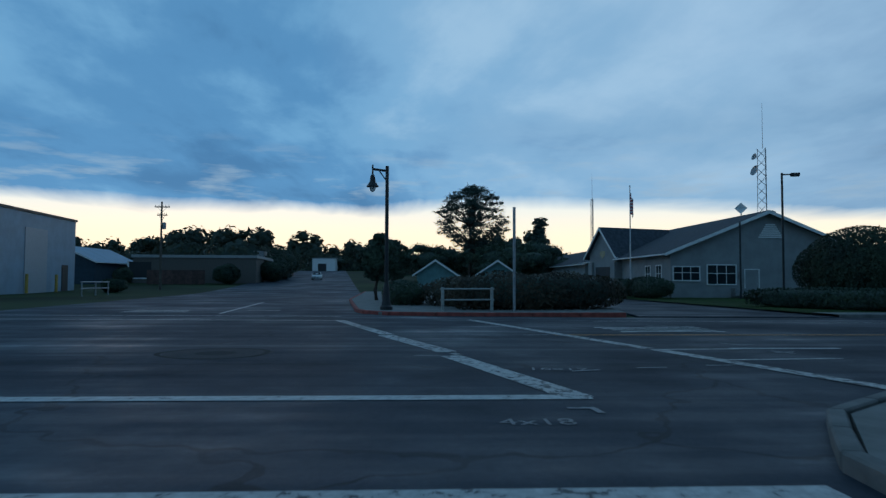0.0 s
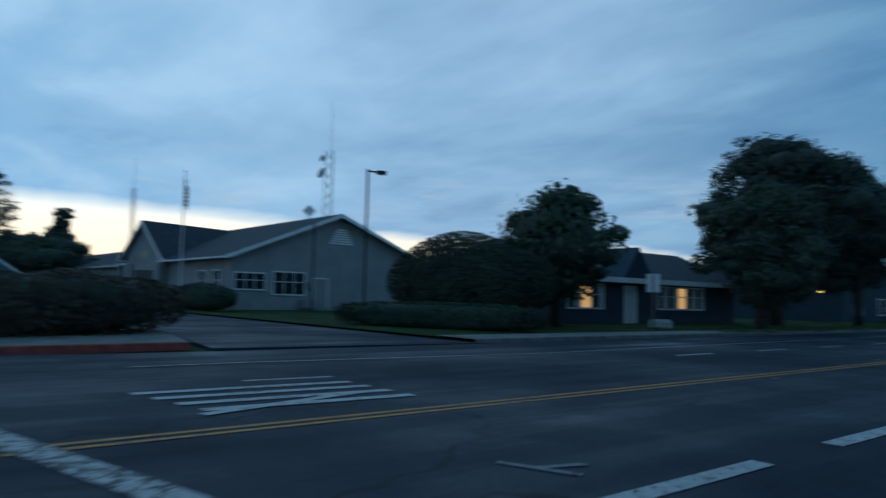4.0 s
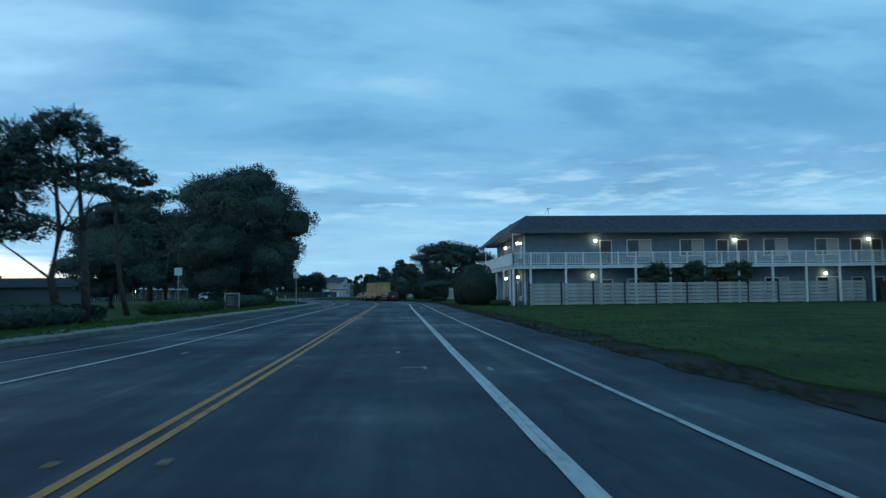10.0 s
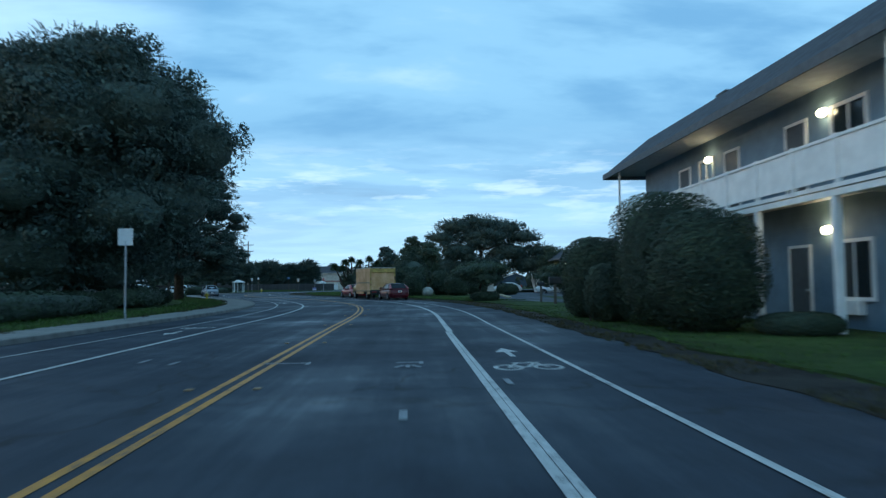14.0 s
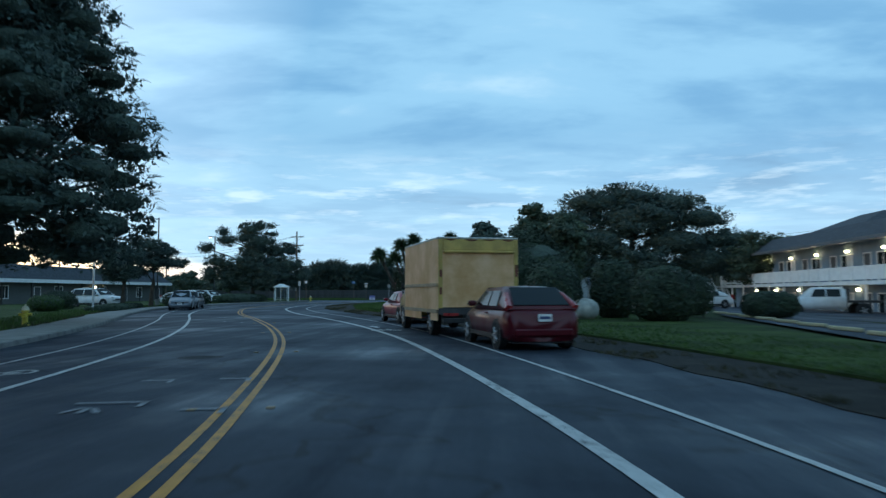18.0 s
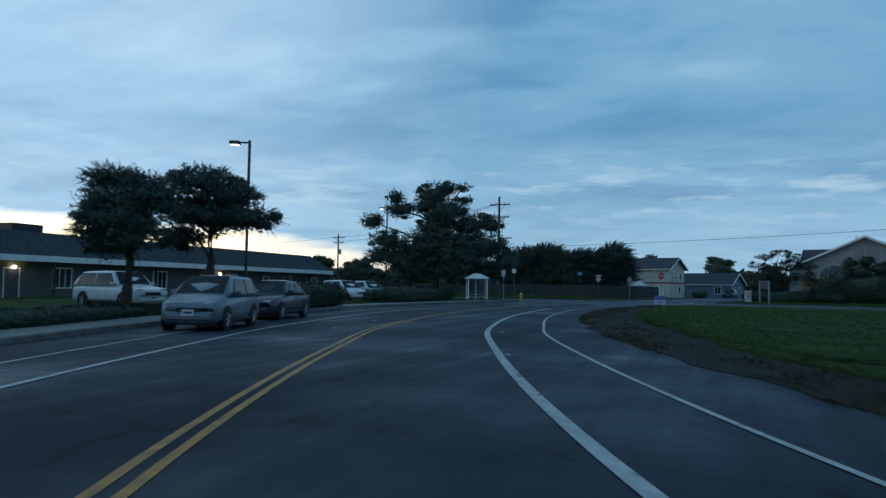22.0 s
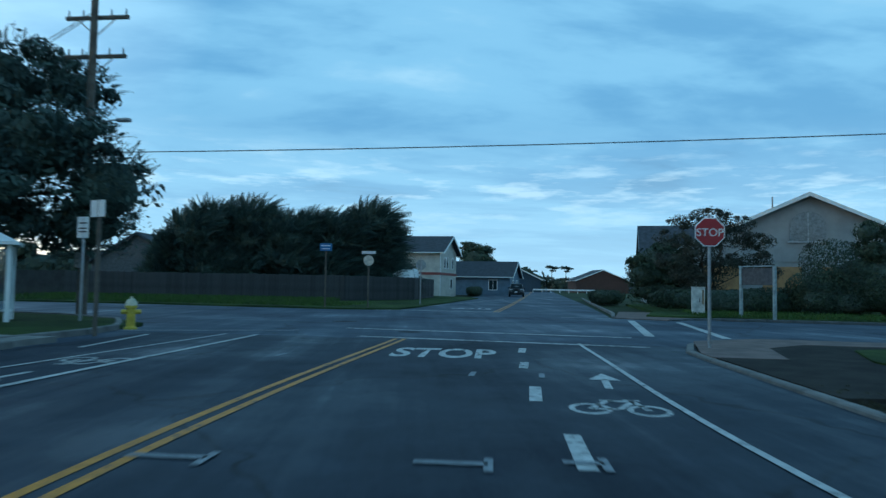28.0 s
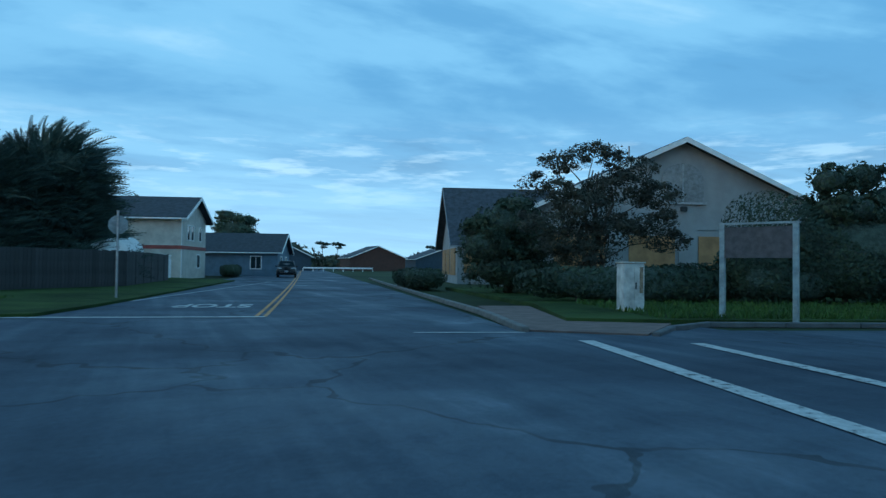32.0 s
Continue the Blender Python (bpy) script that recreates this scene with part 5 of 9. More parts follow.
rod(bm, (15.85, 184, 8.72), (16.25, 184, 8.76), .03, n=5)
part("aerial", bm, METAL_GREY, MOTEL)
part("roof_vent", bx(13.6, 14.1, 190.8, 191.6, 7.3, 8.0, bevel=.03), METAL_DARK, MOTEL)

# the second wing stands lower, across the car park; local x runs south along its front, which faces west (local -y)
WL, WFL = 80.0, 3.05
MW = thing("motel_wing", 28.3, 297.0, -1.0, -90, "two-storey grey-blue motel wing with a white balcony and lit lamps", "motel")
part("wall", bx(0, WL, 0, 11, -0.2, 6.15 + .2), BLUE_WALL, MW)
hip_roof(MW, -1.6, WL + 1.6, -1.9, 12.4, 6.2, 7.6, 2.0)
part("balcony_deck", bx(0, WL, -1.75, 0, WFL - .28, WFL), WHITE_PAINT, MW)
balustrade(MW, (0, -1.75 + .06), (WL, -1.75 + .06), WFL, solid=True)
for i in range(22):
    c = .2 + i * 3.7
    part("post", bx(c - .07, c + .07, -1.75 + .02, -1.75 + .16, 0, WFL - .28), WHITE_PAINT, MW)
for i in range(14):
    for z in (0.0, WFL):
        door_at(MW, 3.0 + 5.5 * i, z + .02, .95, 2.1, 0, DARK_DOOR)
        window_at(MW, 5.3 + 5.5 * i, z + .75, 1.7, 1.35, 0, curtain=i % 2 == 0)
        wall_lamp(MW, 5.6 + 5.5 * i if z else 7.2 + 5.5 * i, 0, z + 2.4, 0)
stair = new("stair")
stair.parent = MW
stair.matrix_basis = pose(.4, -1.75 - .65, 0)
for i in range(16):
    part("tread", bx(4.2 - .27 * i, 4.5 - .27 * i, -.55, .55, .185 * i + .13, .185 * i + .19), WHITE_PAINT, stair)
for s in (-.58, .58):
    bm = B()
    rod(bm, (4.4, s, 1.0), (.1, s, 3.95), .04, n=6)
    rod(bm, (4.4, s, .1), (.1, s, 2.95), .09, n=6)
    for i in range(8):
        rod(bm, (4.4 - .6 * i, s, .1 + .4 * i), (4.4 - .6 * i, s, 1.0 + .41 * i), .03, n=6)
    part("stair_rail", bm, WHITE_PAINT, stair)

LOBBY = thing("motel_tower", 43, 292, -1.0, 0, "taller hip-roofed block rising behind the motel wing", "building")
part("wall", bx(-5, 7, -6, 6, -.2, 9.2), BLUE_WALL, LOBBY)
hip_roof(LOBBY, -6, 8, -7, 7, 9.1, 11.0, 4.5)

# --- board fence before the motel
FENCE = thing("board_fence", 13.3, 179.6, 0.05, 2.0, "pale horizontal board fence with dark posts on the lawn", "fence")
FM = mat("pale_fence_board", (0.42, 0.39, 0.35), 0.85, var=0.2, scale=1.5, rand=0.2, fine=25)
fb = bx(0.07, 2.68, -.02, .02, 0, .25, bevel=.006)
fme = bpy.data.meshes.new("board")
fb.to_mesh(fme)
fb.free()
fme.materials.append(FM)
for i in range(12):
    part("post", bx(i * 2.75 - .07, i * 2.75 + .07, -.05, .09, -.1, 2.0), mat("dark_fence_post", (.07, .055, .045), .9), FENCE)
    for k in range(6):
        if i < 11:
            piece("board", fme, FENCE, pose(i * 2.75, 0, .06 + k * .305))

FENCE_END = thing("board_fence", 48.6, 181.1, 0.05, 2.0, "pale horizontal board fence past the end of the motel", "fence")
for i in range(6):
    part("post", bx(i * 2.75 - .07, i * 2.75 + .07, -.05, .09, -.1, 2.0), MATS["dark_fence_post"], FENCE_END)
    for k in range(6):
        if i < 5:
            piece("board", fme, FENCE_END, pose(i * 2.75, 0, .06 + k * .305))

GATE = thing("dark_gate", 44.9, 180.8, 0.05, 2.0, "dark upright board gate between the pale fences", "gate")
for i in range(18):
    part("board", bx(i * .2, i * .2 + .18, -.015, .015, .03, 1.75 + .03 * (i % 2), bevel=.004), MATS["dark_fence_post"], GATE)
for z in (.35, 1.4):
    part("rail", bx(0, 3.58, .016, .07, z, z + .09), MATS["dark_fence_post"], GATE)

# --- brown building with a mansard roof
BROWN = thing("brown_building", 11.37, 111.75, 0, 0, "brown board-clad building with a steep mansard roof", "building")
part("wall", bx(0, 26, -34, 0, -.2, 3.55), BROWN_WALL, BROWN)
part("plinth", bx(-.12, 26, -34, .04, -.2, .28), CONCRETE, BROWN)
bm = B()
a = [bm.verts.new(v) for v in ((-.4, -35, 3.37), (27, -35, 3.37), (27, .4, 3.37), (-.4, .4, 3.37))]
c = [bm.verts.new(v) for v in ((.15, -34, 5.95), (26, -34, 5.95), (26, -.15, 5.95), (.15, -.15, 5.95))]
for i in range(4):
    bm.faces.new((a[i], a[(i + 1) % 4], c[(i + 1) % 4], c[i]))
bm.faces.new(c)
bm.faces.new(a[::-1])
part("roof", bm, BROWN_ROOF, BROWN)
side = new("west_front")
side.parent = BROWN
side.matrix_basis = pose(0, 0, 0, 0, 0, -90)
window_at(side, 12.1, 1.05, 3.2, 1.55, 0, bars=1, label="white framed shop window")
part("vent", bx(2.6, 2.9, -.05, 0, 2.45, 2.95), METAL_DARK, side)
part("outlet_box", bx(9.4, 9.55, -.06, 0, .75, .9), WHITE_PAINT, side)
dish = part("satellite_dish", lathe([(.02, 0), (.16, .03), (.28, .1), (.27, .105), (.15, .045), (.02, .02)], 14), WHITE_PAINT, BROWN)
dish.matrix_basis = pose(-.38, -10.2, 4.8, 0, -70, 10) @ Matrix.Scale(.64, 4)
part("dish_arm", rod(B(), (-.1, -10.2, 4.6), (-.4, -10.2, 4.78), .025), METAL_GREY, BROWN)
part("roof_vent", rod(B(), (.6, -2.2, 5.9), (.6, -2.2, 6.2), .07), METAL_DARK, BROWN)

# --- grey office with the flag and masts
OFF = gable_house("office", -38.7, 98.95, 90, 15.8, 30, 3.55, 6.75, GREY_WALL, label="long grey stucco office with white trim and a shingle roof", category="office building", z=0.25, over=0.7)
# after the turn the gable looks east; local x runs along world y
window_at(OFF, -6.6, 1.25, 2.1, 1.05, 0, bars=2, cross=True, label="white framed office window")
window_at(OFF, -3.7, .95, 2.3, 1.5, 0, bars=2, cross=True, label="white framed office window")
door_at(OFF, -1.2, 0, 1.1, 2.1, 0, GREY_WALL, label="grey side door in a white frame")
lv = new("louvre")
lv.parent = OFF
lv.matrix_basis = pose(0.4, -.02, 4.7)
for i in range(7):
    part("slat", bx(-1.0 + .1 * i, 1.0 - .1 * i, -.05, .0, i * .17, i * .17 + .12), WHITE_PAINT, lv)
part("wall_box", bx(-2.3, -1.95, -.2, 0, 1.4, 1.9), METAL_GREY, OFF)
part("air_unit", bx(-3.0, -2.0, -.9, -.2, 0, .6), METAL_GREY, OFF)
S_FRONT = new("south_front")
S_FRONT.parent = OFF
S_FRONT.matrix_basis = pose(-7.9, 0, 0, 0, 0, -90)
for c in (-2.6, -5.3, -19, -22, -26):
    window_at(S_FRONT, c, .95, 1.2, 1.5, 0, bars=1, cross=True)
porch = gable_house("porch", -53.6, 89.7, 20, 4.6, 8, 3.9, 6.5, GREY_WALL, label="gabled entrance porch with a shield emblem", category="porch", z=0.25, over=0.45)
# no hole in the wall: a near-black panel paints the doorway's shade
part("opening", bx(-1.2, 1.2, -.03, -.005, -.1, 2.6), mat("deep_shade_door", (.04, .045, .05), .6), porch)
part("emblem", prism(B(), [(-.4, 4.2), (.4, 4.2), (.4, 3.8), (0, 3.45), (-.4, 3.8)], -.06, -.01), mat("emblem_gold", (.45, .4, .25), .5), porch)
for s in (-1.9, 1.9):
    part("pillar", bx(s - .35, s + .35, -.25, -.01, -.1, 3.1), GREY_WALL, porch)
WING = gable_house("office_wing", -64, 97, 90, 13, 50, 3.3, 5.6, GREY_WALL, label="lower grey wing of the office with white windows", category="office building", z=0.25, over=0.6)
WF = new("south_front")
WF.parent = WING
WF.matrix_basis = pose(-6.5, 0, 0, 0, 0, -90)
for i in range(9):
    window_at(WF, -6 - 4.6 * i, .95, 1.2, 1.4, 0, bars=1, cross=True)

DISH = thing("roof_dish", -46.0, 100.5, 6.5, 60, "pale square dish aerial on a short mast on the office roof", "aerial")
part("mast", rod(B(), (0, 0, -.05), (0, 0, 1.5), .05), METAL_GREY, DISH)
part("dish", lathe([(.03, 0), (.3, .05), (.55, .18), (.53, .2), (.28, .08), (.03, .03)], 4), WHITE_PAINT, DISH).matrix_basis = pose(0, -.08, 1.6, 80, 0, 0)
part("feed_arm", rod(B(), (0, -.1, 1.6), (0, -.55, 1.7), .02), METAL_GREY, DISH)

# --- west street: metal shed, far roofs
SHED = thing("metal_shed", -67, 31, 0, 4, "tall pale blue metal warehouse with a roller door", "warehouse")
part("wall", bx(0, 40, -26, 0, -.2, 8.1), CORRUGATED, SHED)
part("roof_edge", bx(-.15, 40.1, -26.1, .15, 8.1, 8.35), METAL_DARK, SHED)
part("roller_door", bx(7.5, 12.5, .01, .07, 0, 6.6), mat("roller_door", (.36, .40, .44), .5, .2, var=.08), SHED)
part("door_leaf", bx(2.0, 3.6, .01, .06, 0, 3.0), METAL_DARK, SHED)
for c in (6.6, 13.4):
    part("bollard", rod(B(), (c, .7, 0), (c, .7, 1.9), .16), mat("yellow_bollard", (.5, .33, .06), .6), SHED)
gable_house("blue_barn", -90, 18.5, 90, 9.5, 16, 4.2, 6.4, DARK_BLUE, label="blue shed with a pale sheet roof", category="shed", roof=CORRUGATED)
LOW = thing("low_store", -96, 26.5, rise(-100), 3, "long low flat-roofed store with a pale roof edge", "building")
part("wall", bx(-34, 0, 0, 19, -.2, 3.9), mat("store_wall", (.13, .115, .10), .85, var=.2), LOW)
part("roof_edge", bx(-34.2, .2, -.2, 19.2, 3.9, 4.35), mat("pale_roof_edge", (.34, .34, .33), .7), LOW)
part("shop_opening", bx(.01, .05, -.6, 2.8, .7, 3.2), METAL_DARK, LOW)
part("opening_frame", bx(.02, .12, -.85, -.6, .5, 3.4), WHITE_PAINT, LOW)
part("opening_frame", bx(.02, .12, -.6, 3.0, .5, .7), WHITE_PAINT, LOW)
part("roof_box", bx(-26, -22, 12, 17, 4.35, 6.0), mat("roof_plant_grey", (.3, .31, .31), .7), LOW)
BW = thing("brown_wall", -91, 30.5, rise(-91), 3, "low brown board wall beside the street", "wall")
for i in range(9):
    part("board_panel", bx(-.06, .06, .95 * i, .95 * i + .93, -.1, 2.1), mat("brown_wall_board", (.10, .06, .05), .85, var=.3, scale=2, rand=.3), BW)
WB = thing("white_block", -236, 36.5, rise(-236), 0, "white boxy building far down the street", "building")
part("wall", bx(-12, 0, -1, 7, -1, 4.4), WHITE_PAINT, WB)
part("roof_edge", bx(-12.2, .2, -1.2, 7.2, 4.4, 4.7), METAL_GREY, WB)
part("doorway", bx(.01, .06, 1, 4, 0, 2.6), METAL_DARK, WB)
for px, py, w in ((-73, 73.4, 4.8), (-73, 81.4, 4.8), (-88, 87, 5)):
    h = gable_house("cottage", px, py, 84, w, 8, 2.4, 4.0, TEAL, label="small teal gabled cottage behind the hedges", over=.5)

# --- blue house with lit windows and the dark hall beyond it
BH = gable_house("blue_house", -22.0, 99.6, 0, 9.0, 17, 2.62, 4.45, DARK_BLUE, label="dark blue house with white windows, some lit", over=.5)
EF = new("east_front")
EF.parent = BH
EF.matrix_basis = pose(4.5, 0, 0, 0, 0, 90)
for c, n in ((1.0, 3), (8.9, 5)):
    for i in range(n):
        lit = i == n // 2
        window_at(EF, c + .98 * i, .94, .84, 1.2, 0, bars=0, cross=True, glass=WARM_WINDOW if lit else GLASS, curtain=not lit)
part("fascia", bx(-.5, 17.5, -.66, -.62, 2.3, 2.58), WHITE_PAINT, EF)
door_at(EF, 5.8, 0, 1.0, 2.1, 0)
cross_gable = prism(B(), [(4.4, 2.5), (7.2, 2.5), (5.8, 4.3)], -.6, 3.5)
part("cross_gable", cross_gable, DARK_BLUE, EF)
HALL = gable_house("dark_hall", -17.3, 138.7, 90, 11.1, 14, 3.44, 5.9, DARK_BLUE, label="dark blue gabled hall with a white roof edge", over=.6)
window_at(HALL, -2.6, .7, 1.3, 1.3, 0, bars=1)
window_at(HALL, 2.4, .7, 1.3, 1.3, 0, bars=1)
door_at(HALL, 4.6, 0, .95, 2.05, 0)
HALL2 = gable_house("dark_hall", -21.1, 153.0, 90, 12.8, 16, 3.53, 6.5, DARK_BLUE, label="second dark blue gabled hall with white barge boards", over=.6)
part("garage_panel", bx(1.5, 4.6, -.06, -.01, 0, 2.2), mat("brown_panel", (.10, .06, .04), .8), HALL2)
window_at(HALL2, -2.4, .8, 1.4, 1.2, 0, bars=1)

# --- long civic building on the left of the bend
CIV = thing("civic_building", -55, 292, 0, 90, "long low civic building with a dark mansard roof and white fascia", "office building")
part("wall", bx(-34, 32, 1.2, 22, -.2, 3.0), mat("olive_stucco", (.10, .105, .10), .85, var=.15), CIV)
part("fascia", bx(-35, 33, 0, .12, 2.62, 3.05), WHITE_PAINT, CIV)
part("soffit", bx(-35, 33, .12, 1.4, 2.75, 2.82), WHITE_PAINT, CIV)
bm = B()
a = [bm.verts.new(v) for v in ((-35, 0.1, 3.05), (33, 0.1, 3.05), (33, 23, 3.05), (-35, 23, 3.05))]
c = [bm.verts.new(v) for v in ((-34, 1.6, 4.8), (30, 1.6, 4.8), (30, 21, 4.8), (-34, 21, 4.8))]
for i in range(4):
    bm.faces.new((a[i], a[(i + 1) % 4], c[(i + 1) % 4], c[i]))
bm.faces.new(c)
part("roof", bm, ROOF, CIV)
part("roof_plant", bx(-4.5, -1.7, 8, 10, 4.8, 5.9), METAL_DARK, CIV)
for i in range(13):
    c = -32 + 5.0 * i
    part("post", bx(c - .06, c + .06, .15, .3, 0, 2.7), METAL_DARK, CIV)
    if i % 2:
        window_at(CIV, c + 1.5, .8, 1.5, 1.4, 1.2, bars=2)
    else:
        door_at(CIV, c + 2.4, 0, 1.1, 2.1, 1.2, MATS["dark_door"])
for c in (-26.5, -9.5, 12.5):
    wall_lamp(CIV, c, 1.2, 2.2, 0)

# --- grey house with the arched vent, and its neighbour
GH = gable_house("grey_house", 6.5, 342.8, -16, 16.6, 9, 4.25, 8.0, GREY_WALL, label="large grey gabled building with boarded windows", over=.6)
arch = [(-1.15, 4.8), (1.15, 4.8), (1.15, 5.9)] + [(1.15 * math.cos(a), 5.9 + .95 * math.sin(a)) for a in [math.pi * i / 10 for i in range(1, 10)]] + [(-1.15, 5.9)]
part("arched_vent", prism(B(), arch, -.09, -.01), mat("vent_paint", (.24, .255, .26), .7), GH)
part("vent_bar", bx(-.04, .04, -.13, -.091, 4.8, 6.8), mat("vent_trim", (.36, .38, .39), .7), GH)
part("vent_sill", bx(-1.3, 1.3, -.16, -.02, 4.68, 4.79), MATS["vent_trim"], GH)
for i in range(6):
    part("slat", bx(-1.1, 1.1, -.12, -.091, 4.86 + .17 * i, 4.92 + .17 * i), MATS["vent_paint"], GH)
for x0, x1 in ((-6.9, -4.2), (-2.9, -.4), (.9, 3.5), (5.2, 7.6)):
    part("boarded_window", bx(x0, x1, -.06, -.01, .9, 3.0), PLY, GH, "plywood boarding over a window")
part("corner_pilaster", bx(-.2, .8, -.08, -.01, 0, 3.4), GREY_WALL, GH)
part("string_course", bx(-8.28, 8.28, -.06, -.005, 3.35, 3.5), GREY_WALL, GH)
part("roof_pipe", rod(B(), (-1.4, 4, 7.2), (-1.4, 4, 8.4), .06), METAL_GREY, GH)
lampg = part("floodlight", bx(-.15, .15, -.35, -.1, 4.3, 4.55, bevel=.03), METAL_DARK, GH)
gable_house("far_house", -47.0, 364, 0, 8.5, 9, 3.0, 5.7, mat("dim_wall", (.10, .105, .11), .8), label="dim house with a dark roof behind the board fence", over=.4, trim=ROOF)
GH2 = gable_house("grey_annexe", 3.2, 367, -106, 11, 22, 3.25, 7.65, GREY_WALL, label="grey annexe with a dark roof and boarded front", over=.6, trim=mat("grey_trim", (.2, .22, .24), .7))
for x0, x1 in ((-5, -2.6), (-1.9, .4), (1.2, 4.4)):
    part("boarded_window", bx(x0, x1, -.06, -.01, .6, 2.7), PLY, GH2, "plywood boarding over a window")
for y0, y1 in ((.5, 2.8), (3.6, 5.8), (8.0, 10.0)):
    part("boarded_window", bx(5.505, 5.56, y0, y1, .8, 2.3), PLY, GH2, "plywood boarding over a window")
part("arched_vent", prism(B(), [(-.7, 5.2), (.7, 5.2), (.7, 6.2), (0, 6.8), (-.7, 6.2)], -.09, -.01), MATS["vent_paint"], GH2)

# --- houses beyond the far crossing
WH = gable_house("white_house", -16.3, 379.4, 73, 8.0, 16, 5.2, 7.0, CREAM, label="two-storey cream house with a red band", over=.6)
part("red_band", bx(-4.04, 4.04, -.05, -.004, 2.45, 2.75), mat("red_trim", (.25, .06, .05), .7), WH)
for c in (-1.9, -.7, 1.9):
    window_at(WH, c, 3.3, .75, 1.2, 0, bars=0)
window_at(WH, 1.4, .9, 1.0, 1.1, 0, bars=0)
part("corner_board", bx(-4.03, -3.86, -.035, -.004, 0, 2.44), WHITE_PAINT, WH)
part("corner_board", bx(-4.03, -3.86, -.035, -.004, 2.76, 5.1), WHITE_PAINT, WH)
WHS = new("south_front")
WHS.parent = WH
WHS.matrix_basis = pose(-4.0, 0, 0, 0, 0, -90)
part("red_band", bx(-16, 0, -.05, -.004, 2.45, 2.75), MATS["red_trim"], WHS)
window_at(WHS, -9.4, 3.3, 1.6, 1.2, 0, bars=1)
BB = gable_house("blue_bungalow", -5.7, 396.3, 73, 9.0, 14, 2.7, 4.7, siding_mat("slate_blue_siding", (.13, .19, .25)), label="low slate-blue bungalow with a white gable edge", over=.5)
for c in (-2.2, 1.6):
    window_at(BB, c, .9, 1.2, 1.2, 0, bars=1)
BBS = new("south_front")
BBS.parent = BB
BBS.matrix_basis = pose(-4.5, 0, 0, 0, 0, -90)
window_at(BBS, -2.4, .8, 1.1, 1.3, 0, bars=1)
window_at(BBS, -9.6, 1.2, 1.5, .8, 0, bars=1)
for px, py, w, col in ((6, 470, 12, DARK_BLUE), (30, 478, 14, BROWN_WALL), (52, 490, 16, DARK_BLUE), (16, 520, 15, DARK_BLUE)):
    gable_house("far_house", px, py, 0, w, 10, 3.2, 6.0, col, label="dim gabled house far down the street", over=.5)
BARR = thing("white_barrier", 14, 452, 0, -5, "long low white rail at the street's far end", "barrier")
part("rail", bx(-7, 7, -.06, .06, .55, .85), WHITE_PAINT, BARR)
for i in range(8):
    part("post", bx(-7 + 2 * i - .06, -7 + 2 * i + .06, -.05, .05, 0, .6), WHITE_PAINT, BARR)


# ---- trees, hedges and bushes ----
def canopy(rng_seed, r, z0, z1, n, squash=0.55, spread=1.0):
    """Clumps heaped into a round crown of radius r between two heights."""
    rng = random.Random(rng_seed)
    out = []
    for i in range(n):
        f = (i + .5) / n
        z = z0 + (z1 - z0) * f
        k = math.sqrt(max(0.05, 1 - (2 * f - 1) ** 2 * 0.85))
        a, q = rng.uniform(0, 6.283), r * k * rng.uniform(.25, .78) * spread
        s = r * rng.uniform(.28, .45)
        out.append((q * math.cos(a), q * math.sin(a), z, s, s, s * squash))
    out.append((0, 0, (z0 + z1) / 2, r * .78, r * .78, (z1 - z0) * .48))
    return out


# first crossing
hedge(-13.9, 75.6, 10, 3.6, 8.2, 1.75, 9000, .11, LEAF_DRY, 5, "dark brownish clipped hedge mass behind the guard rail", shape=3.2, ragged=.2)
hedge(-18.5, 73.2, 0, 6.5, 5.0, 1.5, 6000, .11, LEAF_DRY, 6, "low dark shrubs on the planted corner", shape=2.6, ragged=.25, name="shrub", category="shrub")
hedge(-21, 69.8, 0, 8, 2.2, 1.3, 4000, .10, LEAF_HEDGE, 7, "dark shrubs beside the footpath", shape=2.6, ragged=.25, name="shrub", category="shrub")
tree(-27, 68.0, 4.4, canopy(3, 1.2, 1.3, 4.2, 8), .14, 8000, .14, LEAF, 31, label="dark leafy street tree at the pavement")
tree(-42, 68.6, 5.0, canopy(4, 1.9, 1.6, 4.7, 8), .2, 8000, .16, LEAF, 32, label="dark leafy street tree at the pavement")
for i, (x, y, h) in enumerate(((-92, 84, 7.4), (-101, 86, 8.2), (-110, 82, 8.0), (-84, 88, 6.6), (-120, 88, 9.0), (-112, 74, 8.0))):
    tree(x, y, h, canopy(60 + i, 5.6, h * .3, h * .95, 11), .3, 9000, .26, LEAF, 60 + i, label="dark wind-shaped tree against the bright dusk sky", gaps=.15)
# tall cypress with bare trunks
def tiered(seed, r0, r1, z0, z1, n, lobe=3.4, thick=.62):
    """Layered branches: flat sprays set round the trunk at rising heights."""
    rng = random.Random(seed)
    out = []
    for i in range(n):
        f = i / (n - 1)
        r = r0 + (r1 - r0) * f ** 1.3
        a = 2.4 * i + rng.uniform(-.3, .3)
        s = lobe * rng.uniform(.8, 1.1) * (1 - .25 * f)
        q = max(.4, r - s * .9) * rng.uniform(.85, 1.05)
        out.append((q * math.cos(a), q * math.sin(a), z0 + (z1 - z0) * f, s, s, thick * rng.uniform(.8, 1.3)))
    return out


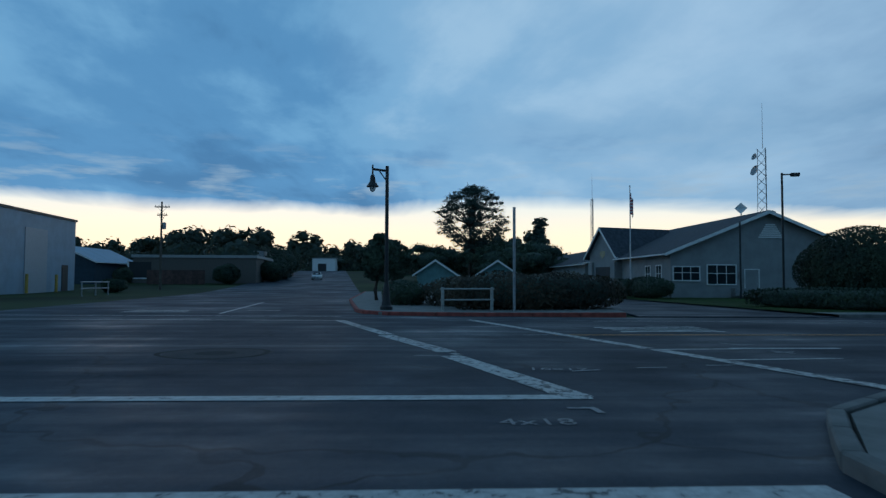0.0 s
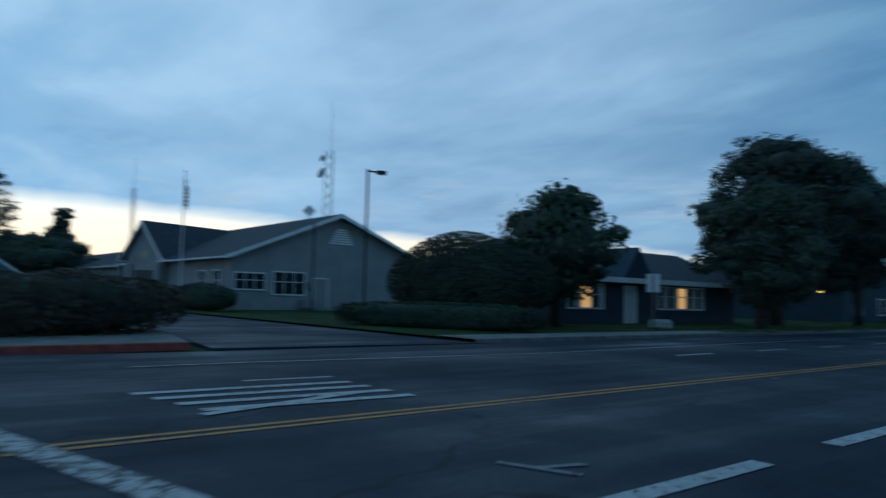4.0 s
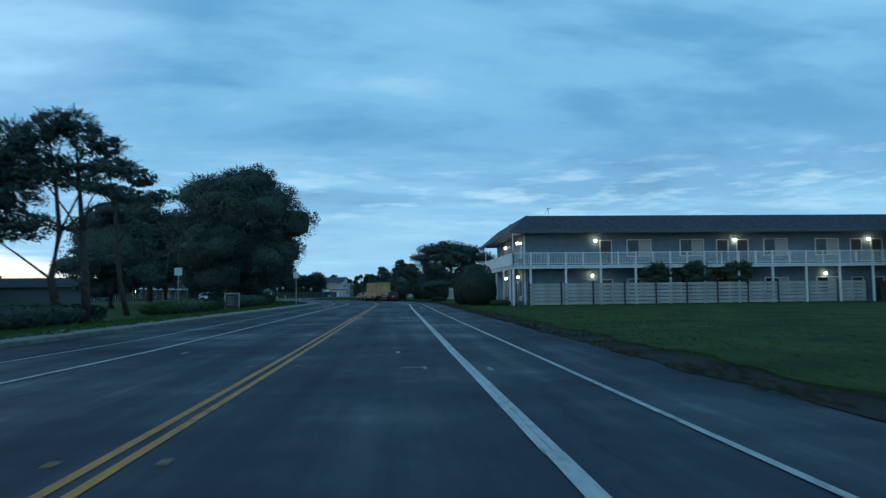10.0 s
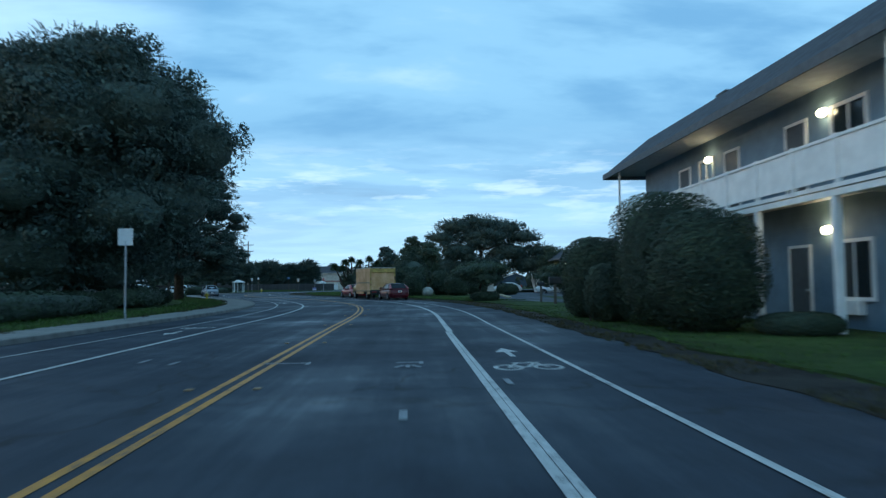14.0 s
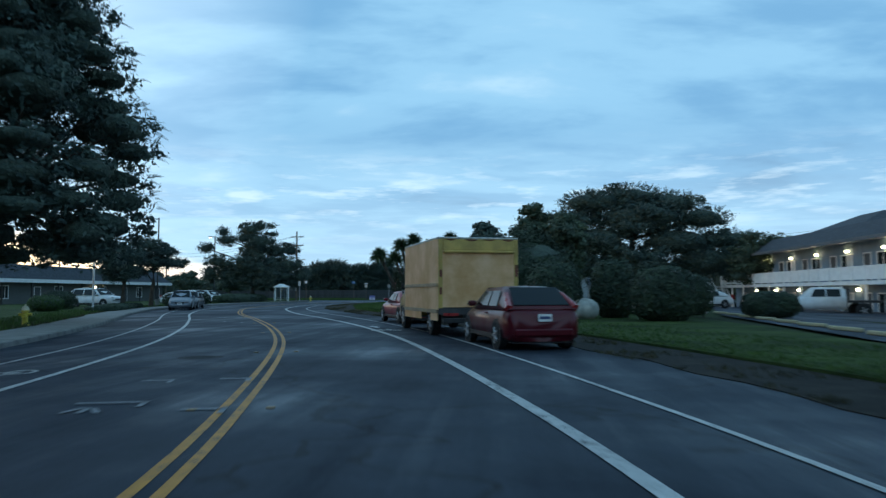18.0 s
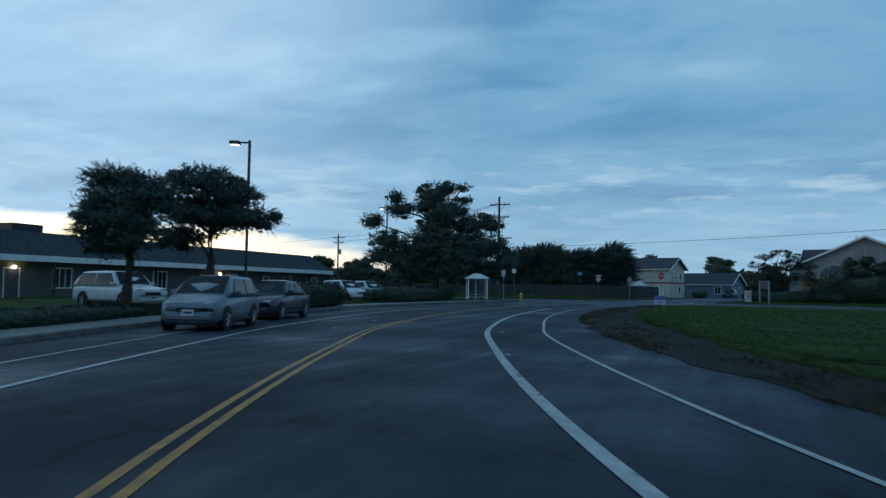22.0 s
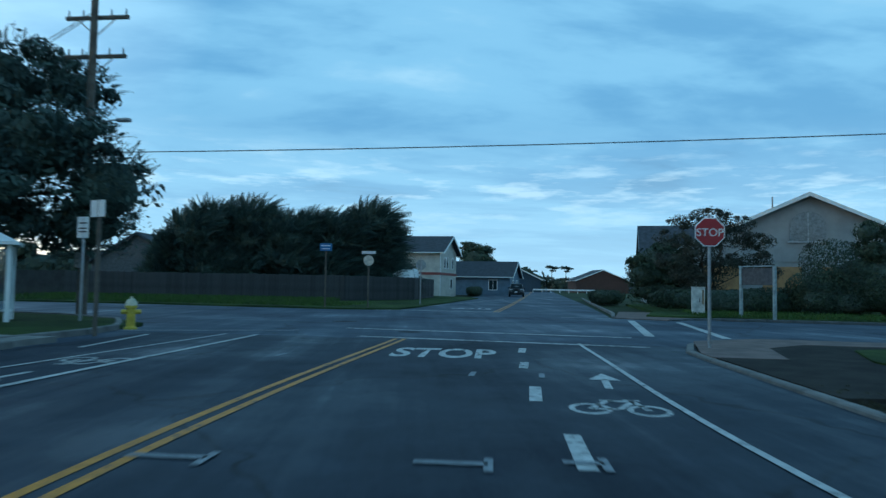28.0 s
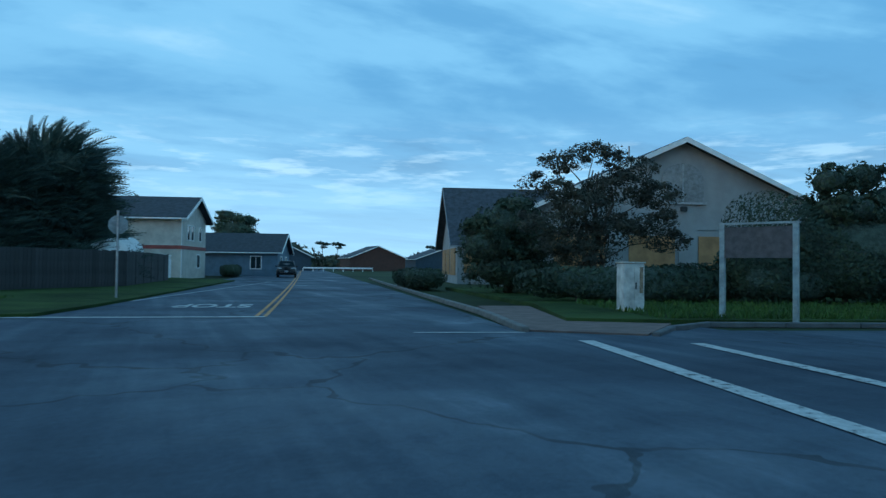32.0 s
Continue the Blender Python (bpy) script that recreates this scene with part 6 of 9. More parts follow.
def profiled(seed, outline, n, lobe, thick, inner=0.6, open_below=0.0):
    """Sprays set round a trunk so that the crown keeps an outline of (height, radius) pairs; below a height it stays open."""
    rng = random.Random(seed)
    hs, rs = [q[0] for q in outline], [q[1] for q in outline]
    out = []
    for i in range(n):
        z = hs[0] + (hs[-1] - hs[0]) * (i + .5) / n
        r = float(np.interp(z, hs, rs))
        a = 2.4 * i + rng.uniform(-.4, .4)
        sz = min(lobe * rng.uniform(.75, 1.15), r * .8 + .3)
        q = max(.2, r - sz * .95) * rng.uniform(.88, 1.0)
        out.append((q * math.cos(a), q * math.sin(a), z, sz, sz, thick * rng.uniform(.75, 1.25)))
    k = max(3, int((hs[-1] - hs[0]) / 1.8))
    for i in range(k):
        z = hs[0] + (hs[-1] - hs[0]) * (i + .5) / k
        r = float(np.interp(z, hs, rs)) * (inner if z > open_below else inner * .45)
        out.append((0, 0, z, max(.3, r), max(.3, r), 1.1))
    return out


tree(-97.5, 80.4, 17.2, profiled(71, [(7.0, 3.2), (9.5, 6.3), (12.5, 6.7), (15.2, 4.6), (16.8, 1.6)], 64, 1.6, .42, .3), .34, 24000, .17, LEAF_PINE, 71, flat=.7, label="broad flat-topped cypress with bare trunks", trunk_top=.8, core=.3, squash=.5, stems=3, spray=1100, spray_l=.9, lift=.3)
tree(-112, 94.2, 13, tiered(76, 2.8, .5, 4.5, 12.7, 22, 1.5, .5), .2, 6000, .3, LEAF_PINE, 76, flat=.6, label="narrow tiered conifer on the skyline", trunk_top=.97, core=.5)
for i, (x, y, r, h) in enumerate(((-86, 29, 3.0, 2.6), (-92, 42, 4.0, 3.0), (-104, 46.5, 5.0, 3.6), (-118, 45, 6.0, 4.6), (-134, 41, 8.0, 7.0), (-152, 40, 9.0, 6.5), (-60, 38.5, 3.0, 1.3))):
    hedge(x, y, 20, r, r * .9, h, 5000, .22, LEAF_HEDGE, 140 + i, "dark rounded bush along the side street", shape=2.3, ragged=.3, name="bush", category="bush", z=rise(x))
hedge(-16.4, 92.6, 20, 7.6, 4.2, 3.7, 46000, .085, LEAF_HEDGE, 9, "big rounded dark bush beside the parking lot", shape=2.4, ragged=.25, name="bush", category="bush")
hedge(-15, 89.6, 25, 9, 2.0, 1.1, 5000, .10, LEAF_HEDGE, 10, "low clipped hedge along the lot kerb", shape=4)
hedge(-37, 88.6, 0, 9, 2.0, 1.7, 5000, .12, LEAF_HEDGE, 11, "dark shrubs under the office windows", shape=2.6, ragged=.25, name="shrub", category="shrub")
hedge(-46, 89.6, 0, 6, 1.8, 1.6, 3000, .12, LEAF_HEDGE, 12, "dark shrubs under the office windows", shape=2.6, ragged=.25, name="shrub", category="shrub")
tree(-14.9, 96.4, 6.5, [(0, 0, 4.2, 2.6, 2.6, 1.8), (.2, 0, 5.5, 1.5, 1.5, 1.0), (-1.2, .6, 3.6, 2.2, 2.2, 1.5), (1.3, -.5, 3.6, 2.2, 2.2, 1.5), (0, 0, 2.2, 2.0, 2.0, 1.1)], .25, 12000, .2, LEAF, 14, label="dense dark round-headed tree beside the blue house")
tree(-10.6, 106.5, 7.0, canopy(15, 3.6, 1.6, 6.4, 14), .3, 20000, .17, LEAF, 15, gaps=.08, label="broad dark tree at the footpath")
tree(-13.9, 115, 11.8, canopy(16, 5.0, 2.2, 11.2, 20), .35, 26000, .17, LEAF_PINE, 16, gaps=.1, label="tall dark evergreen at the footpath")
tree(-12.6, 123.5, 10.8, canopy(17, 4.6, 2.8, 10.2, 16), .32, 22000, .19, LEAF_PINE, 17, gaps=.12, label="dark evergreen with a thin lower crown")
hedge(-12.4, 133.5, 0, 2.4, 8, 1.1, 5000, .1, LEAF_HEDGE, 18, "low clipped hedge beside the footpath", shape=3)
hedge(-12.6, 150, 0, 2.6, 14, .95, 7000, .1, LEAF_HEDGE, 19, "low clipped hedge beside the footpath", shape=3.5)
hedge(-12.4, 172, 0, 2.6, 16, 1.0, 8000, .1, LEAF_GREEN, 20, "low green hedge beside the footpath", shape=3.2)
hedge(-12.6, 194, 0, 3.0, 18, 1.2, 9000, .1, LEAF_HEDGE, 21, "low green hedge beside the footpath", shape=3.2)
hedge(-15.2, 214, 10, 3.4, 14, 1.3, 7000, .11, LEAF_HEDGE, 22, "dark verge shrubs under the trees", shape=2.8, ragged=.25)
# pine and great round tree
tree(-12.3, 153.8, 9.7, [(-3.4, 0, 7.2, 1.8, 1.7, 1.1), (-2.2, 0, 8.3, 1.5, 1.4, .8), (-4.2, .3, 5.7, 1.4, 1.3, .9), (-2.9, -.3, 5.6, 1.6, 1.5, 1.0), (-1.6, .2, 6.9, 1.5, 1.4, .9), (-3.6, 0, 4.1, 1.2, 1.1, .6), (-2.0, .2, 4.4, 1.2, 1.1, .6), (-.3, 0, 9.0, 1.4, 1.3, .65), (1.0, .2, 8.1, 1.2, 1.1, .5), (2.0, 0, 7.0, .9, .8, .35), (1.2, -.2, 6.1, .8, .8, .3), (2.3, .2, 5.7, .7, .7, .28), (.2, .3, 7.2, 1.0, .9, .4)], .17, 26000, .11, LEAF_PINE, 23, gaps=.22, label="pine dense on one side, open on the other, with bare stems", lean=(-.5, 0), core=.42, squash=.55, stems=2, trunk_top=.85, ragged=.4, long=2.2, spray=1500, spray_l=.55, lift=.3)
tree(-13.7, 164.4, 9.6, [(-1.4, 0, 8.9, 1.3, 1.2, .6), (.4, .2, 8.4, 1.3, 1.2, .5), (-2.8, 0, 8.0, 1.2, 1.1, .5), (1.8, 0, 7.2, 1.0, .9, .35), (-.6, 0, 7.4, 1.2, 1.1, .4)], .14, 6000, .13, LEAF_PINE, 123, gaps=.3, label="slender pine with a small open crown", lean=(-1.2, 0), core=0, squash=.5, trunk_top=.9, ragged=.45, long=2.2)
DOME = [(bx0 * q, by0 * q, bz, br * (.55 + .45 * q), bs * (.55 + .45 * q), bh) for bx0, by0, bz, br, bs, bh in canopy(24, 9.2, 2.4, 15.6, 44, .7) for q in (1 - .12 * max(0, (bz - 8.5) / 6.9) ** 1.6,)]
tree(-18.3, 211.5, 17, DOME, .6, 130000, .19, LEAF_PINE, 24, ragged=.08, label="huge dense round-headed cypress", shell=.5, core=.7, clumps=15, spray=8000, spray_l=.9, lift=.25)
tree(-24.8, 190, 10.0, canopy(25, 5.4, 1.8, 9.6, 18), .35, 24000, .18, LEAF_PINE, 25, gaps=.1, label="dark evergreen behind the great cypress")
tree(-29.5, 214, 14.6, canopy(125, 5.6, 3.4, 14.0, 20), .35, 24000, .2, LEAF_PINE, 125, gaps=.15, label="dark evergreen behind the great cypress", core=.5)
tree(-30, 222, 13, canopy(26, 7, 3, 12.4, 14), .4, 10000, .34, LEAF_PINE, 26, gaps=.1, label="dark evergreen behind the footpath")
tree(-20.2, 237.6, 21.5, profiled(27, [(2.8, 5.6), (5.0, 7.0), (8.0, 6.9), (11.0, 5.7), (13.7, 4.8), (18.8, 3.2), (21.2, 1.0)], 120, 1.9, .8, .7, 8.5), .42, 80000, .15, LEAF_PINE, 27, gaps=.12, flat=.6, label="tall layered cypress, dense above and open below", trunk_top=.9, core=.55, squash=.6, ragged=.3, long=2.0, clumps=8, spray=6000, spray_l=.62, lift=.0)
# beside the civic building
hedge(-28.2, 261.5, 20, 2.2, 15, .52, 8000, .09, LEAF_HEDGE, 28, "low clipped hedge before the civic lot", shape=4)
hedge(-30.4, 256.5, 20, 2.2, 3.2, 1.2, 3000, .09, LEAF_GREEN, 29, "round green shrub by the flagpole", shape=2.4, name="shrub", category="shrub")
hedge(-33.5, 262.5, 0, 2.6, 2.6, 1.6, 3500, .10, LEAF_HEDGE, 30, "round dark shrub before the white car", shape=2.2, name="shrub", category="shrub")
hedge(-30.6, 278.5, 8, 2.6, 10, 1.35, 8000, .1, LEAF_HEDGE, 33, "dark clipped hedge along the civic lot", shape=4)
hedge(-33.0, 299.2, 0, 2.6, 15, 1.22, 11000, .1, LEAF_HEDGE, 34, "long dark clipped hedge beside the footpath", shape=4)
tree(-31.4, 267.9, 5.8, canopy(35, 2.15, 2.5, 5.3, 12, .5), .2, 14000, .10, LEAF_PINE, 35, gaps=.1, ragged=.5, long=2.4, core=.55, spray=1300, spray_l=.5, lift=.25, label="dense dark pine at the lot edge")
tree(-30.9, 271.8, 6.4, [(-.3, 0, 5.6, 1.4, 1.4, .6), (.8, .3, 5.0, 1.4, 1.3, .55), (-1.5, .2, 4.5, 1.4, 1.3, .55), (1.9, .4, 4.0, 1.2, 1.2, .45), (.2, .3, 4.0, 1.7, 1.5, .6), (-1.7, .2, 3.2, 1.2, 1.2, .45)], .2, 14000, .11, LEAF_PINE, 36, ragged=.5, long=2.4, label="wind-shaped pine with flat tiers", core=.5, squash=.6, spray=1300, spray_l=.5, lift=.25)
T3_UPPER = [(-7.2, -1.5, 8.6, 1.4, 1.2, .9), (-4.7, -.9, 11.2, 1.1, 1.0, .9), (-3.8, -1.7, 9.8, 1.8, 1.5, .9), (-.5, -.6, 11.4, 2.0, 1.8, 1.3), (1.0, -.1, 12.1, 1.2, 1.1, .8), (2.8, -.5, 12.1, .8, .7, .45), (3.0, -.1, 10.8, .8, .7, .45), (-1.6, -.1, 10.3, 1.5, 1.3, 1.0), (1.0, -.9, 9.6, 2.5, 2.1, 1.5), (0, -.4, 8.1, 2.4, 2.0, 1.3)]
T3_UPPER = [(bx0 + .25, by0, bz - .35, *rest) for bx0, by0, bz, *rest in T3_UPPER]
T3_LOWER = [(3.0, 2.0, 8.0, 2.5, 2.2, 1.5), (4.9, 4.4, 8.2, 1.3, 1.2, 1.1), (5.4, .6, 5.5, 2.5, 2.2, 1.5), (7.5, 1.0, 4.2, 1.4, 1.4, 1.4), (6.5, 1.6, 3.1, 1.8, 1.5, 1.2), (-5.1, -1.7, 6.2, 2.0, 1.7, 1.1), (-6.3, -1.2, 4.5, 1.5, 1.3, 1.1), (-3.6, 0, 4.3, 3.0, 2.6, 1.6), (-.4, -.9, 5.8, 3.2, 2.8, 1.8), (2.6, .2, 4.6, 3.4, 3.0, 2.1), (-1.6, .3, 3.2, 3.0, 2.6, 1.1), (2.2, .3, 3.2, 3.2, 2.8, 1.4)]
tree(-38.3, 317.6, 12.9, T3_UPPER + T3_LOWER, .42, 62000, .15, LEAF_PINE, 37, label="big wind-bent pine with an open upper crown", trunk_top=.8, core=.62, squash=.65, ragged=.4, long=2.0, spray=2600, spray_l=.7, lift=.5)
for i, (x, y, h) in enumerate(((-62, 345, 6), (-72, 350, 6.5), (-82, 330, 7), (-95, 340, 8), (-50, 338, 4.5))):
    tree(x, y, h, canopy(80 + i, 3.2, 1.8, h * .92, 8), .2, 4000, .26, LEAF, 80 + i, label="small dark tree behind the civic lot")
# right side by the motel
for i, (x, y, z1, r, sh) in enumerate(((9.75, 186.6, 3.85, 1.42, 3.4), (9.75, 184.1, 3.05, 1.4, 2.6), (9.1, 191.8, 2.9, 1.15, 3.0), (8.8, 189.0, 1.9, .8, 2.6), (11.3, 182.6, .55, .9, 2.4))):
    hedge(x, y, 0, r * 2, r * 2, z1, 26000, .055, LEAF_HEDGE, 40 + i, "clipped dark topiary shrub at the motel corner", shape=sh, ragged=.06, name="topiary", category="shrub")
for i, x in enumerate((24.7, 28.2, 31.8)):
    tree(x, 180.9, 3.9, [(0, 0, 3.2, 1.5, 1.1, .6), (.8, 0, 2.8, 1.1, .9, .5), (-.8, 0, 2.9, 1.0, .9, .5), (.1, 0, 2.2, 1.3, 1.0, .5)], .08, 5000, .12, LEAF, 44 + i, label="small umbrella-shaped shrub behind the fence", shell=.8)
tree(49.5, 177, 10.0, canopy(47, 4.6, 1.6, 9.6, 14), .3, 10000, .24, LEAF, 47, label="dark tree at the far end of the motel")
tree(59.5, 182, 9.0, canopy(48, 4.4, 1.6, 8.6, 12), .3, 8000, .24, LEAF, 48, label="dark tree at the far end of the motel")
tree(7.7, 217.3, 2.9, [(0, 0, 2.35, 1.8, 1.7, .6), (1.0, .5, 2.2, 1.3, 1.3, .55), (-1.1, -.4, 2.1, 1.2, 1.2, .5), (.2, 0, 1.7, 1.6, 1.5, .5)], .14, 9000, .11, LEAF, 49, label="low spreading shrub tree beside the drive", clumps=12)
hedge(7.9, 217.2, 10, 2.2, 1.5, .75, 4000, .09, LEAF_HEDGE, 50, "low dark bush under the spreading shrub", shape=2.4, name="bush", category="bush")
tree(13.9, 216.6, 2.6, [(0, 0, 2.1, 1.8, 1.7, .7), (1.2, 0, 1.8, 1.3, 1.3, .7), (-1.2, 0, 1.7, 1.3, 1.3, .65), (.2, 0, 1.2, 1.8, 1.6, .65)], .16, 10000, .11, LEAF, 51, label="low spreading shrub tree beside the drive", clumps=12)
hedge(14.5, 204.5, 0, 5.5, 2.6, 2.0, 7000, .11, LEAF_HEDGE, 52, "clipped dark hedge at the motel drive", shape=3)
for i, (x, y, r, h) in enumerate(((3.1, 244, 1.35, 2.6), (6.0, 245, 1.0, 2.9), (7.6, 241.6, 1.35, 2.35), (10.4, 249, 1.3, 2.2), (13.6, 246.0, 1.2, 1.3))):
    hedge(x, y, 0, r * 2, r * 2, h, 6000, .11, LEAF_HEDGE, 53 + i, "clipped dark green shrub by the lawn", shape=3.2, ragged=.1, name="shrub", category="shrub")
tree(15.5, 293, 13.8, [(-4.5, 0, 11.6, 4.0, 3.6, 1.5), (0, 1, 12.2, 4.4, 4.0, 1.5), (4.6, 0, 11.4, 3.8, 3.6, 1.4), (8.0, 0, 9.6, 3.4, 3.2, 1.3), (-7, 0, 9.6, 3.2, 3.2, 1.4), (1, 0, 9.8, 6, 5, 1.9), (11, 1, 7.2, 3.4, 3.2, 1.3), (-4, 0, 7.2, 4.6, 4, 2.0), (5, 0, 7.0, 5.0, 4, 1.9), (8.5, 1, 4.8, 4.6, 4, 2.0), (-6.5, 0, 4.4, 4.4, 4, 2.2), (0, 0, 4.2, 6, 4, 2.6), (13, 0, 4.2, 3.6, 3, 2.0)], .5, 40000, .24, LEAF_PINE, 90, label="spreading dark pine behind the motel lawn", squash=.6, spray=2200, spray_l=1.0, lift=.4)
for i, (x, y, h, r) in enumerate(((-.3, 262, 6.8, 1.8), (3.0, 264, 8.4, 2.0), (5.0, 262, 7.4, 2.4), (4.8, 268, 5.0, 2.6), (28, 288, 8, 4))):
    tree(x, y, h, canopy(91 + i, r, h * .25, h * .93, 9), .22, 8000, .22, LEAF_PINE if i < 1 else LEAF, 91 + i, core=.5 if i < 3 else .66, label="dark garden tree behind the parked truck")


def sword_palm(x, y, h, n, seed, lean=(0, 0), label="tall cabbage tree with a spiky head of sword leaves"):
    """Bare stems ending in heads of long stiff leaves."""
    t = thing("cabbage_tree", x, y, 0, 0, label, "tree", "cabbage trees by the bend")
    rng = np.random.default_rng(seed)
    top = Vector((lean[0], lean[1], h))
    part("trunk", tube([(0, 0, -.1), (lean[0] * .2, lean[1] * .2, h * .35), (lean[0] * .6, lean[1] * .6, h * .7), top], [.15, .11, .085, .08], 8), BARK, t, smooth=True)
    a = rng.uniform(0, 6.283, n)
    el = rng.uniform(-.7, 1.45, n)
    d = np.stack([np.cos(a) * np.cos(el), np.sin(a) * np.cos(el), np.sin(el)], 1)
    side = np.cross(d, rng.normal(size=(n, 3)))
    side /= np.linalg.norm(side, axis=1)[:, None]
    L = rng.uniform(.44, .70, n)[:, None]
    c = np.array(top)[None]
    mid = c + d * L * .55
    tip = c + d * L - np.array([0, 0, 1]) * (L * .18)
    w = .02
    q = np.concatenate([np.stack([c - side * w * .6, c + side * w * .6, mid + side * w, mid - side * w], 1), np.stack([mid - side * w, mid + side * w, tip + side * .004, tip - side * .004], 1)])
    ob = new("leaf_head", quads_mesh("leaf_head", q, LEAF_PALM))
    ob.parent = t
    return t


for i, (x, y, h, lx, ly) in enumerate(((-4.9, 250.6, 3.6, -1.3, -.4), (-4.4, 250.8, 3.4, -.95, -.3), (-4.4, 251.3, 4.2, -.6, -.6), (-4.0, 250.4, 4.5, -.3, .3), (-3.2, 251.6, 4.2, -.2, 0), (-2.4, 250.8, 4.6, .2, .2), (-3.4, 252.6, 3.4, -.3, .3), (-1.6, 252.2, 4.0, .3, 0))):
    sword_palm(x, y, h * .94, 420, 200 + i, (lx, ly))
hedge(-1.9, 251.6, 10, 7.8, 5.4, 3.3, 20000, .13, LEAF_HEDGE, 61, "dark thicket at the foot of the cabbage trees", shape=2.2, ragged=.5, name="thicket", category="bush")
hedge(2.4, 254.4, 15, 5.5, 6, 5.0, 12000, .14, LEAF_HEDGE, 62, "dark thicket behind the parked red car", shape=2.2, ragged=.45, name="thicket", category="bush")
# beyond the far crossing
for i, (x, y, h, r) in enumerate(((-39.9, 353.5, 5.8, 2.1), (-37.2, 353, 8.2, 2.6), (-33.9, 354, 8.5, 2.9), (-30.4, 353, 7.5, 2.7), (-27.2, 354, 7.4, 2.6), (-25.0, 355, 8.5, 2.6), (-23.6, 356.5, 7.7, 2.0))):
    rr = random.Random(i)
    bl = [(rr.uniform(-1, 1) * r * .35, rr.uniform(-1, 1) * r * .4, h * f, r * (1.25 - f * .65), r * (1.1 - f * .5), h * .14) for f in (.12, .27, .4, .52, .63, .74)]
    tree(x, y, h, bl, .2, 15000, .12, LEAF_PINE, 110 + i, label="feathery dark cypress behind the board fence", ragged=.3, long=2.4, core=.8, clumps=9, spray=2000, spray_l=1.7, lift=.7, sweep=(.3, 0))
tree(-8.5, 425, 9.5, canopy(120, 4.6, 2, 9, 10), .3, 7000, .28, LEAF, 120, label="dark tree beyond the blue bungalow")
tree(-22, 396, 8.6, [(rr2 * .8, 0, 7.6 - abs(rr2) * .9, 1.4, 1.4, 1.0) for rr2 in (-2, -1, 0, 1, 2)] + [(0, 0, 4.5, 3, 3, 2)], .25, 7000, .26, LEAF_PINE, 121, label="spiky dark tree behind the cream house", ragged=.4)
tree(-3.2, 336.2, 6.3, [(-1.6, 0, 5.3, 1.1, 1.0, .4), (0, .3, 5.8, 1.3, 1.1, .4), (1.5, 0, 5.2, 1.2, 1.1, .45), (2.6, 0, 4.2, 1.3, 1.2, .5), (-2.5, 0, 4.3, 1.1, 1.0, .45), (.8, 0, 4.4, 1.5, 1.3, .6), (-.8, 0, 3.6, 1.5, 1.4, .6), (2.3, .2, 3.1, 1.4, 1.3, .6), (3.2, 0, 2.4, 1.1, 1.0, .5), (-2.2, .2, 2.9, 1.2, 1.1, .6), (.6, .2, 2.6, 1.5, 1.3, .6), (-1.4, .3, 2.2, 1.3, 1.2, .6), (-.4, .2, 1.7, 1.4, 1.2, .6)], .1, 33000, .075, LEAF_TWIG, 122, gaps=.32, label="sparse many-stemmed garden tree with a domed crown", stems=6, trunk_top=.8, core=0, clumps=12, long=2.0)
tree(-4.2, 341.9, 4.4, [(0, 0, 3.2, 1.7, 1.5, 1.1), (-1.0, 0, 2.2, 1.5, 1.4, 1.1), (1.2, 0, 2.5, 1.5, 1.4, 1.2), (0, 0, 1.1, 2.2, 1.8, 1.0), (-1.5, .3, 3.0, .8, .8, .6), (.5, 0, 4.1, .9, .9, .6)], .15, 15000, .11, LEAF_HEDGE, 123, label="dark evergreen against the grey house", long=2.2)
hedge(-2.9, 333.9, -15, 9.4, 1.8, 1.5, 9000, .1, LEAF_HEDGE, 124, "rough dark shrubs behind the notice board", shape=2.6, ragged=.3, name="shrub", category="shrub")
hedge(4.9, 331.3, -15, 8.4, 4.0, 3.7, 32000, .085, LEAF_HEDGE, 125, "large dark bush on the lawn corner", shape=3.0, ragged=.6, name="bush", category="bush")
hedge(1.5, 331.9, -15, 4.4, 2.6, 2.2, 9000, .1, LEAF_HEDGE, 127, "lower dark shrub at the foot of the large bush", shape=3.0, ragged=.5, name="shrub", category="shrub")
tree(3.6, 331.0, 5.0, [(-.8, 0, 4.4, .8, .8, .6), (.8, 0, 4.6, .9, .9, .6), (2.0, 0, 3.8, 1.2, 1.2, .8), (0, 0, 3.4, 1.4, 1.4, .8)], .1, 5000, .13, LEAF_HEDGE, 126, gaps=.2, label="loose dark shrub on the lawn corner", shell=.9)
hedge(-5.6, 350.0, 0, 2.2, 5, 1.2, 3500, .1, LEAF_HEDGE, 127, "low dark shrub along the annexe", shape=2.6, ragged=.25, name="shrub", category="shrub")
hedge(-12.5, 386, -10, 1.8, 9, 1.2, 4000, .1, LEAF_HEDGE, 128, "low clipped front garden hedge", shape=3)
for i, (x, y) in enumerate(((22, 505), (27, 508), (60, 520))):
    tree(x, y, 8.0, [(-.6, 0, 7.3, 1.5, 1.4, .45), (1.0, 0, 7.0, 1.4, 1.3, .4), (.3, 0, 6.2, 1.0, 1.0, .35)], .2, 1500, .2, LEAF_PINE, 130 + i, label="thin far tree against the sky", shell=.9)

# wooded skyline: hills to the west and woods all round
WOOD = leaf_mat("far_woods", (0.062, 0.074, 0.052))


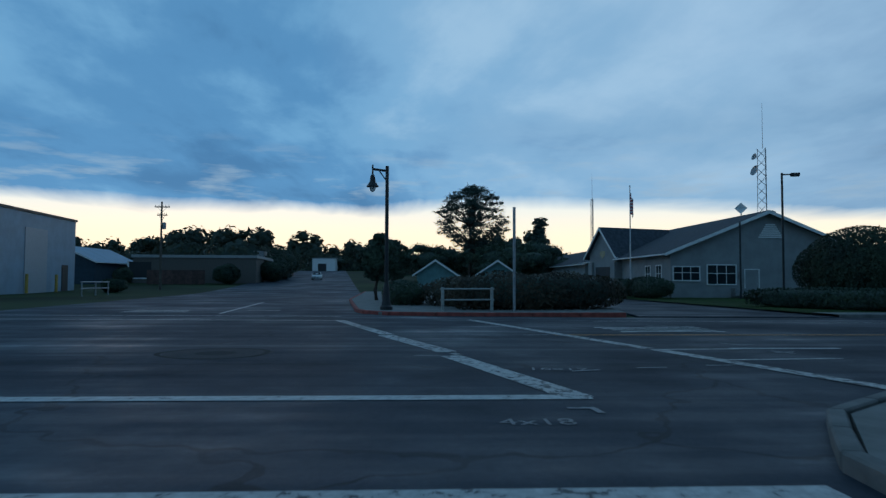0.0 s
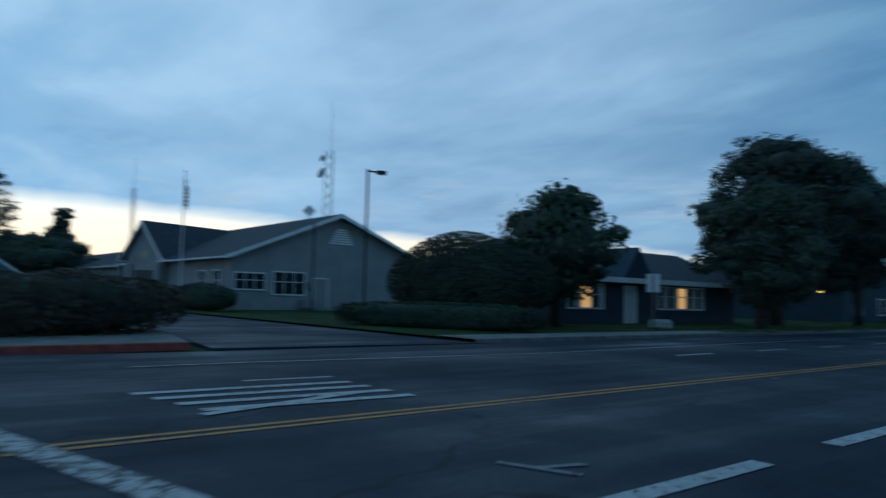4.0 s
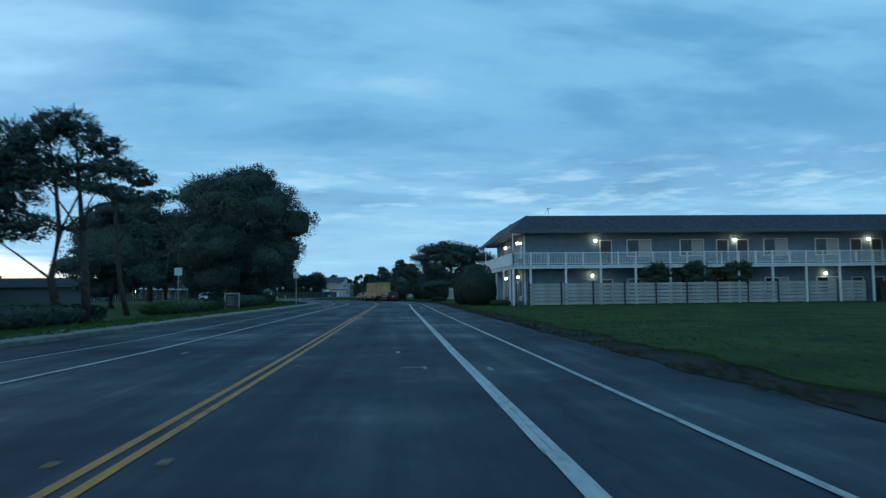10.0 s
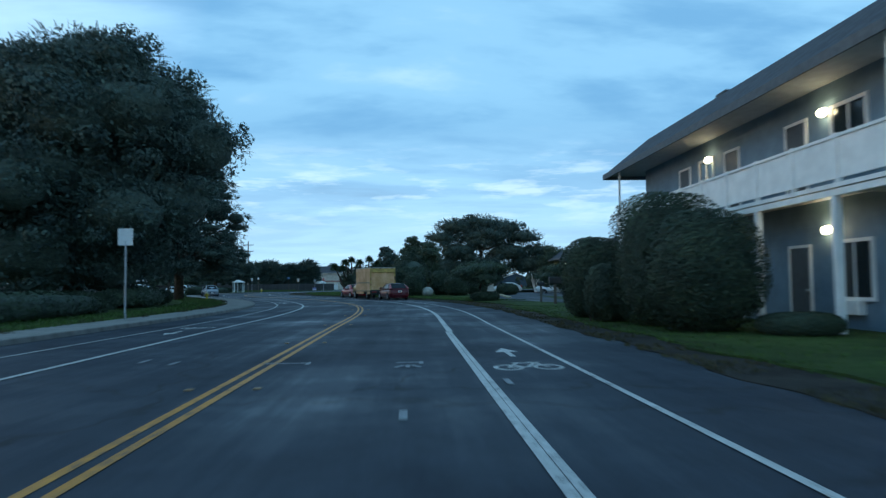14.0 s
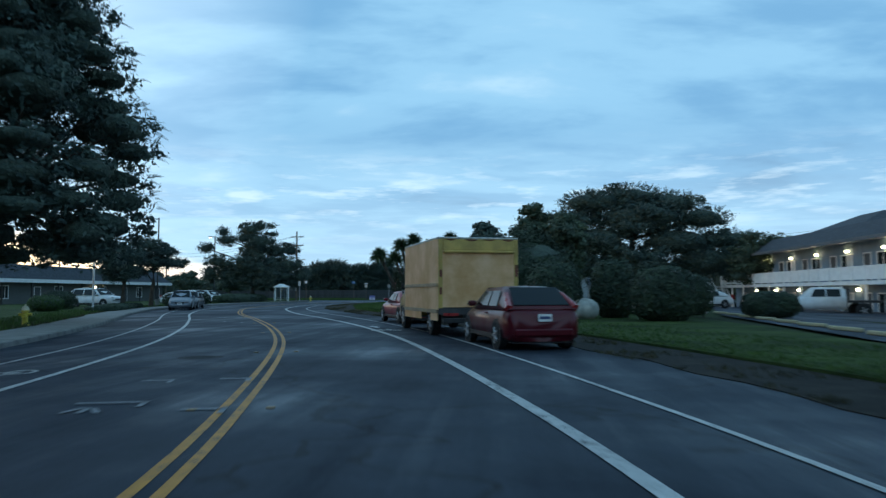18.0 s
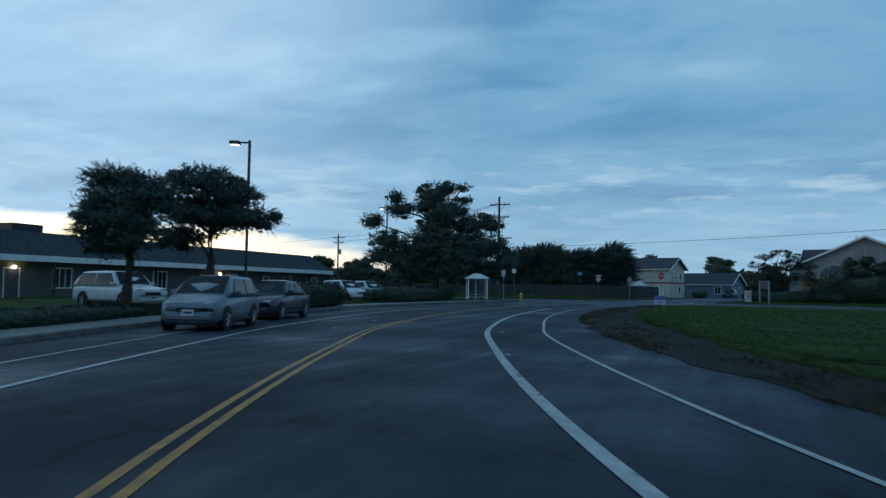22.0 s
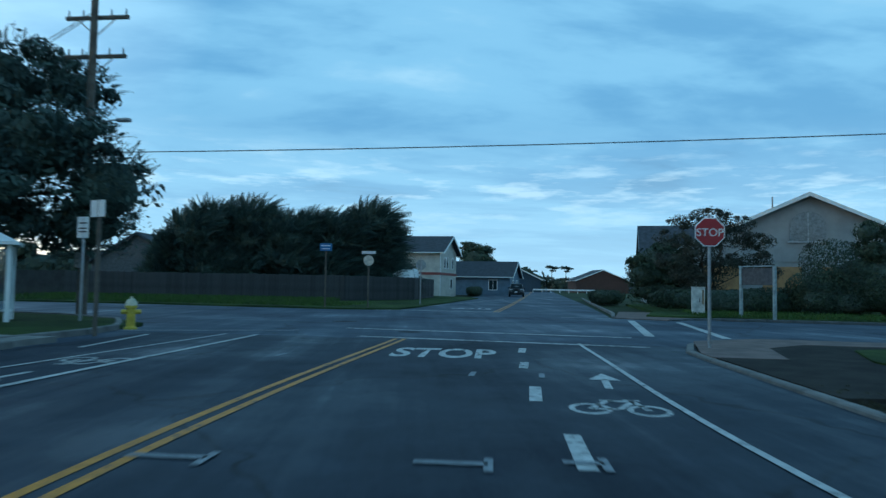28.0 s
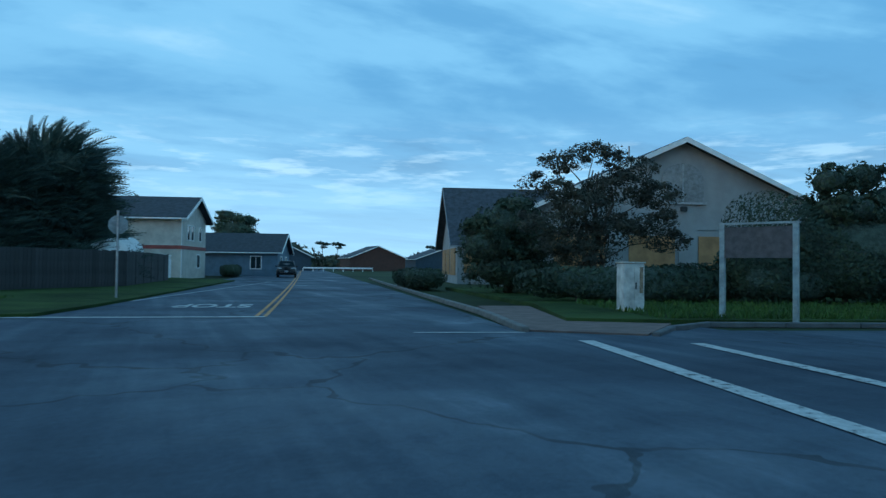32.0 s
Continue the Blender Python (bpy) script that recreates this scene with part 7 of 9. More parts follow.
def far_woods(name, x, y, rz, length, h, n, seed, size=1.6, label="dark wooded ridge on the skyline"):
    rng = np.random.default_rng(seed)
    k = max(16, int(length / 7))
    tops = h * (0.72 + 0.16 * np.sin(np.arange(k) * 0.45 + seed) + rng.uniform(-.1, .12, k))
    bl = [(length * (i / (k - 1) - .5), rng.uniform(-4, 4), tops[i] * .45, length / k * 1.05, 7, tops[i] * .55) for i in range(k)]
    bl += [(b[0] + rng.uniform(-3, 3), rng.uniform(-4, 4), b[2] + b[5] * rng.uniform(.65, .9), length / k * .5, 3, h * rng.uniform(.10, .2)) for b in bl]
    ob = new(name, foliage(name, bl, n, size, WOOD, seed, 0, 0, .3, 2.0, .3))
    ob.matrix_world = pose(x, y, -1, 0, 0, rz)
    tagged(ob, label, "woods", kind="stuff")
    part("inner_growth", inner_mass(bl, .74, seed), MATS["shaded_inner_foliage"], ob, smooth=True, kind="stuff")


far_woods("woods", -330, -30, 78, 320, 26, 18000, 1, 1.32)
far_woods("woods", -260, 110, 100, 150, 15, 14000, 2, 1.08)
far_woods("woods", -165, 4, 40, 110, 15, 14000, 3, 0.84)
far_woods("woods", -170, 96, 80, 60, 12, 10000, 4, 0.78)
far_woods("woods", -120, 390, 60, 190, 9, 7000, 5, 1.3)
far_woods("woods", -60, 470, 10, 140, 9, 6000, 6, 1.3)
far_woods("woods", 90, 560, -20, 220, 9, 7000, 7, 1.5)
far_woods("woods", 90, 300, -50, 150, 9, 6000, 8, 1.3)
far_woods("woods", 110, 120, -90, 260, 9, 6000, 9, 1.5)
far_woods("woods", -90, 190, 80, 140, 10, 7000, 10, 1.3)
far_woods("woods", -140, 270, 90, 120, 9, 6000, 11, 1.3)


# ---- parked vehicles ----
def loft(sections):
    """Skin over cross-sections of equal point count, mirrored in y and closed at the ends."""
    bm = B()
    rows = []
    for x, pts in sections:
        ring = [(x, y, z) for y, z in pts] + [(x, -y, z) for y, z in pts[::-1]]
        rows.append([bm.verts.new(p) for p in ring])
    n = len(rows[0])
    for a, b in zip(rows, rows[1:]):
        for i in range(n):
            bm.faces.new((a[i], a[(i + 1) % n], b[(i + 1) % n], b[i]))
    bm.faces.new(rows[0][::-1])
    bm.faces.new(rows[-1])
    bmesh.ops.recalc_face_normals(bm, faces=bm.faces[:])
    return bm


def paint_car(name, color):
    return mat(name, color, 0.34, 0.1, var=0.08, scale=2, bump=0.02, coat=0.25, spec=0.35)


def wheel(parent, x, y, r, w=0.2, side=1):
    o = new("wheel")
    o.parent = parent
    o.matrix_basis = pose(x, y, r, 90 * -side, 0, 0)
    part("tyre", lathe([(r * .62, -w / 2), (r * .96, -w / 2), (r, -w / 2 + .03), (r, w / 2 - .03), (r * .96, w / 2), (r * .62, w / 2)], 22), TYRE, o, smooth=False)
    bm = lathe([(.02, w / 2 - .05), (r * .16, w / 2 - .02), (r * .2, w / 2 - .05), (r * .55, w / 2 - .06), (r * .62, w / 2 + .004), (r * .64, w / 2 - .02), (r * .60, -w / 2)], 22)
    part("rim", bm, METAL_DARK, o)
    sp = B()
    for i in range(5):
        a = 6.2832 * i / 5
        rod(sp, (.03 * math.cos(a), .03 * math.sin(a), w / 2 - .012), (r * .6 * math.cos(a), r * .6 * math.sin(a), w / 2 - .008), .05, .042, 6)
    part("spokes_hub", sp, METAL_GREY, o, "silver alloy spokes")


def plate(parent, x, z, back=True):
    s = -1 if back else 1
    part("number_plate", bx(min(x, x + .012 * s), max(x, x + .012 * s), -.16, .16, z - .08, z + .08), WHITE_PAINT, parent)
    part("plate_bar", bx(min(x + .012 * s, x + .016 * s), max(x + .012 * s, x + .016 * s), -.12, .12, z - .03, z + .03), mat("plate_ink", (.05, .07, .16), .6), parent)


def car(name, x, y, rz, L, W, H, paint, label, hood=.9, belt=.92, glass_f=.34, glass_r=.86, roof_f=.50, roof_r=.74, tail=.95, r=.31, nose_z=.72, suv=False, rear_hatch=True, ground=0.0, pillar_lamps=False):
    """A parked car. Local +x is forward. glass_f/roof_f/... give stations from nose (0) to tail (1) along the length."""
    t = thing(name, x, y, ground, rz, label, "car")
    X = lambda f: L * (.5 - f)  # noqa: E731
    w = W / 2
    zb = .2 if not suv else .3

    def sec(f, top, ww, bot=None):
        b = zb if bot is None else bot
        return (X(f), [(0, b), (ww * .80, b), (ww * .97, b + .10), (ww, b + .28), (ww * .99, top * .82), (ww * .93, top - .03), (ww * .80, top), (0, top + .03)])

    body = loft([sec(0, nose_z * .80, w * .72, zb + .14), sec(.012, nose_z * .92, w * .84, zb + .06), sec(.05, nose_z, w * .95), sec(.14, nose_z + (belt - nose_z) * .45, w), sec(glass_f - .03, belt - .01, w), sec(.5, belt, w), sec(glass_r - .02, belt + .02, w), sec(tail, belt * tail, w * .97), sec(.985, belt * .9, w * .90, zb + .06), sec(1, belt * .78, w * .84, zb + .14)])
    part("body", body, paint, t, smooth=True)
    # cabin
    wr = w * .76

    def ring(f, zt, shut=False):
        """A cross-section of the cabin: sides lean in, the roof edge is round."""
        if shut:
            return (X(f), [(0, belt - .05), (w * .93, belt - .05), (w * .92, belt - .03), (w * .91, belt - .02), (w * .88, belt), (w * .5, belt + .015), (0, belt + .02)])
        z1 = zt - .10
        y1 = w * .965 + (wr - w * .965) * (z1 - belt + .05) / (H - .07 - belt + .05)
        return (X(f), [(0, belt - .05), (w * .965, belt - .05), (w * .965 + (y1 - w * .965) * .5, belt - .05 + (z1 - belt + .05) * .5), (y1, z1), (y1 * .94, zt - .04), (y1 * .6, zt - .008), (0, zt)])

    rear_f = glass_r + .06 if rear_hatch else glass_r
    cab = loft([ring(glass_f - .02, 0, True), ring((glass_f + roof_f) / 2 - .01, belt + (H - belt) * .54), ring(roof_f, H - .03), ring((roof_f + roof_r) / 2, H), ring(roof_r - .03, H - .025), ring(roof_r, H - .05), ring(roof_r + (rear_f - roof_r) * .55, belt + (H - belt) * .50), ring(rear_f, 0, True)])
    part("cabin", cab, paint, t, smooth=True)

    def pane(name, pts):
        bm = B()
        c = sum((Vector(p) for p in pts), Vector()) / len(pts)
        f = bm.faces.new([bm.verts.new(p) for p in pts])
        f.normal_update()
        nrm = f.normal.copy()
        if nrm.dot(c - Vector((0, 0, belt))) < 0:
            nrm = -nrm
        ex = bmesh.ops.extrude_face_region(bm, geom=[f])
        bmesh.ops.translate(bm, verts=[v for v in ex["geom"] if isinstance(v, bmesh.types.BMVert)], vec=nrm * .02)
        bmesh.ops.translate(bm, verts=bm.verts[:], vec=nrm * .004)
        bmesh.ops.recalc_face_normals(bm, faces=bm.faces[:])
        part(name, bm, CAR_GLASS, t)

    bz, tz = belt + .035, H - .13
    rear = glass_r + .06 if rear_hatch else glass_r

    def edge(f, z, s):
        """A point on the cabin's side at a station and height."""
        k = (z - belt + .05) / (H - .07 - belt + .05)
        return (X(f), s * (w * .965 + (wr - w * .965) * k), z)

    mid = (roof_f + roof_r) / 2 - .005
    for s in (-1, 1):
        pane("side_window", [edge(roof_f - .085, bz, s), edge(mid - .012, bz, s), edge(mid - .012, tz, s), edge(roof_f + .015, tz, s)])
        pane("side_window", [edge(mid + .012, bz, s), edge(roof_r - .02, bz, s), edge(roof_r - .03, tz, s), edge(mid + .012, tz, s)])
        if suv:
            pane("side_window", [edge(roof_r - .005, bz, s), edge(roof_r + .05, bz, s), edge(roof_r + .0, tz - .02, s), edge(roof_r - .01, tz, s)])

    def slope(f0, f1, z0, z1, a, b, name):
        lerp = lambda k: (X(f0 + (f1 - f0) * k), z0 + (z1 - z0) * k)  # noqa: E731
        (xa, za), (xb, zb2) = lerp(.08), lerp(.93)
        pane(name, [(xa, a, za), (xa, -a, za), (xb, -b, zb2), (xb, b, zb2)])

    slope(glass_f - .02, roof_f, belt - .005, H - .02, w * .80, wr * .90, "windscreen")
    slope(rear, roof_r, belt + .02, H - .03, w * .76, wr * .86, "rear_window")
    for f in (.17, .80):
        for s in (-1, 1):
            arch = lathe([(.02, -.005), (r * 1.17, -.005), (r * 1.17, .012), (.02, .012)], 20)
            o = part("wheel_arch", arch, PLASTIC_BLACK, t)
            o.matrix_basis = pose(X(f), s * (w - .002), r + .02, -90 * s, 0, 0)
            wheel(t, X(f), s * (w - .085), r, .21, s)
    for s in (-1, 1):
        part("headlight", bx(X(.07), X(.012), s * w * .62 - .14, s * w * .62 + .14, nose_z - .13, nose_z - .01, bevel=.03), CLEAR_LENS, t)
        if pillar_lamps:
            part("tail_light", rod(B(), (X(rear_f - .005), s * w * .90, belt + .0), (X(roof_r + .035), s * wr * 1.0, H - .2), .085, .06, 8), RED_LIGHT, t)
        else:
            part("tail_light", bx(X(1.003), X(.955), s * w * .80 - .09, s * w * .80 + .09, belt * .70, belt * (1.16 if suv or rear_hatch else .93), bevel=.03), RED_LIGHT, t)
        part("mirror", bx(X(roof_f - .07), X(roof_f - .11), min(s * w * .96, s * (w + .16)), max(s * w * .96, s * (w + .16)), belt + .02, belt + .15, bevel=.03), paint, t)
        part("door_handle", bx(X(mid + .0), X(mid - .035), min(s * w * .98, s * (w + .03)), max(s * w * .98, s * (w + .03)), belt - .14, belt - .11), paint, t)
        part("sill_trim", bx(X(.74), X(.24), min(s * w * .97, s * (w + .012)), max(s * w * .97, s * (w + .012)), zb + .05, zb + .14), PLASTIC_BLACK, t)
    part("grille", bx(X(.03), X(-.002), -w * .42, w * .42, nose_z - .3, nose_z - .16, bevel=.02), PLASTIC_BLACK, t)
    part("bumper", bx(X(.05), X(-.008), -w * .72, w * .72, zb + .08, zb + .26, bevel=.05), paint, t)
    part("bumper", bx(X(1.008), X(.95), -w * .80, w * .80, zb + .10, zb + .30, bevel=.05), paint, t)
    plate(t, X(1.009), belt * .78)
    plate(t, X(-.010), zb + .3, False)
    part("underside", bx(X(.96), X(.04), -w * .8, w * .8, zb - .04, zb + .05), PLASTIC_BLACK, t)
    return t


RED = paint_car("deep_red_paint", (.095, .004, .010))
RED2 = paint_car("bright_red_paint", (.24, .006, .014))
SILVER = paint_car("silver_blue_paint", (.19, .22, .255))
GREY = paint_car("dark_grey_paint", (.06, .065, .075))
WHITE = paint_car("white_car_paint", (.66, .67, .67))
BLACK = paint_car("black_car_paint", (.02, .022, .025))
HEAD = 110.0     # degrees from +x: parked along the bend
car("red_hatchback", 1.12, 228.36, 107, 4.15, 1.72, 1.44, RED, "dark red five-door hatchback parked behind the box truck", glass_f=.26, roof_f=.43, roof_r=.80, glass_r=.915, belt=.93, tail=.97, pillar_lamps=True)
car("red_coupe", -3.3, 241.7, 113, 4.45, 1.75, 1.38, RED2, "bright red two-door coupe parked ahead of the box truck", glass_f=.30, roof_f=.45, roof_r=.66, glass_r=.84, belt=.90, rear_hatch=False, tail=.93)
car("silver_hatchback", -24.4, 264.25, -70.5, 3.85, 1.67, 1.53, SILVER, "silver-blue small hatchback parked at the kerb", glass_f=.20, roof_f=.42, roof_r=.88, glass_r=.94, belt=.95, nose_z=.80, tail=.98)
car("grey_sedan", -26.5, 270.25, -75, 4.5, 1.78, 1.45, GREY, "dark grey sedan parked at the kerb", glass_f=.28, roof_f=.45, roof_r=.70, glass_r=.86, belt=.93, rear_hatch=False)
car("white_suv", -36.8, 273.0, -12, 5.0, 1.92, 1.80, WHITE, "white sport utility car with a round door badge", glass_f=.28, roof_f=.40, roof_r=.88, glass_r=.94, belt=1.12, nose_z=1.0, suv=True, r=.38, tail=.98)
car("white_suv", -37.6, 296.2, -25, 4.7, 1.88, 1.70, WHITE, "white sport utility car behind the long hedge", glass_f=.28, roof_f=.42, roof_r=.88, glass_r=.94, belt=1.05, nose_z=.95, suv=True, r=.36, tail=.98)
car("white_suv", -38.4, 301.8, -25, 4.7, 1.88, 1.70, WHITE, "white sport utility car in the civic lot", glass_f=.28, roof_f=.42, roof_r=.88, glass_r=.94, belt=1.05, nose_z=.95, suv=True, r=.36, tail=.98)
car("white_car", -38.0, 291.8, -25, 4.5, 1.8, 1.45, WHITE, "low white car parked between the clipped hedges", glass_f=.28, roof_f=.45, roof_r=.72, glass_r=.88, belt=.93)
car("black_suv", -7.35, 384.0, -100, 4.7, 1.88, 1.65, BLACK, "black car parked on the street beyond the crossing", glass_f=.28, roof_f=.42, roof_r=.86, glass_r=.93, belt=1.02, nose_z=.92, suv=True, r=.36)
car("pale_car", -118, 52.5, 4, 4.5, 1.8, 1.45, WHITE, "pale car coming down the far side street", ground=rise(-118), glass_f=.28, roof_f=.45, roof_r=.72, glass_r=.88, belt=.93)
car("grey_suv", -31, 74.4, 20, 4.6, 1.85, 1.66, GREY, "grey car parked behind the corner shrubs", glass_f=.28, roof_f=.42, roof_r=.86, glass_r=.93, belt=1.02, nose_z=.92, suv=True, r=.36)
car("silver_car", -36, 76.2, 20, 4.5, 1.8, 1.45, SILVER, "silver car parked behind the corner shrubs", glass_f=.28, roof_f=.45, roof_r=.72, glass_r=.88, belt=.93)
car("silver_car", -42, 78.6, 8, 4.5, 1.8, 1.45, SILVER, "silver car parked before the cottages", glass_f=.28, roof_f=.45, roof_r=.72, glass_r=.88, belt=.93)
car("silver_car", -49, 79.6, 8, 4.5, 1.8, 1.45, WHITE, "pale car parked before the cottages", glass_f=.28, roof_f=.45, roof_r=.72, glass_r=.88, belt=.93)
car("white_car", 16.5, 268, 200, 4.5, 1.8, 1.45, WHITE, "white car parked under the motel balcony", glass_f=.28, roof_f=.45, roof_r=.72, glass_r=.88, belt=.93)

# the yellow box truck; local +x forward, origin under the middle of the rear edge
TR = thing("box_truck", 0.14, 231.03, 0, HEAD, "faded yellow box truck with rust along its top edge", "truck")
YEL = mat("faded_yellow_panel", (.76, .39, .15), .6, var=.16, scale=1.1, bump=.05, second=(.74, .46, .26))
YEL_EDGE = mat("yellow_corner_trim", (.52, .34, .09), .5, var=.2, scale=2)
YEL_CAB = mat("yellow_cab_paint", (.42, .22, .012), .3, .1, var=.08, scale=2, bump=.02, coat=.5)
RUST = mat("rust", (.16, .06, .035), .9, var=.5, scale=7, bump=.5)
z0, z1, bw, bl = .78, 2.87, 1.2, 4.6
part("side_panel", bx(.06, bl, bw - .04, bw, z0, z1 - .05), YEL, TR)
part("side_panel", bx(.06, bl, -bw, -bw + .04, z0, z1 - .05), YEL, TR)
part("front_panel", bx(bl - .04, bl + .0, -bw + .04, bw - .04, z0, z1 - .05), YEL, TR)
part("roof", bx(0.02, bl + .03, -bw - .01, bw + .01, z1 - .05, z1, bevel=.015), mat("truck_roof", (.5, .5, .47), .6), TR)
part("floor", bx(.02, bl, -bw + .04, bw - .04, z0 - .08, z0 + .02), PLASTIC_BLACK, TR)
part("rear_frame", bx(0, .06, -bw, -bw + .12, z0 - .04, z1 - .06, bevel=.015), YEL_EDGE, TR)
part("rear_frame", bx(0, .06, bw - .12, bw, z0 - .04, z1 - .06, bevel=.015), YEL_EDGE, TR)
part("rear_header", bx(-.01, .06, -bw + .12, bw - .12, z1 - .38, z1 - .06, bevel=.015), YEL_EDGE, TR)
part("door_hood", bx(-.06, .03, -bw + .14, bw - .14, z1 - .46, z1 - .38, bevel=.02), YEL_EDGE, TR)
for i in range(6):
    zz = z0 + .08 + i * .275
    part("roller_slat", bx(.02, .05, -bw + .12, bw - .12, zz, zz + .2735, bevel=.002), YEL, TR)
part("rear_sill", bx(-.02, .06, -bw, bw, z0 - .12, z0 + .06), mat("sill_dark", (.05, .05, .052), .7), TR)
for k, (ya, yb, drop) in enumerate(((-1.05, -.72, .05), (-.5, -.1, .035), (.05, .42, .06), (.7, 1.0, .04))):
    part("rust_patch", prism(B(), [(0, 0), (yb - ya, 0), (yb - ya - .04, -drop * .6), ((yb - ya) * .55, -drop), (.05, -drop * .5)], -.004, .004), RUST, TR).matrix_basis = pose(-.018, yb, z1 - .065, 0, 0, -90)
part("rust_patch", bx(-.004, -.001, -bw + .01, -bw + .1, z0 + 1.1, z0 + 1.3), RUST, TR)
for yy in (-bw + .06, bw - .06):
    for zz in (z0 + .95, z0 + .45):
        part("marker_light", bx(-.025, 0, yy - .035, yy + .035, zz, zz + .2, bevel=.01), mat("dull_red_lens", (.16, .03, .02), .5), TR)
part("side_rail", bx(.1, bl - .05, bw, bw + .035, z0 + .68, z0 + .77), mat("rub_rail", (.36, .27, .17), .6, .1), TR)
part("side_rail", bx(.1, bl - .05, bw, bw + .03, z0 - .08, z0 + .02), MATS["rub_rail"], TR)
part("side_rail", bx(.1, bl - .05, -bw - .035, -bw, z0 + .68, z0 + .77), MATS["rub_rail"], TR)
part("pull_handle", bx(-.05, .02, -.35, .35, z0 + .16, z0 + .2), METAL_DARK, TR)
part("skirt", bx(.2, 1.0, bw - .03, bw, .48, z0 - .08), YEL, TR)
part("skirt", bx(2.2, bl, bw - .03, bw, .48, z0 - .08), YEL, TR)
part("chassis", bx(.1, 6.4, -.45, .45, .42, .7), PLASTIC_BLACK, TR)
part("rear_bumper", bx(-.18, .06, -bw + .1, bw - .1, .42, .56, bevel=.02), METAL_DARK, TR)
for yy in (-.85, .85):
    part("tail_light", bx(-.04, .02, yy - .22, yy + .22, .62, .70), RED_LIGHT, TR)
plate(TR, -.03, .62)
cabm = loft([(4.48, [(0, .5), (.92, .5), (.98, .8), (.96, 1.35), (.80, 2.02), (0, 2.1)]), (5, [(0, .5), (.94, .5), (.99, .8), (.97, 1.35), (.80, 2.04), (0, 2.12)]), (5.45, [(0, .5), (.94, .5), (.99, .8), (.97, 1.33), (.80, 1.98), (0, 2.06)]), (6.05, [(0, .5), (.94, .5), (.98, .8), (.95, 1.25), (.86, 1.32), (0, 1.36)]), (6.75, [(0, .5), (.9, .5), (.95, .75), (.92, 1.05), (.82, 1.14), (0, 1.18)]), (6.92, [(0, .55), (.8, .55), (.85, .75), (.82, .98), (.7, 1.04), (0, 1.07)])])
part("cab", cabm, YEL_CAB, TR, smooth=True)
for s in (-1, 1):
    bm = B()
    bm.faces.new([bm.verts.new(p) for p in ((4.65, s * .985, 1.38), (5.7, s * .975, 1.36), (5.4, s * .835, 1.95), (4.65, s * .84, 1.97))])
    part("side_window", bm, CAR_GLASS, TR)
bm = B()
bm.faces.new([bm.verts.new(p) for p in ((6.02, .82, 1.40), (6.02, -.82, 1.40), (5.5, -.72, 2.0), (5.5, .72, 2.0))])
part("windscreen", bm, CAR_GLASS, TR)
part("grille", bx(6.88, 6.95, -.5, .5, .7, 1.0), PLASTIC_BLACK, TR)
for s in (-1, 1):
    part("headlight", bx(6.8, 6.94, s * .66 - .13, s * .66 + .13, .76, .98), CLEAR_LENS, TR)
    part("mirror", bx(5.52, 5.58, min(s * 1.0, s * 1.14), max(s * 1.0, s * 1.14), 1.42, 1.62, bevel=.02), METAL_DARK, TR)
    wheel(TR, 1.6, s * .93, .38, .26, s)
    wheel(TR, 5.85, s * .88, .38, .24, s)
    part("wheel_arch", bx(5.45, 6.25, min(s * .9, s * 1.0), max(s * .9, s * 1.0), .45, .82, bevel=.1), PLASTIC_BLACK, TR)
part("bumper", bx(6.85, 7.05, -.9, .9, .42, .62, bevel=.04), CHROME, TR)

# white work pickup in the motel lot; local +x forward
PU = thing("work_pickup", 22.6, 261.0, dip(22.6, 261.0) + .03, 168, "white crew-cab work pickup with a flat bed", "pickup truck")
part("body", loft([(2.9, [(0, .6), (.8, .6), (.9, .8), (.9, 1.1), (.8, 1.2), (0, 1.22)]), (2.6, [(0, .5), (.92, .5), (1.0, .8), (.98, 1.2), (.86, 1.28), (0, 1.3)]), (1.2, [(0, .5), (.95, .5), (1.0, .8), (.98, 1.28), (.9, 1.34), (0, 1.36)]), (-1.2, [(0, .5), (.95, .5), (1.0, .8), (.98, 1.28), (.9, 1.34), (0, 1.36)])]), WHITE, PU, smooth=True)
part("cabin", loft([(1.35, [(0, 1.3), (.9, 1.3), (.88, 1.33), (0, 1.35)]), (.7, [(0, 1.3), (.95, 1.3), (.76, 1.95), (0, 2.0)]), (-.9, [(0, 1.3), (.95, 1.3), (.78, 1.97), (0, 2.02)]), (-1.18, [(0, 1.3), (.94, 1.3), (.8, 1.85), (0, 1.9)])]), WHITE, PU)
for s in (-1, 1):
    bm = B()
    for a, b in ((.95, .05), (-.02, -.85)):
        bm.faces.new([bm.verts.new(p) for p in ((a, s * .965, 1.36), (b, s * .965, 1.36), (b, s * .82, 1.86), (a - (.28 if a > .5 else 0), s * .82, 1.86))])
    part("side_window", bm, CAR_GLASS, PU)
    for f in (1.9, -2.2):
        wheel(PU, f, s * .9, .42, .26, s)
        o = part("wheel_arch", lathe([(.02, -.005), (.5, -.005), (.5, .012), (.02, .012)], 20), PLASTIC_BLACK, PU)
        o.matrix_basis = pose(f, s * 1.0, .45, -90 * s, 0, 0)
part("flat_bed", bx(-3.4, -1.25, -1.05, 1.05, .95, 1.1), METAL_DARK, PU)
part("bed_rack", bx(-1.35, -1.27, -1.0, 1.0, 1.1, 1.9), METAL_DARK, PU)
part("grille", bx(2.84, 2.93, -.6, .6, .75, 1.1), METAL_DARK, PU)
part("bumper", bx(2.85, 3.02, -.95, .95, .5, .7, bevel=.04), CHROME, PU)
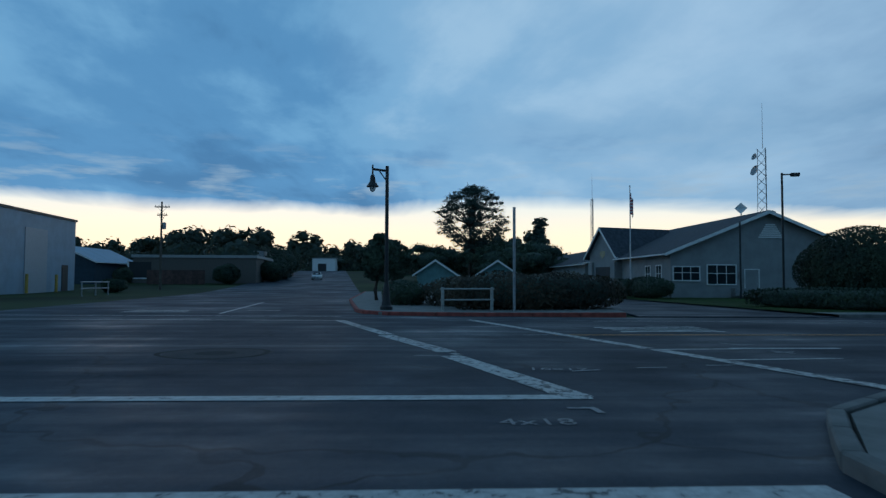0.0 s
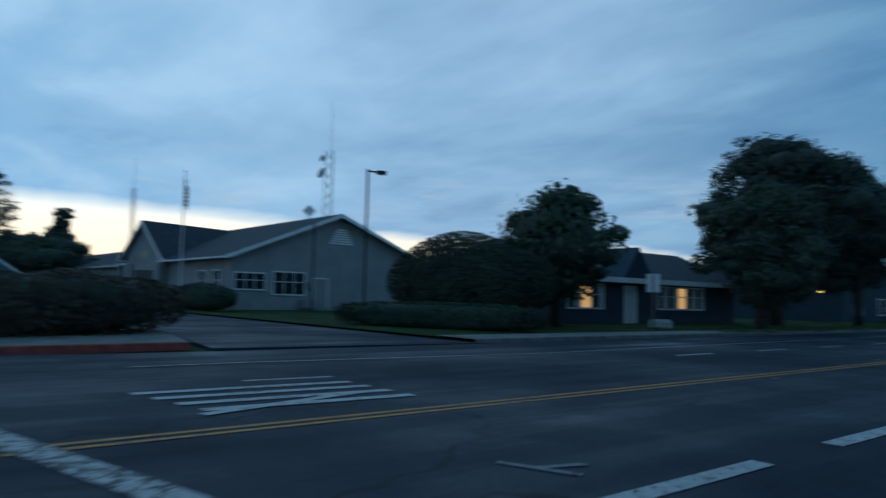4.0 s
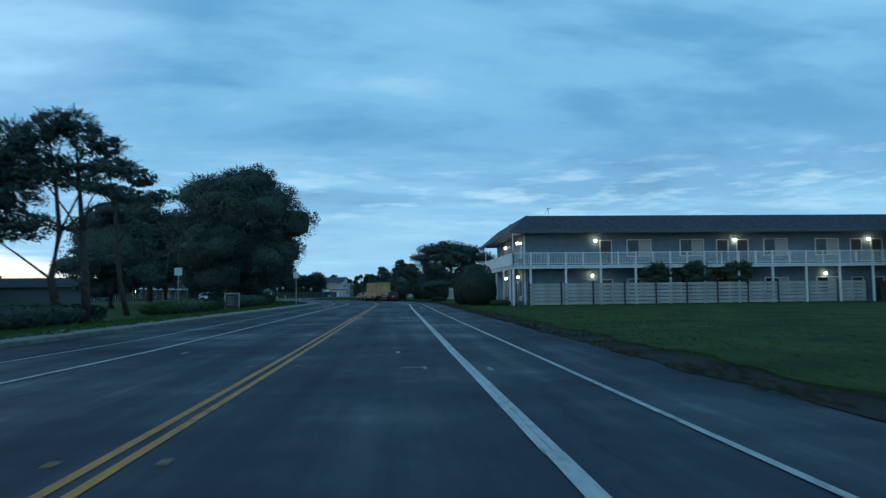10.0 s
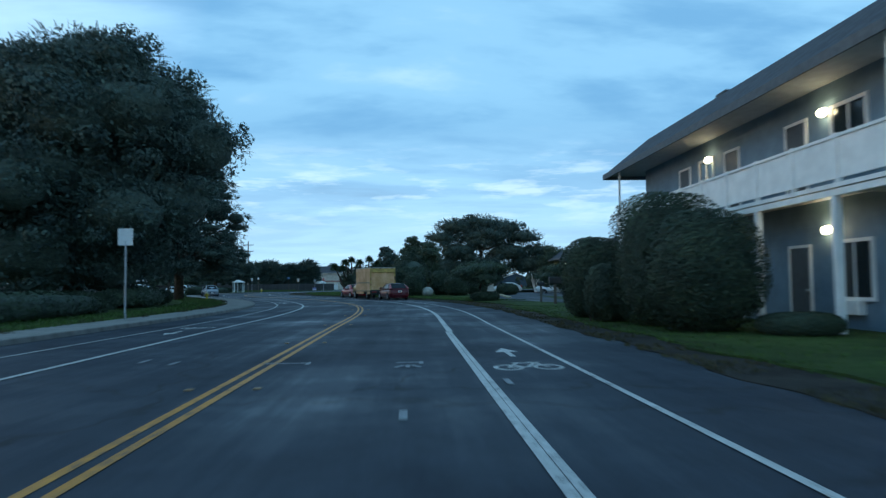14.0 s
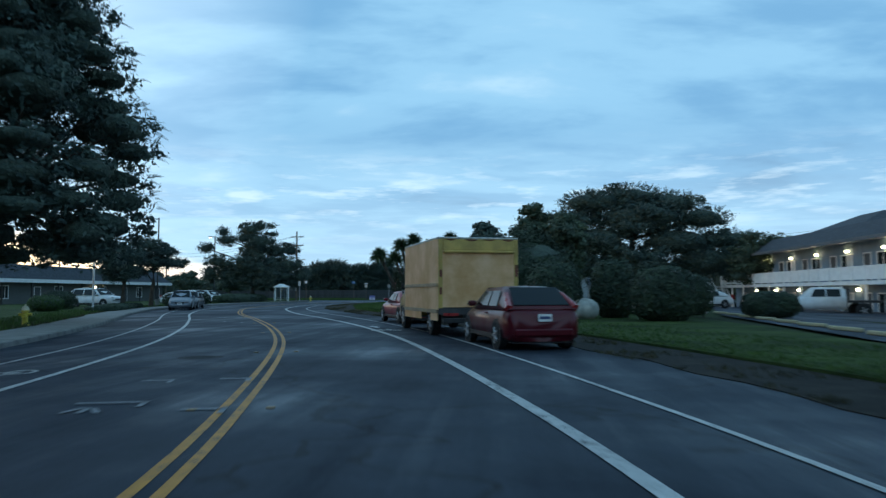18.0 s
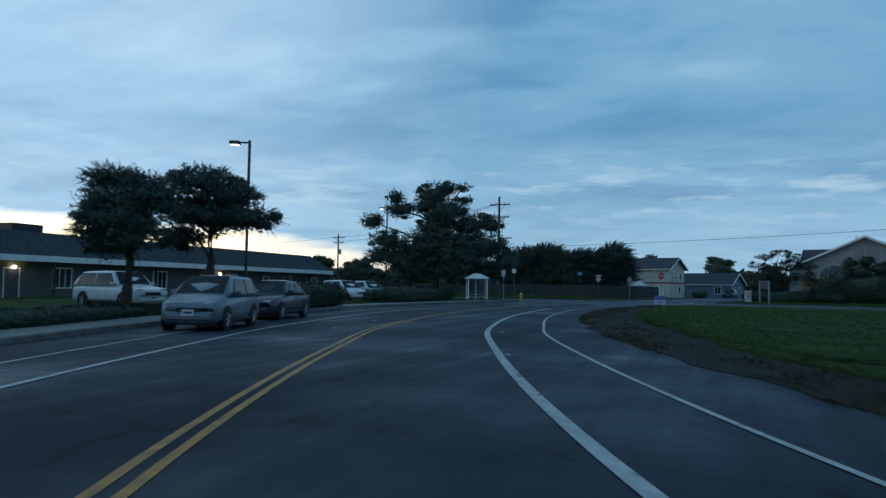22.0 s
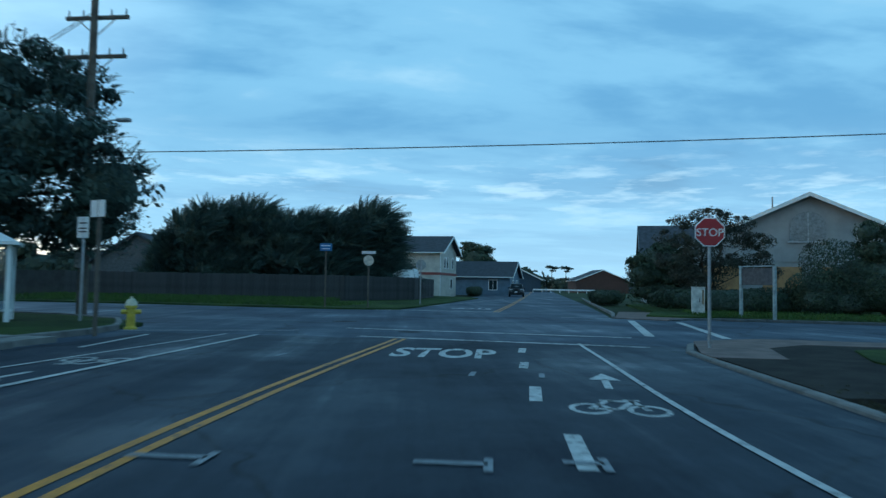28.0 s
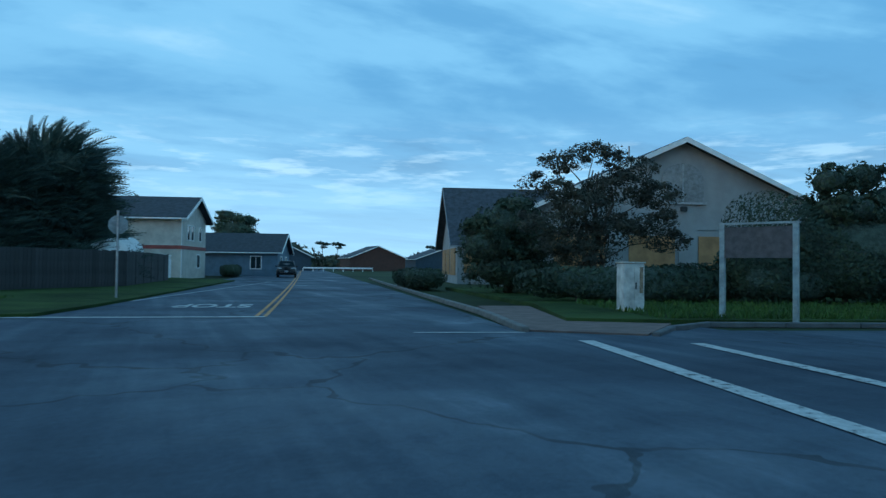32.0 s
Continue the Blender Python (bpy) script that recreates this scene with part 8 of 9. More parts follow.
part("door_mark", bx(.3, .7, -1.004, -1.0, .95, 1.1), METAL_GREY, PU)


# ---- poles, signs and street furniture ----
def sign_blade(parent, w, h, z, m, name="panel", dy=-.03, edge=None, back=None):
    part(name, bx(-w / 2, w / 2, dy - .006, dy, z, z + h, bevel=.0), m, parent)


def street_post(name, x, y, rz, h, r, label, category, m=None, z=0.1, group=""):
    t = thing(name, x, y, z, rz, label, category, group)
    part("post", rod(B(), (0, 0, -.15), (0, 0, h), r, n=8), m or METAL_GREY, t)
    return t


# ornamental street lamp on the red corner
L = thing("street_lamp", -12.1, 69.05, .12, 90, "dark ornamental street lamp with a hanging bell lantern", "street lamp")
part("base", lathe([(.26, 0), (.26, .12), (.2, .2), (.15, .5), (.12, .9), (.09, 1.1)], 12), METAL_DARK, L)
part("pole", rod(B(), (0, 0, 1.0), (0, 0, 5.95), .085, .07), METAL_DARK, L)
bm = rod(B(), (0, 0, 5.75), (-.6, 0, 5.82), .05)
rod(bm, (0, 0, 5.3), (-.35, 0, 5.78), .025)
rod(bm, (-.6, 0, 5.55), (-.6, 0, 6.0), .035)
part("arm", bm, METAL_DARK, L)
part("lantern_hood", lathe([(.05, 5.6), (.10, 5.5), (.12, 5.3), (.24, 5.12), (.26, 5.08), (.02, 5.08)], 14), METAL_DARK, L).location.x = -.6
part("globe", lathe([(.02, 4.86), (.10, 4.92), (.13, 5.02), (.12, 5.078)], 12), mat("lamp_globe", (.6, .6, .58), .2), L).location.x = -.6
# guard rail, sign pole
GR = thing("guard_rail", -10.6, 71.3, .12, 107, "pale metal pipe guard rail at the corner", "railing")
for c in (0, 2.1):
    part("post", bx(c - .05, c + .05, -.05, .05, -.1, .95), mat("pale_rail", (.36, .36, .33), .6), GR)
for z in (.45, .88):
    part("rail", rod(B(), (-.1, 0, z), (2.2, 0, z), .035), mat("pale_rail", (.36, .36, .33), .6), GR)
street_post("sign_pole", -11.1, 74.2, 0, 4.2, .06, "thin grey pole with a narrow sign edge-on", "pole")
GR2 = thing("guard_rail", -50, 42.0, 0, 3, "pale pipe railing across the side street", "railing")
for c in (0, 3, 6):
    part("post", rod(B(), (c, 0, -.1), (c, 0, 1.2), .06), METAL_GREY, GR2)
for z in (.6, 1.15):
    part("rail", rod(B(), (-.2, 0, z), (6.2, 0, z), .05), METAL_GREY, GR2)


def flagpole(x, y, h, label, flags, rz=0, z=.2):
    t = thing("flagpole", x, y, z, rz, label, "flagpole")
    part("pole", rod(B(), (0, 0, -.1), (0, 0, h), .075, .04, 10), mat("white_pole", (.6, .6, .6), .4, .2), t)
    part("finial", lathe([(.01, h), (.07, h + .04), (.07, h + .1), (.01, h + .15)], 8), CHROME, t)
    for zt, hh, w, mm in flags:
        bm = B()
        n = 9
        rows = [[bm.verts.new((w * i / n * .55, .10 * math.sin(i * 1.3), zt - (.62 * w * i / n) - hh * j / 4 * (1 - .02 * i))) for i in range(n + 1)] for j in range(5)]
        for a, b in zip(rows, rows[1:]):
            for i in range(n):
                bm.faces.new((a[i], a[i + 1], b[i + 1], b[i]))
        part("flag", bm, mm, t, smooth=True)
    return t


def striped(name, a, b, scale):
    m = bpy.data.materials.new(name)
    m.use_nodes = True
    k = Nodes(m.node_tree)
    z = k.n("ShaderNodeSeparateXYZ", ins={0: k.n("ShaderNodeTexCoord").outputs["Object"]}).outputs[2]
    f = k.math("GREATER_THAN", k.math("FRACT", k.math("MULTIPLY", z, scale)), .5)
    p = k.n("ShaderNodeBsdfPrincipled", ins={"Base Color": k.mix(f, a, b), "Roughness": .85})
    k.t.links.new(p.outputs[0], k.n("ShaderNodeOutputMaterial").inputs[0])
    MATS[name] = m
    return m


STRIPES = striped("red_white_stripes", (.4, .06, .07), (.6, .6, .6), 3.5)
PALE_FLAG = mat("pale_flag", (.6, .6, .58), .8, var=.15)
flagpole(-45, 89.8, 9.7, "white flagpole with a furled striped flag before the office", ((9.2, 1.7, 1.7, STRIPES),))
flagpole(-26.0, 254.8, 8.5, "white flagpole with two flags at half mast", ((6.7, 1.1, 1.3, STRIPES), (5.3, .75, 1.9, PALE_FLAG)), rz=0)


def lot_light(x, y, h, rz, label, lit=True, arms=1):
    t = thing("lot_light", x, y, .1, rz, label, "street lamp")
    part("base", rod(B(), (0, 0, -.1), (0, 0, .6), .22), CONCRETE, t)
    part("pole", bx(-.06, .06, -.06, .06, .6, h), METAL_DARK, t)
    part("arm", bx(-.5, -.061, -.04, .04, h - .16, h - .08), METAL_DARK, t)
    part("head", bx(-1.05, -.5, -.18, .18, h - .24, h - .04, bevel=.03), METAL_DARK, t)
    part("lens", bx(-1.0, -.55, -.14, .14, h - .262, h - .241), COOL if lit else MATS["lamp_globe"], t)
    return t


lot_light(-27, 94.0, 8.3, 250, "dark square parking-lot light pole beside the bush", False)
street_post("dark_pole", -34.5, 94.8, 0, 5.8, .07, "slim dark pole before the office wall", "pole", METAL_DARK)
lot_light(-12.4, 137.1, 5.6, 180, "lit parking-lot light beside the dark hall")
lot_light(-12.1, 140.3, 5.4, 180, "lit parking-lot light beside the dark hall")
lot_light(-33.55, 278.1, 8.75, 20, "lit parking-lot light above the pines")
lot_light(-47.0, 323.5, 10.7, 0, "lit street light among the pine branches")


def lattice_mast(x, y, z0, h, w, label, rz=0):
    t = thing("lattice_mast", x, y, z0, rz, label, "mast")
    bm = B()
    legs = [Vector((w * math.cos(a), w * math.sin(a), 0)) for a in (0, 2.094, 4.189)]
    for p in legs:
        rod(bm, p, p * .8 + Vector((0, 0, h)), .03, n=5)
    n = int(h / (w * 1.5))
    for i in range(n):
        za, zb = h * i / n, h * (i + 1) / n
        for j in range(3):
            a, b = legs[j], legs[(j + 1) % 3]
            rod(bm, a + Vector((0, 0, za)), b + Vector((0, 0, zb)), .016, n=4)
            rod(bm, b + Vector((0, 0, za)), a + Vector((0, 0, zb)), .016, n=4)
    part("lattice", bm, METAL_GREY, t)
    part("whip_aerial", rod(B(), (0, 0, h), (0, 0, h * 1.45), .03, .012, 5), METAL_GREY, t)
    return t


LMAST = lattice_mast(-52.5, 106, 4.4, 10.6, .6, "steel lattice radio mast with dish aerials behind the roof")
for zz, rr in ((9.6, .35), (8.2, .55)):
    o = part("dish_aerial", lathe([(.02, 0), (rr * .6, .06), (rr, .2), (rr, .22), (rr * .6, .1), (.02, .04)], 14), METAL_GREY, LMAST)
    o.matrix_basis = pose(.5, -1.0, zz, 70, 0, 10)
SD = thing("dish_aerial", -47, 103.8, 5.9, 0, "big pale dish aerial on the office roof", "aerial")
part("dish", lathe([(.05, 0), (.5, .08), (.95, .3), (.95, .34), (.5, .14), (.05, .06)], 16), METAL_GREY, SD).matrix_basis = pose(0, 0, 1.2, 60, 30, 0)
part("mount", rod(B(), (0, 0, -.4), (0, 0, 1.2), .06), METAL_GREY, SD)
lattice_mast(-75, 94.3, 4.8, 7.6, .22, "slim radio mast behind the porch roof")


def utility_pole(x, y, h, rz, arms, label, transformer=False, z=0.05):
    t = thing("utility_pole", x, y, z, rz, label, "utility pole")
    part("pole", rod(B(), (0, 0, -.2), (0, 0, h), .17, .11, 10), WOOD_POLE, t)
    for za, wa in arms:
        part("cross_arm", bx(-wa, wa, .12, .23, za, za + .12), WOOD_POLE, t)
        for c in (-wa + .1, -wa * .45, wa * .45, wa - .1):
            part("insulator", rod(B(), (c, .17, za + .12), (c, .17, za + .34), .04, .025, 6), METAL_GREY, t)
        bm = rod(B(), (-wa * .6, .15, za), (0, .12, za - .6), .02)
        rod(bm, (wa * .6, .15, za), (0, .12, za - .6), .02)
        part("brace", bm, METAL_GREY, t)
    if transformer:
        part("transformer", lathe([(.05, h - 3.4), (.22, h - 3.35), (.22, h - 2.6), (.05, h - 2.5)], 12), METAL_GREY, t).location = (.35, 0, 0)
    return t


UP = utility_pole(-31.9, 319.6, 11.0, -10, ((10.1, 1.15), (8.75, 1.1)), "tall wooden utility pole with two cross-arms")
part("street_light_arm", tube([(0, 0, 6.1), (.6, -.1, 6.5), (1.2, -.2, 6.55)], [.04, .035, .03]), METAL_GREY, UP)
part("street_light_head", bx(1.1, 1.6, -.3, -.1, 6.46, 6.58, bevel=.03), METAL_GREY, UP)
part("meter_box", bx(-.12, .12, -.3, -.17, 1.6, 2.1), METAL_GREY, UP)
utility_pole(-69, 351, 9.8, 10, ((9.2, 1.1), (8.3, .9)), "wooden utility pole behind the civic lot", True)
utility_pole(-78.6, 330.2, 10.9, 10, ((10.1, 1.0),), "wooden utility pole behind the civic lot")
utility_pole(-70, 39.8, 10.9, 90, ((10.2, .9), (9.2, .6)), "wooden utility pole along the side street", True)


def wire(a, b, sag, name="power_line", r=.018):
    pts = [Vector(a).lerp(Vector(b), i / 24) - Vector((0, 0, sag * 4 * (i / 24) * (1 - i / 24))) for i in range(25)]
    t = tube([p - Vector(a) for p in pts], [r] * 25, 5)
    ob = part(name, t, PLASTIC_BLACK, None)
    ob.location = a
    tagged(ob, "thin dark power line strung across the street", "cable")


wire((-31.9, 319.7, 5.55), (60, 308, 11.3), 1.15, r=.018)
wire((-31.9, 319.7, 10.45), (-69, 351, 9.4), .8)
wire((-31.9, 319.7, 10.35), (-69, 351, 8.6), .8)
wire((-69, 351, 9.4), (-130, 365, 9.4), 1.0)
# stop sign
SP = street_post("stop_sign", -14.7, 310.2, -8, 2.8, .035, "red octagonal stop sign on a square steel post", "sign")
octa = [(.305 * math.cos(math.pi / 8 + i * math.pi / 4) / math.cos(math.pi / 8), 2.42 + .305 * math.sin(math.pi / 8 + i * math.pi / 4) / math.cos(math.pi / 8)) for i in range(8)]
part("border", prism(B(), octa, -.048, -.036), WHITE_PAINT, SP)
part("face", prism(B(), [(x * .93, 2.42 + (z - 2.42) * .93) for x, z in octa], -.054, -.0485), mat("sign_red", (.36, .02, .025), .45, var=.1), SP)


def lettering(parent, text, x, y, z, size, m, rx=90, name="lettering"):
    cu = bpy.data.curves.new(name, "FONT")
    cu.body, cu.size, cu.align_x, cu.extrude = text, size, "CENTER", .002
    tmp = bpy.data.objects.new("tmp", cu)
    scene.collection.objects.link(tmp)
    me = bpy.data.meshes.new_from_object(tmp.evaluated_get(bpy.context.evaluated_depsgraph_get()))
    bpy.data.objects.remove(tmp)
    me.materials.clear()
    me.materials.append(m)
    ob = new(name, me)
    ob.parent = parent
    ob.matrix_basis = pose(x, y, z, rx, 0, 0)
    return ob


lettering(SP, "STOP", 0, -.058, 2.335, .235, WHITE_PAINT)
SIGN_BLUE = mat("sign_blue", (.04, .16, .36), .45, var=.1)
PAPER = mat("sign_white", (.66, .67, .67), .5, var=.06)
INK = mat("sign_ink", (.03, .03, .035), .6)
# bus shelter: hipped white roof on slim posts
SH = thing("bus_shelter", -32.9, 315.2, .1, 25, "small white glazed bus shelter with a hipped roof", "bus shelter")
for x in (-.95, 0, .95):
    for y in (-.75, .75):
        if not (x == 0 and y < 0):
            part("post", bx(x - .06, x + .06, y - .06, y + .06, 0, 2.15), WHITE_PAINT, SH)
bm = B()
a = [bm.verts.new(v) for v in ((-1.15, -.95, 2.15), (1.15, -.95, 2.15), (1.15, .95, 2.15), (-1.15, .95, 2.15))]
c = [bm.verts.new(v) for v in ((-.3, 0, 2.6), (.3, 0, 2.6))]
for f in ((a[0], a[1], c[1], c[0]), (a[1], a[2], c[1]), (a[2], a[3], c[0], c[1]), (a[3], a[0], c[0]), (a[3], a[2], a[1], a[0])):
    bm.faces.new(f)
part("roof", bm, WHITE_PAINT, SH)
part("roof_edge", bx(-1.18, 1.18, -.98, .98, 2.06, 2.149), WHITE_PAINT, SH)
clear = bpy.data.materials.new("clear_panel")
clear.use_nodes = True
kk = Nodes(clear.node_tree)
kk.t.links.new(kk.n("ShaderNodeMixShader", ins={0: .18, 1: kk.n("ShaderNodeBsdfTransparent", ins={0: (.75, .85, .88, 1)}).outputs[0], 2: kk.n("ShaderNodeBsdfGlossy", ins={"Roughness": .08}).outputs[0]}).outputs[0], kk.n("ShaderNodeOutputMaterial").inputs[0])
for x0, x1 in ((-.89, -.06), (.06, .89)):
    part("glass_panel", bx(x0, x1, .735, .745, .3, 2.0), clear, SH)
for x in (-.95, .95):
    part("glass_panel", bx(x - .005, x + .005, -.69, .69, .3, 2.0), clear, SH)
    part("bottom_rail", bx(x - .03, x + .03, -.69, .69, .22, .28), WHITE_PAINT, SH)
part("bottom_rail", bx(-.89, .89, .71, .77, .22, .28), WHITE_PAINT, SH)
part("bench", bx(-.8, .8, .3, .65, .45, .5), METAL_GREY, SH)
# signs near the far crossing
s1 = street_post("bus_stop_sign", -30.3, 316.0, -25, 2.9, .04, "white bus stop sign on a grey post", "sign")
sign_blade(s1, .45, .6, 2.35, PAPER)
for z in (2.75, 2.6, 2.5):
    part("text_bar", bx(-.15, .15, -.042, -.037, z, z + .04), INK, s1)
s2 = street_post("double_sign", -28.1, 311.9, -30, 3.0, .05, "pair of blank white sign backs on a post", "sign", WOOD_POLE)
for c in (-.13, .13):
    part("panel", bx(c - .115, c + .115, -.06, -.05, 2.6, 2.98), PAPER, s2)
s3 = street_post("blue_sign", -25.25, 331.4, -8, 3.2, .045, "small blue and white street information sign", "sign", WOOD_POLE)
sign_blade(s3, .62, .38, 2.82, SIGN_BLUE, dy=-.05)
part("text_bar", bx(-.24, .24, -.062, -.057, 3.06, 3.11), PAPER, s3)
part("text_bar", bx(-.2, .2, -.062, -.057, 2.91, 2.95), PAPER, s3)
s4 = street_post("round_sign", -23.1, 331.6, -8, 2.9, .045, "pale round-topped sign plate under a street name blade", "sign", WOOD_POLE)
part("panel", lathe([(.01, 0), (.27, 0), (.27, .012), (.01, .012)], 16), mat("sign_cream", (.62, .52, .42), .6), s4).matrix_basis = pose(0, -.05, 2.38, 90, 0, 0)
part("name_blade", bx(-.36, .36, -.062, -.05, 2.72, 2.86), PAPER, s4)
s5 = street_post("stop_sign", -20.3, 339, 172, 2.9, .04, "grey back of a stop sign facing the other way", "sign")
part("face", prism(B(), octa, -.048, -.036), mat("aluminium_back", (.3, .33, .34), .5, .4), s5)
s6 = street_post("speed_sign", -7.9, 193.3, 0, 2.9, .04, "white rectangular road sign on a thin post", "sign")
sign_blade(s6, .55, .62, 2.75, PAPER)
s7 = street_post("small_sign", -15.4, 179.6, 0, 3.35, .035, "small white sign on a thin post", "sign")
sign_blade(s7, .62, .62, 2.78, PAPER, dy=-.04)
s8 = street_post("no_parking_sign", -10.6, 97.5, 20, 2.3, .05, "pale rectangular sign by the footpath", "sign", WOOD_POLE)
sign_blade(s8, .55, .75, 1.6, PAPER)
s9 = street_post("white_marker_sign", -11.2, 128.6, 0, 1.9, .04, "pale narrow notice on a post", "sign")
sign_blade(s9, .45, .9, 1.0, PAPER)


def hydrant(x, y, label="yellow fire hydrant with a pale cap"):
    t = thing("fire_hydrant", x, y, .1, 20, label, "fire hydrant", "fire hydrants")
    yl = mat("hydrant_yellow", (.55, .42, .05), .5, var=.15)
    part("barrel", lathe([(.15, 0), (.15, .05), (.10, .07), (.10, .5), (.14, .52), (.14, .57)], 12), yl, t, smooth=False)
    part("bonnet", lathe([(.14, .572), (.13, .64), (.09, .71), (.03, .74), (.03, .79), (.01, .79)], 12), mat("hydrant_cap", (.6, .55, .4), .5), t)
    part("outlet", rod(B(), (-.22, 0, .42), (.22, 0, .42), .055), yl, t)
    part("outlet", rod(B(), (0, -.21, .36), (0, 0, .36), .07), yl, t)
    return t


hydrant(-27.7, 312.9)
hydrant(-16.9, 235.6)
# utility cabinet and notice board
UC = thing("utility_cabinet", -7.0, 329.1, .1, -18, "weathered white steel utility cabinet with rust streaks", "cabinet")
part("body", bx(-.29, .29, -.3, .3, 0, 1.3, bevel=.02), mat("weathered_white", (.5, .5, .47), .7, var=.3, scale=3), UC)
part("lid", bx(-.32, .32, -.33, .33, 1.301, 1.34, bevel=.01), MATS["weathered_white"], UC)
for s in (-1, 1):
    part("door", bx(min(.01 * s, .27 * s), max(.01 * s, .27 * s), -.315, -.301, .1, 1.22), MATS["weathered_white"], UC)
part("latch", bx(.03, .06, -.35, -.316, .6, .78), METAL_DARK, UC)
part("rust_streak", bx(.15, .25, -.318, -.3155, .5, 1.2), mat("rust_stain", (.25, .19, .13), .9, var=.4, scale=8), UC)
part("plinth", bx(-.37, .37, -.38, .38, -.1, -.001), CONCRETE, UC)
NB = thing("notice_board", -5.62, 326.0, .1, -63, "blank dark notice board on two pale posts", "sign")
for c in (-.84, .84):
    part("post", bx(c - .06, c + .06, -.06, .06, -.1, 2.26), mat("pale_post", (.27, .32, .33), .7), NB)
part("panel", bx(-.78, .78, -.03, .03, 1.45, 2.2), mat("bare_board", (.085, .08, .085), .8, var=.3), NB)
part("cap_rail", bx(-.92, .92, -.07, .07, 2.261, 2.31), MATS["pale_post"], NB)
YS = thing("yard_sign", -13.28, 285.50, .1, 12, "small lilac and white yard sign on wire legs in the lawn", "sign")
part("panel", bx(-.3, .3, -.008, .008, 0.440, 0.900), mat("pale_lilac_sign", (.55, .52, .66), .6, var=.15), YS)
part("leg", rod(B(), (-.2, 0, -.05), (-.2, 0, 0.440), .008), METAL_GREY, YS)
part("leg", rod(B(), (.2, 0, -.05), (.2, 0, 0.440), .008), METAL_GREY, YS)
part("colour_field", bx(-.298, .298, -.013, -.0085, 0.680, 0.898), mat("lilac_blue_print", (.16, .17, .42), .6), YS)
part("text_bar", bx(-.12, .1, -.013, -.0085, 0.540, 0.590), SIGN_BLUE, YS)
# wheelie bin by the brown building
BIN = thing("wheelie_bin", 8.25, 99.9, .06, 95, "dark wheeled refuse bin with a pale round badge", "bin")
part("body", prism(B(), [(-.26, .08), (.26, .08), (.33, 1.0), (-.33, 1.0)], -.3, .3), PLASTIC_BLACK, BIN)
part("lid", bx(-.37, .37, -.34, .36, 1.001, 1.07, bevel=.02), PLASTIC_BLACK, BIN)
part("handle", rod(B(), (-.25, .40, .98), (.25, .40, .98), .02), PLASTIC_BLACK, BIN)
for s in (-.28, .28):
    part("wheel", rod(B(), (s - .03, .28, .1), (s + .03, .28, .1), .1, n=12), TYRE, BIN)
part("badge", lathe([(.01, 0), (.09, 0), (.09, .006), (.01, .006)], 14), PAPER, BIN).matrix_basis = pose(0, -.3, .78, 90, 0, 0)
# garden fence beyond the crossing
GF = thing("board_fence", 0, 0, .05, 0, "weathered grey upright board fence behind the grass", "fence")
GFM = mat("weathered_fence", (.050, .050, .052), .9, var=.3, scale=2, rand=.4)
gb = bx(0, .19, -.012, .012, 0, 1.8, bevel=.004)
gme = bpy.data.meshes.new("board")
gb.to_mesh(gme)
gb.free()
gme.materials.append(GFM)
line = [(-62, 350), (-40, 347), (-25.6, 345.6), (-20.6, 352), (-18.5, 366)]
count = 0
for (ax, ay), (bx_, by) in zip(line, line[1:]):
    d = Vector((bx_ - ax, by - ay))
    n = int(d.length / .2)
    ang = math.degrees(math.atan2(d.y, d.x))
    far = B()
    for i in range(n):
        p = Vector((ax, ay)) + d * i / n
        if p.x > -46 and count < 290:
            piece("board", gme, GF, pose(p.x, p.y, random.uniform(-.03, .03), 0, 0, ang))
            count += 1
        else:
            q = Vector((ax, ay)) + d * (i + .94) / n
            dz = random.uniform(-.03, .03)
            far.faces.new([far.verts.new(v) for v in ((p.x, p.y, dz), (q.x, q.y, dz), (q.x, q.y, 1.8 + dz), (p.x, p.y, 1.8 + dz))])
    if len(far.faces):
        part("boards_beyond", far, GFM, GF, kind="stuff")
    else:
        far.free()
    for i in range(int(d.length / 2.4) + 1):
        p = Vector((ax, ay)) + d.normalized() * min(2.4 * i, d.length)
        part("post", bx(p.x - .05, p.x + .05, p.y + .03, p.y + .13, -.1, 1.7), GFM, GF)
LT = thing("lattice_fence", -19.2, 368, .05, 82, "pale lattice-topped fence beside the cream house", "fence")
part("panel", bx(0, 7, -.02, .02, 0, 1.5), WHITE_PAINT, LT)
part("top_rail", bx(0, 7, -.04, .04, 1.8, 1.88), WHITE_PAINT, LT)
for i in range(18):
    part("slat", bx(.05 + .39 * i, .09 + .39 * i, -.015, .015, 1.5, 1.8), WHITE_PAINT, LT)
BT = thing("covered_trailer", -21.2, 356.8, .05, 82, "white covered trailer behind the fence", "trailer")
part("cover", loft([(-2.6, [(0, .7), (.9, .7), (1.0, 1.6), (.8, 2.25), (0, 2.4)]), (0, [(0, .6), (1.05, .6), (1.15, 1.7), (.9, 2.55), (0, 2.8)]), (2.6, [(0, .7), (.9, .7), (1.0, 1.6), (.8, 2.25), (0, 2.4)])]), WHITE_PAINT, BT, smooth=True)
part("axle", rod(B(), (0, -.9, .3), (0, .9, .3), .3), TYRE, BT)
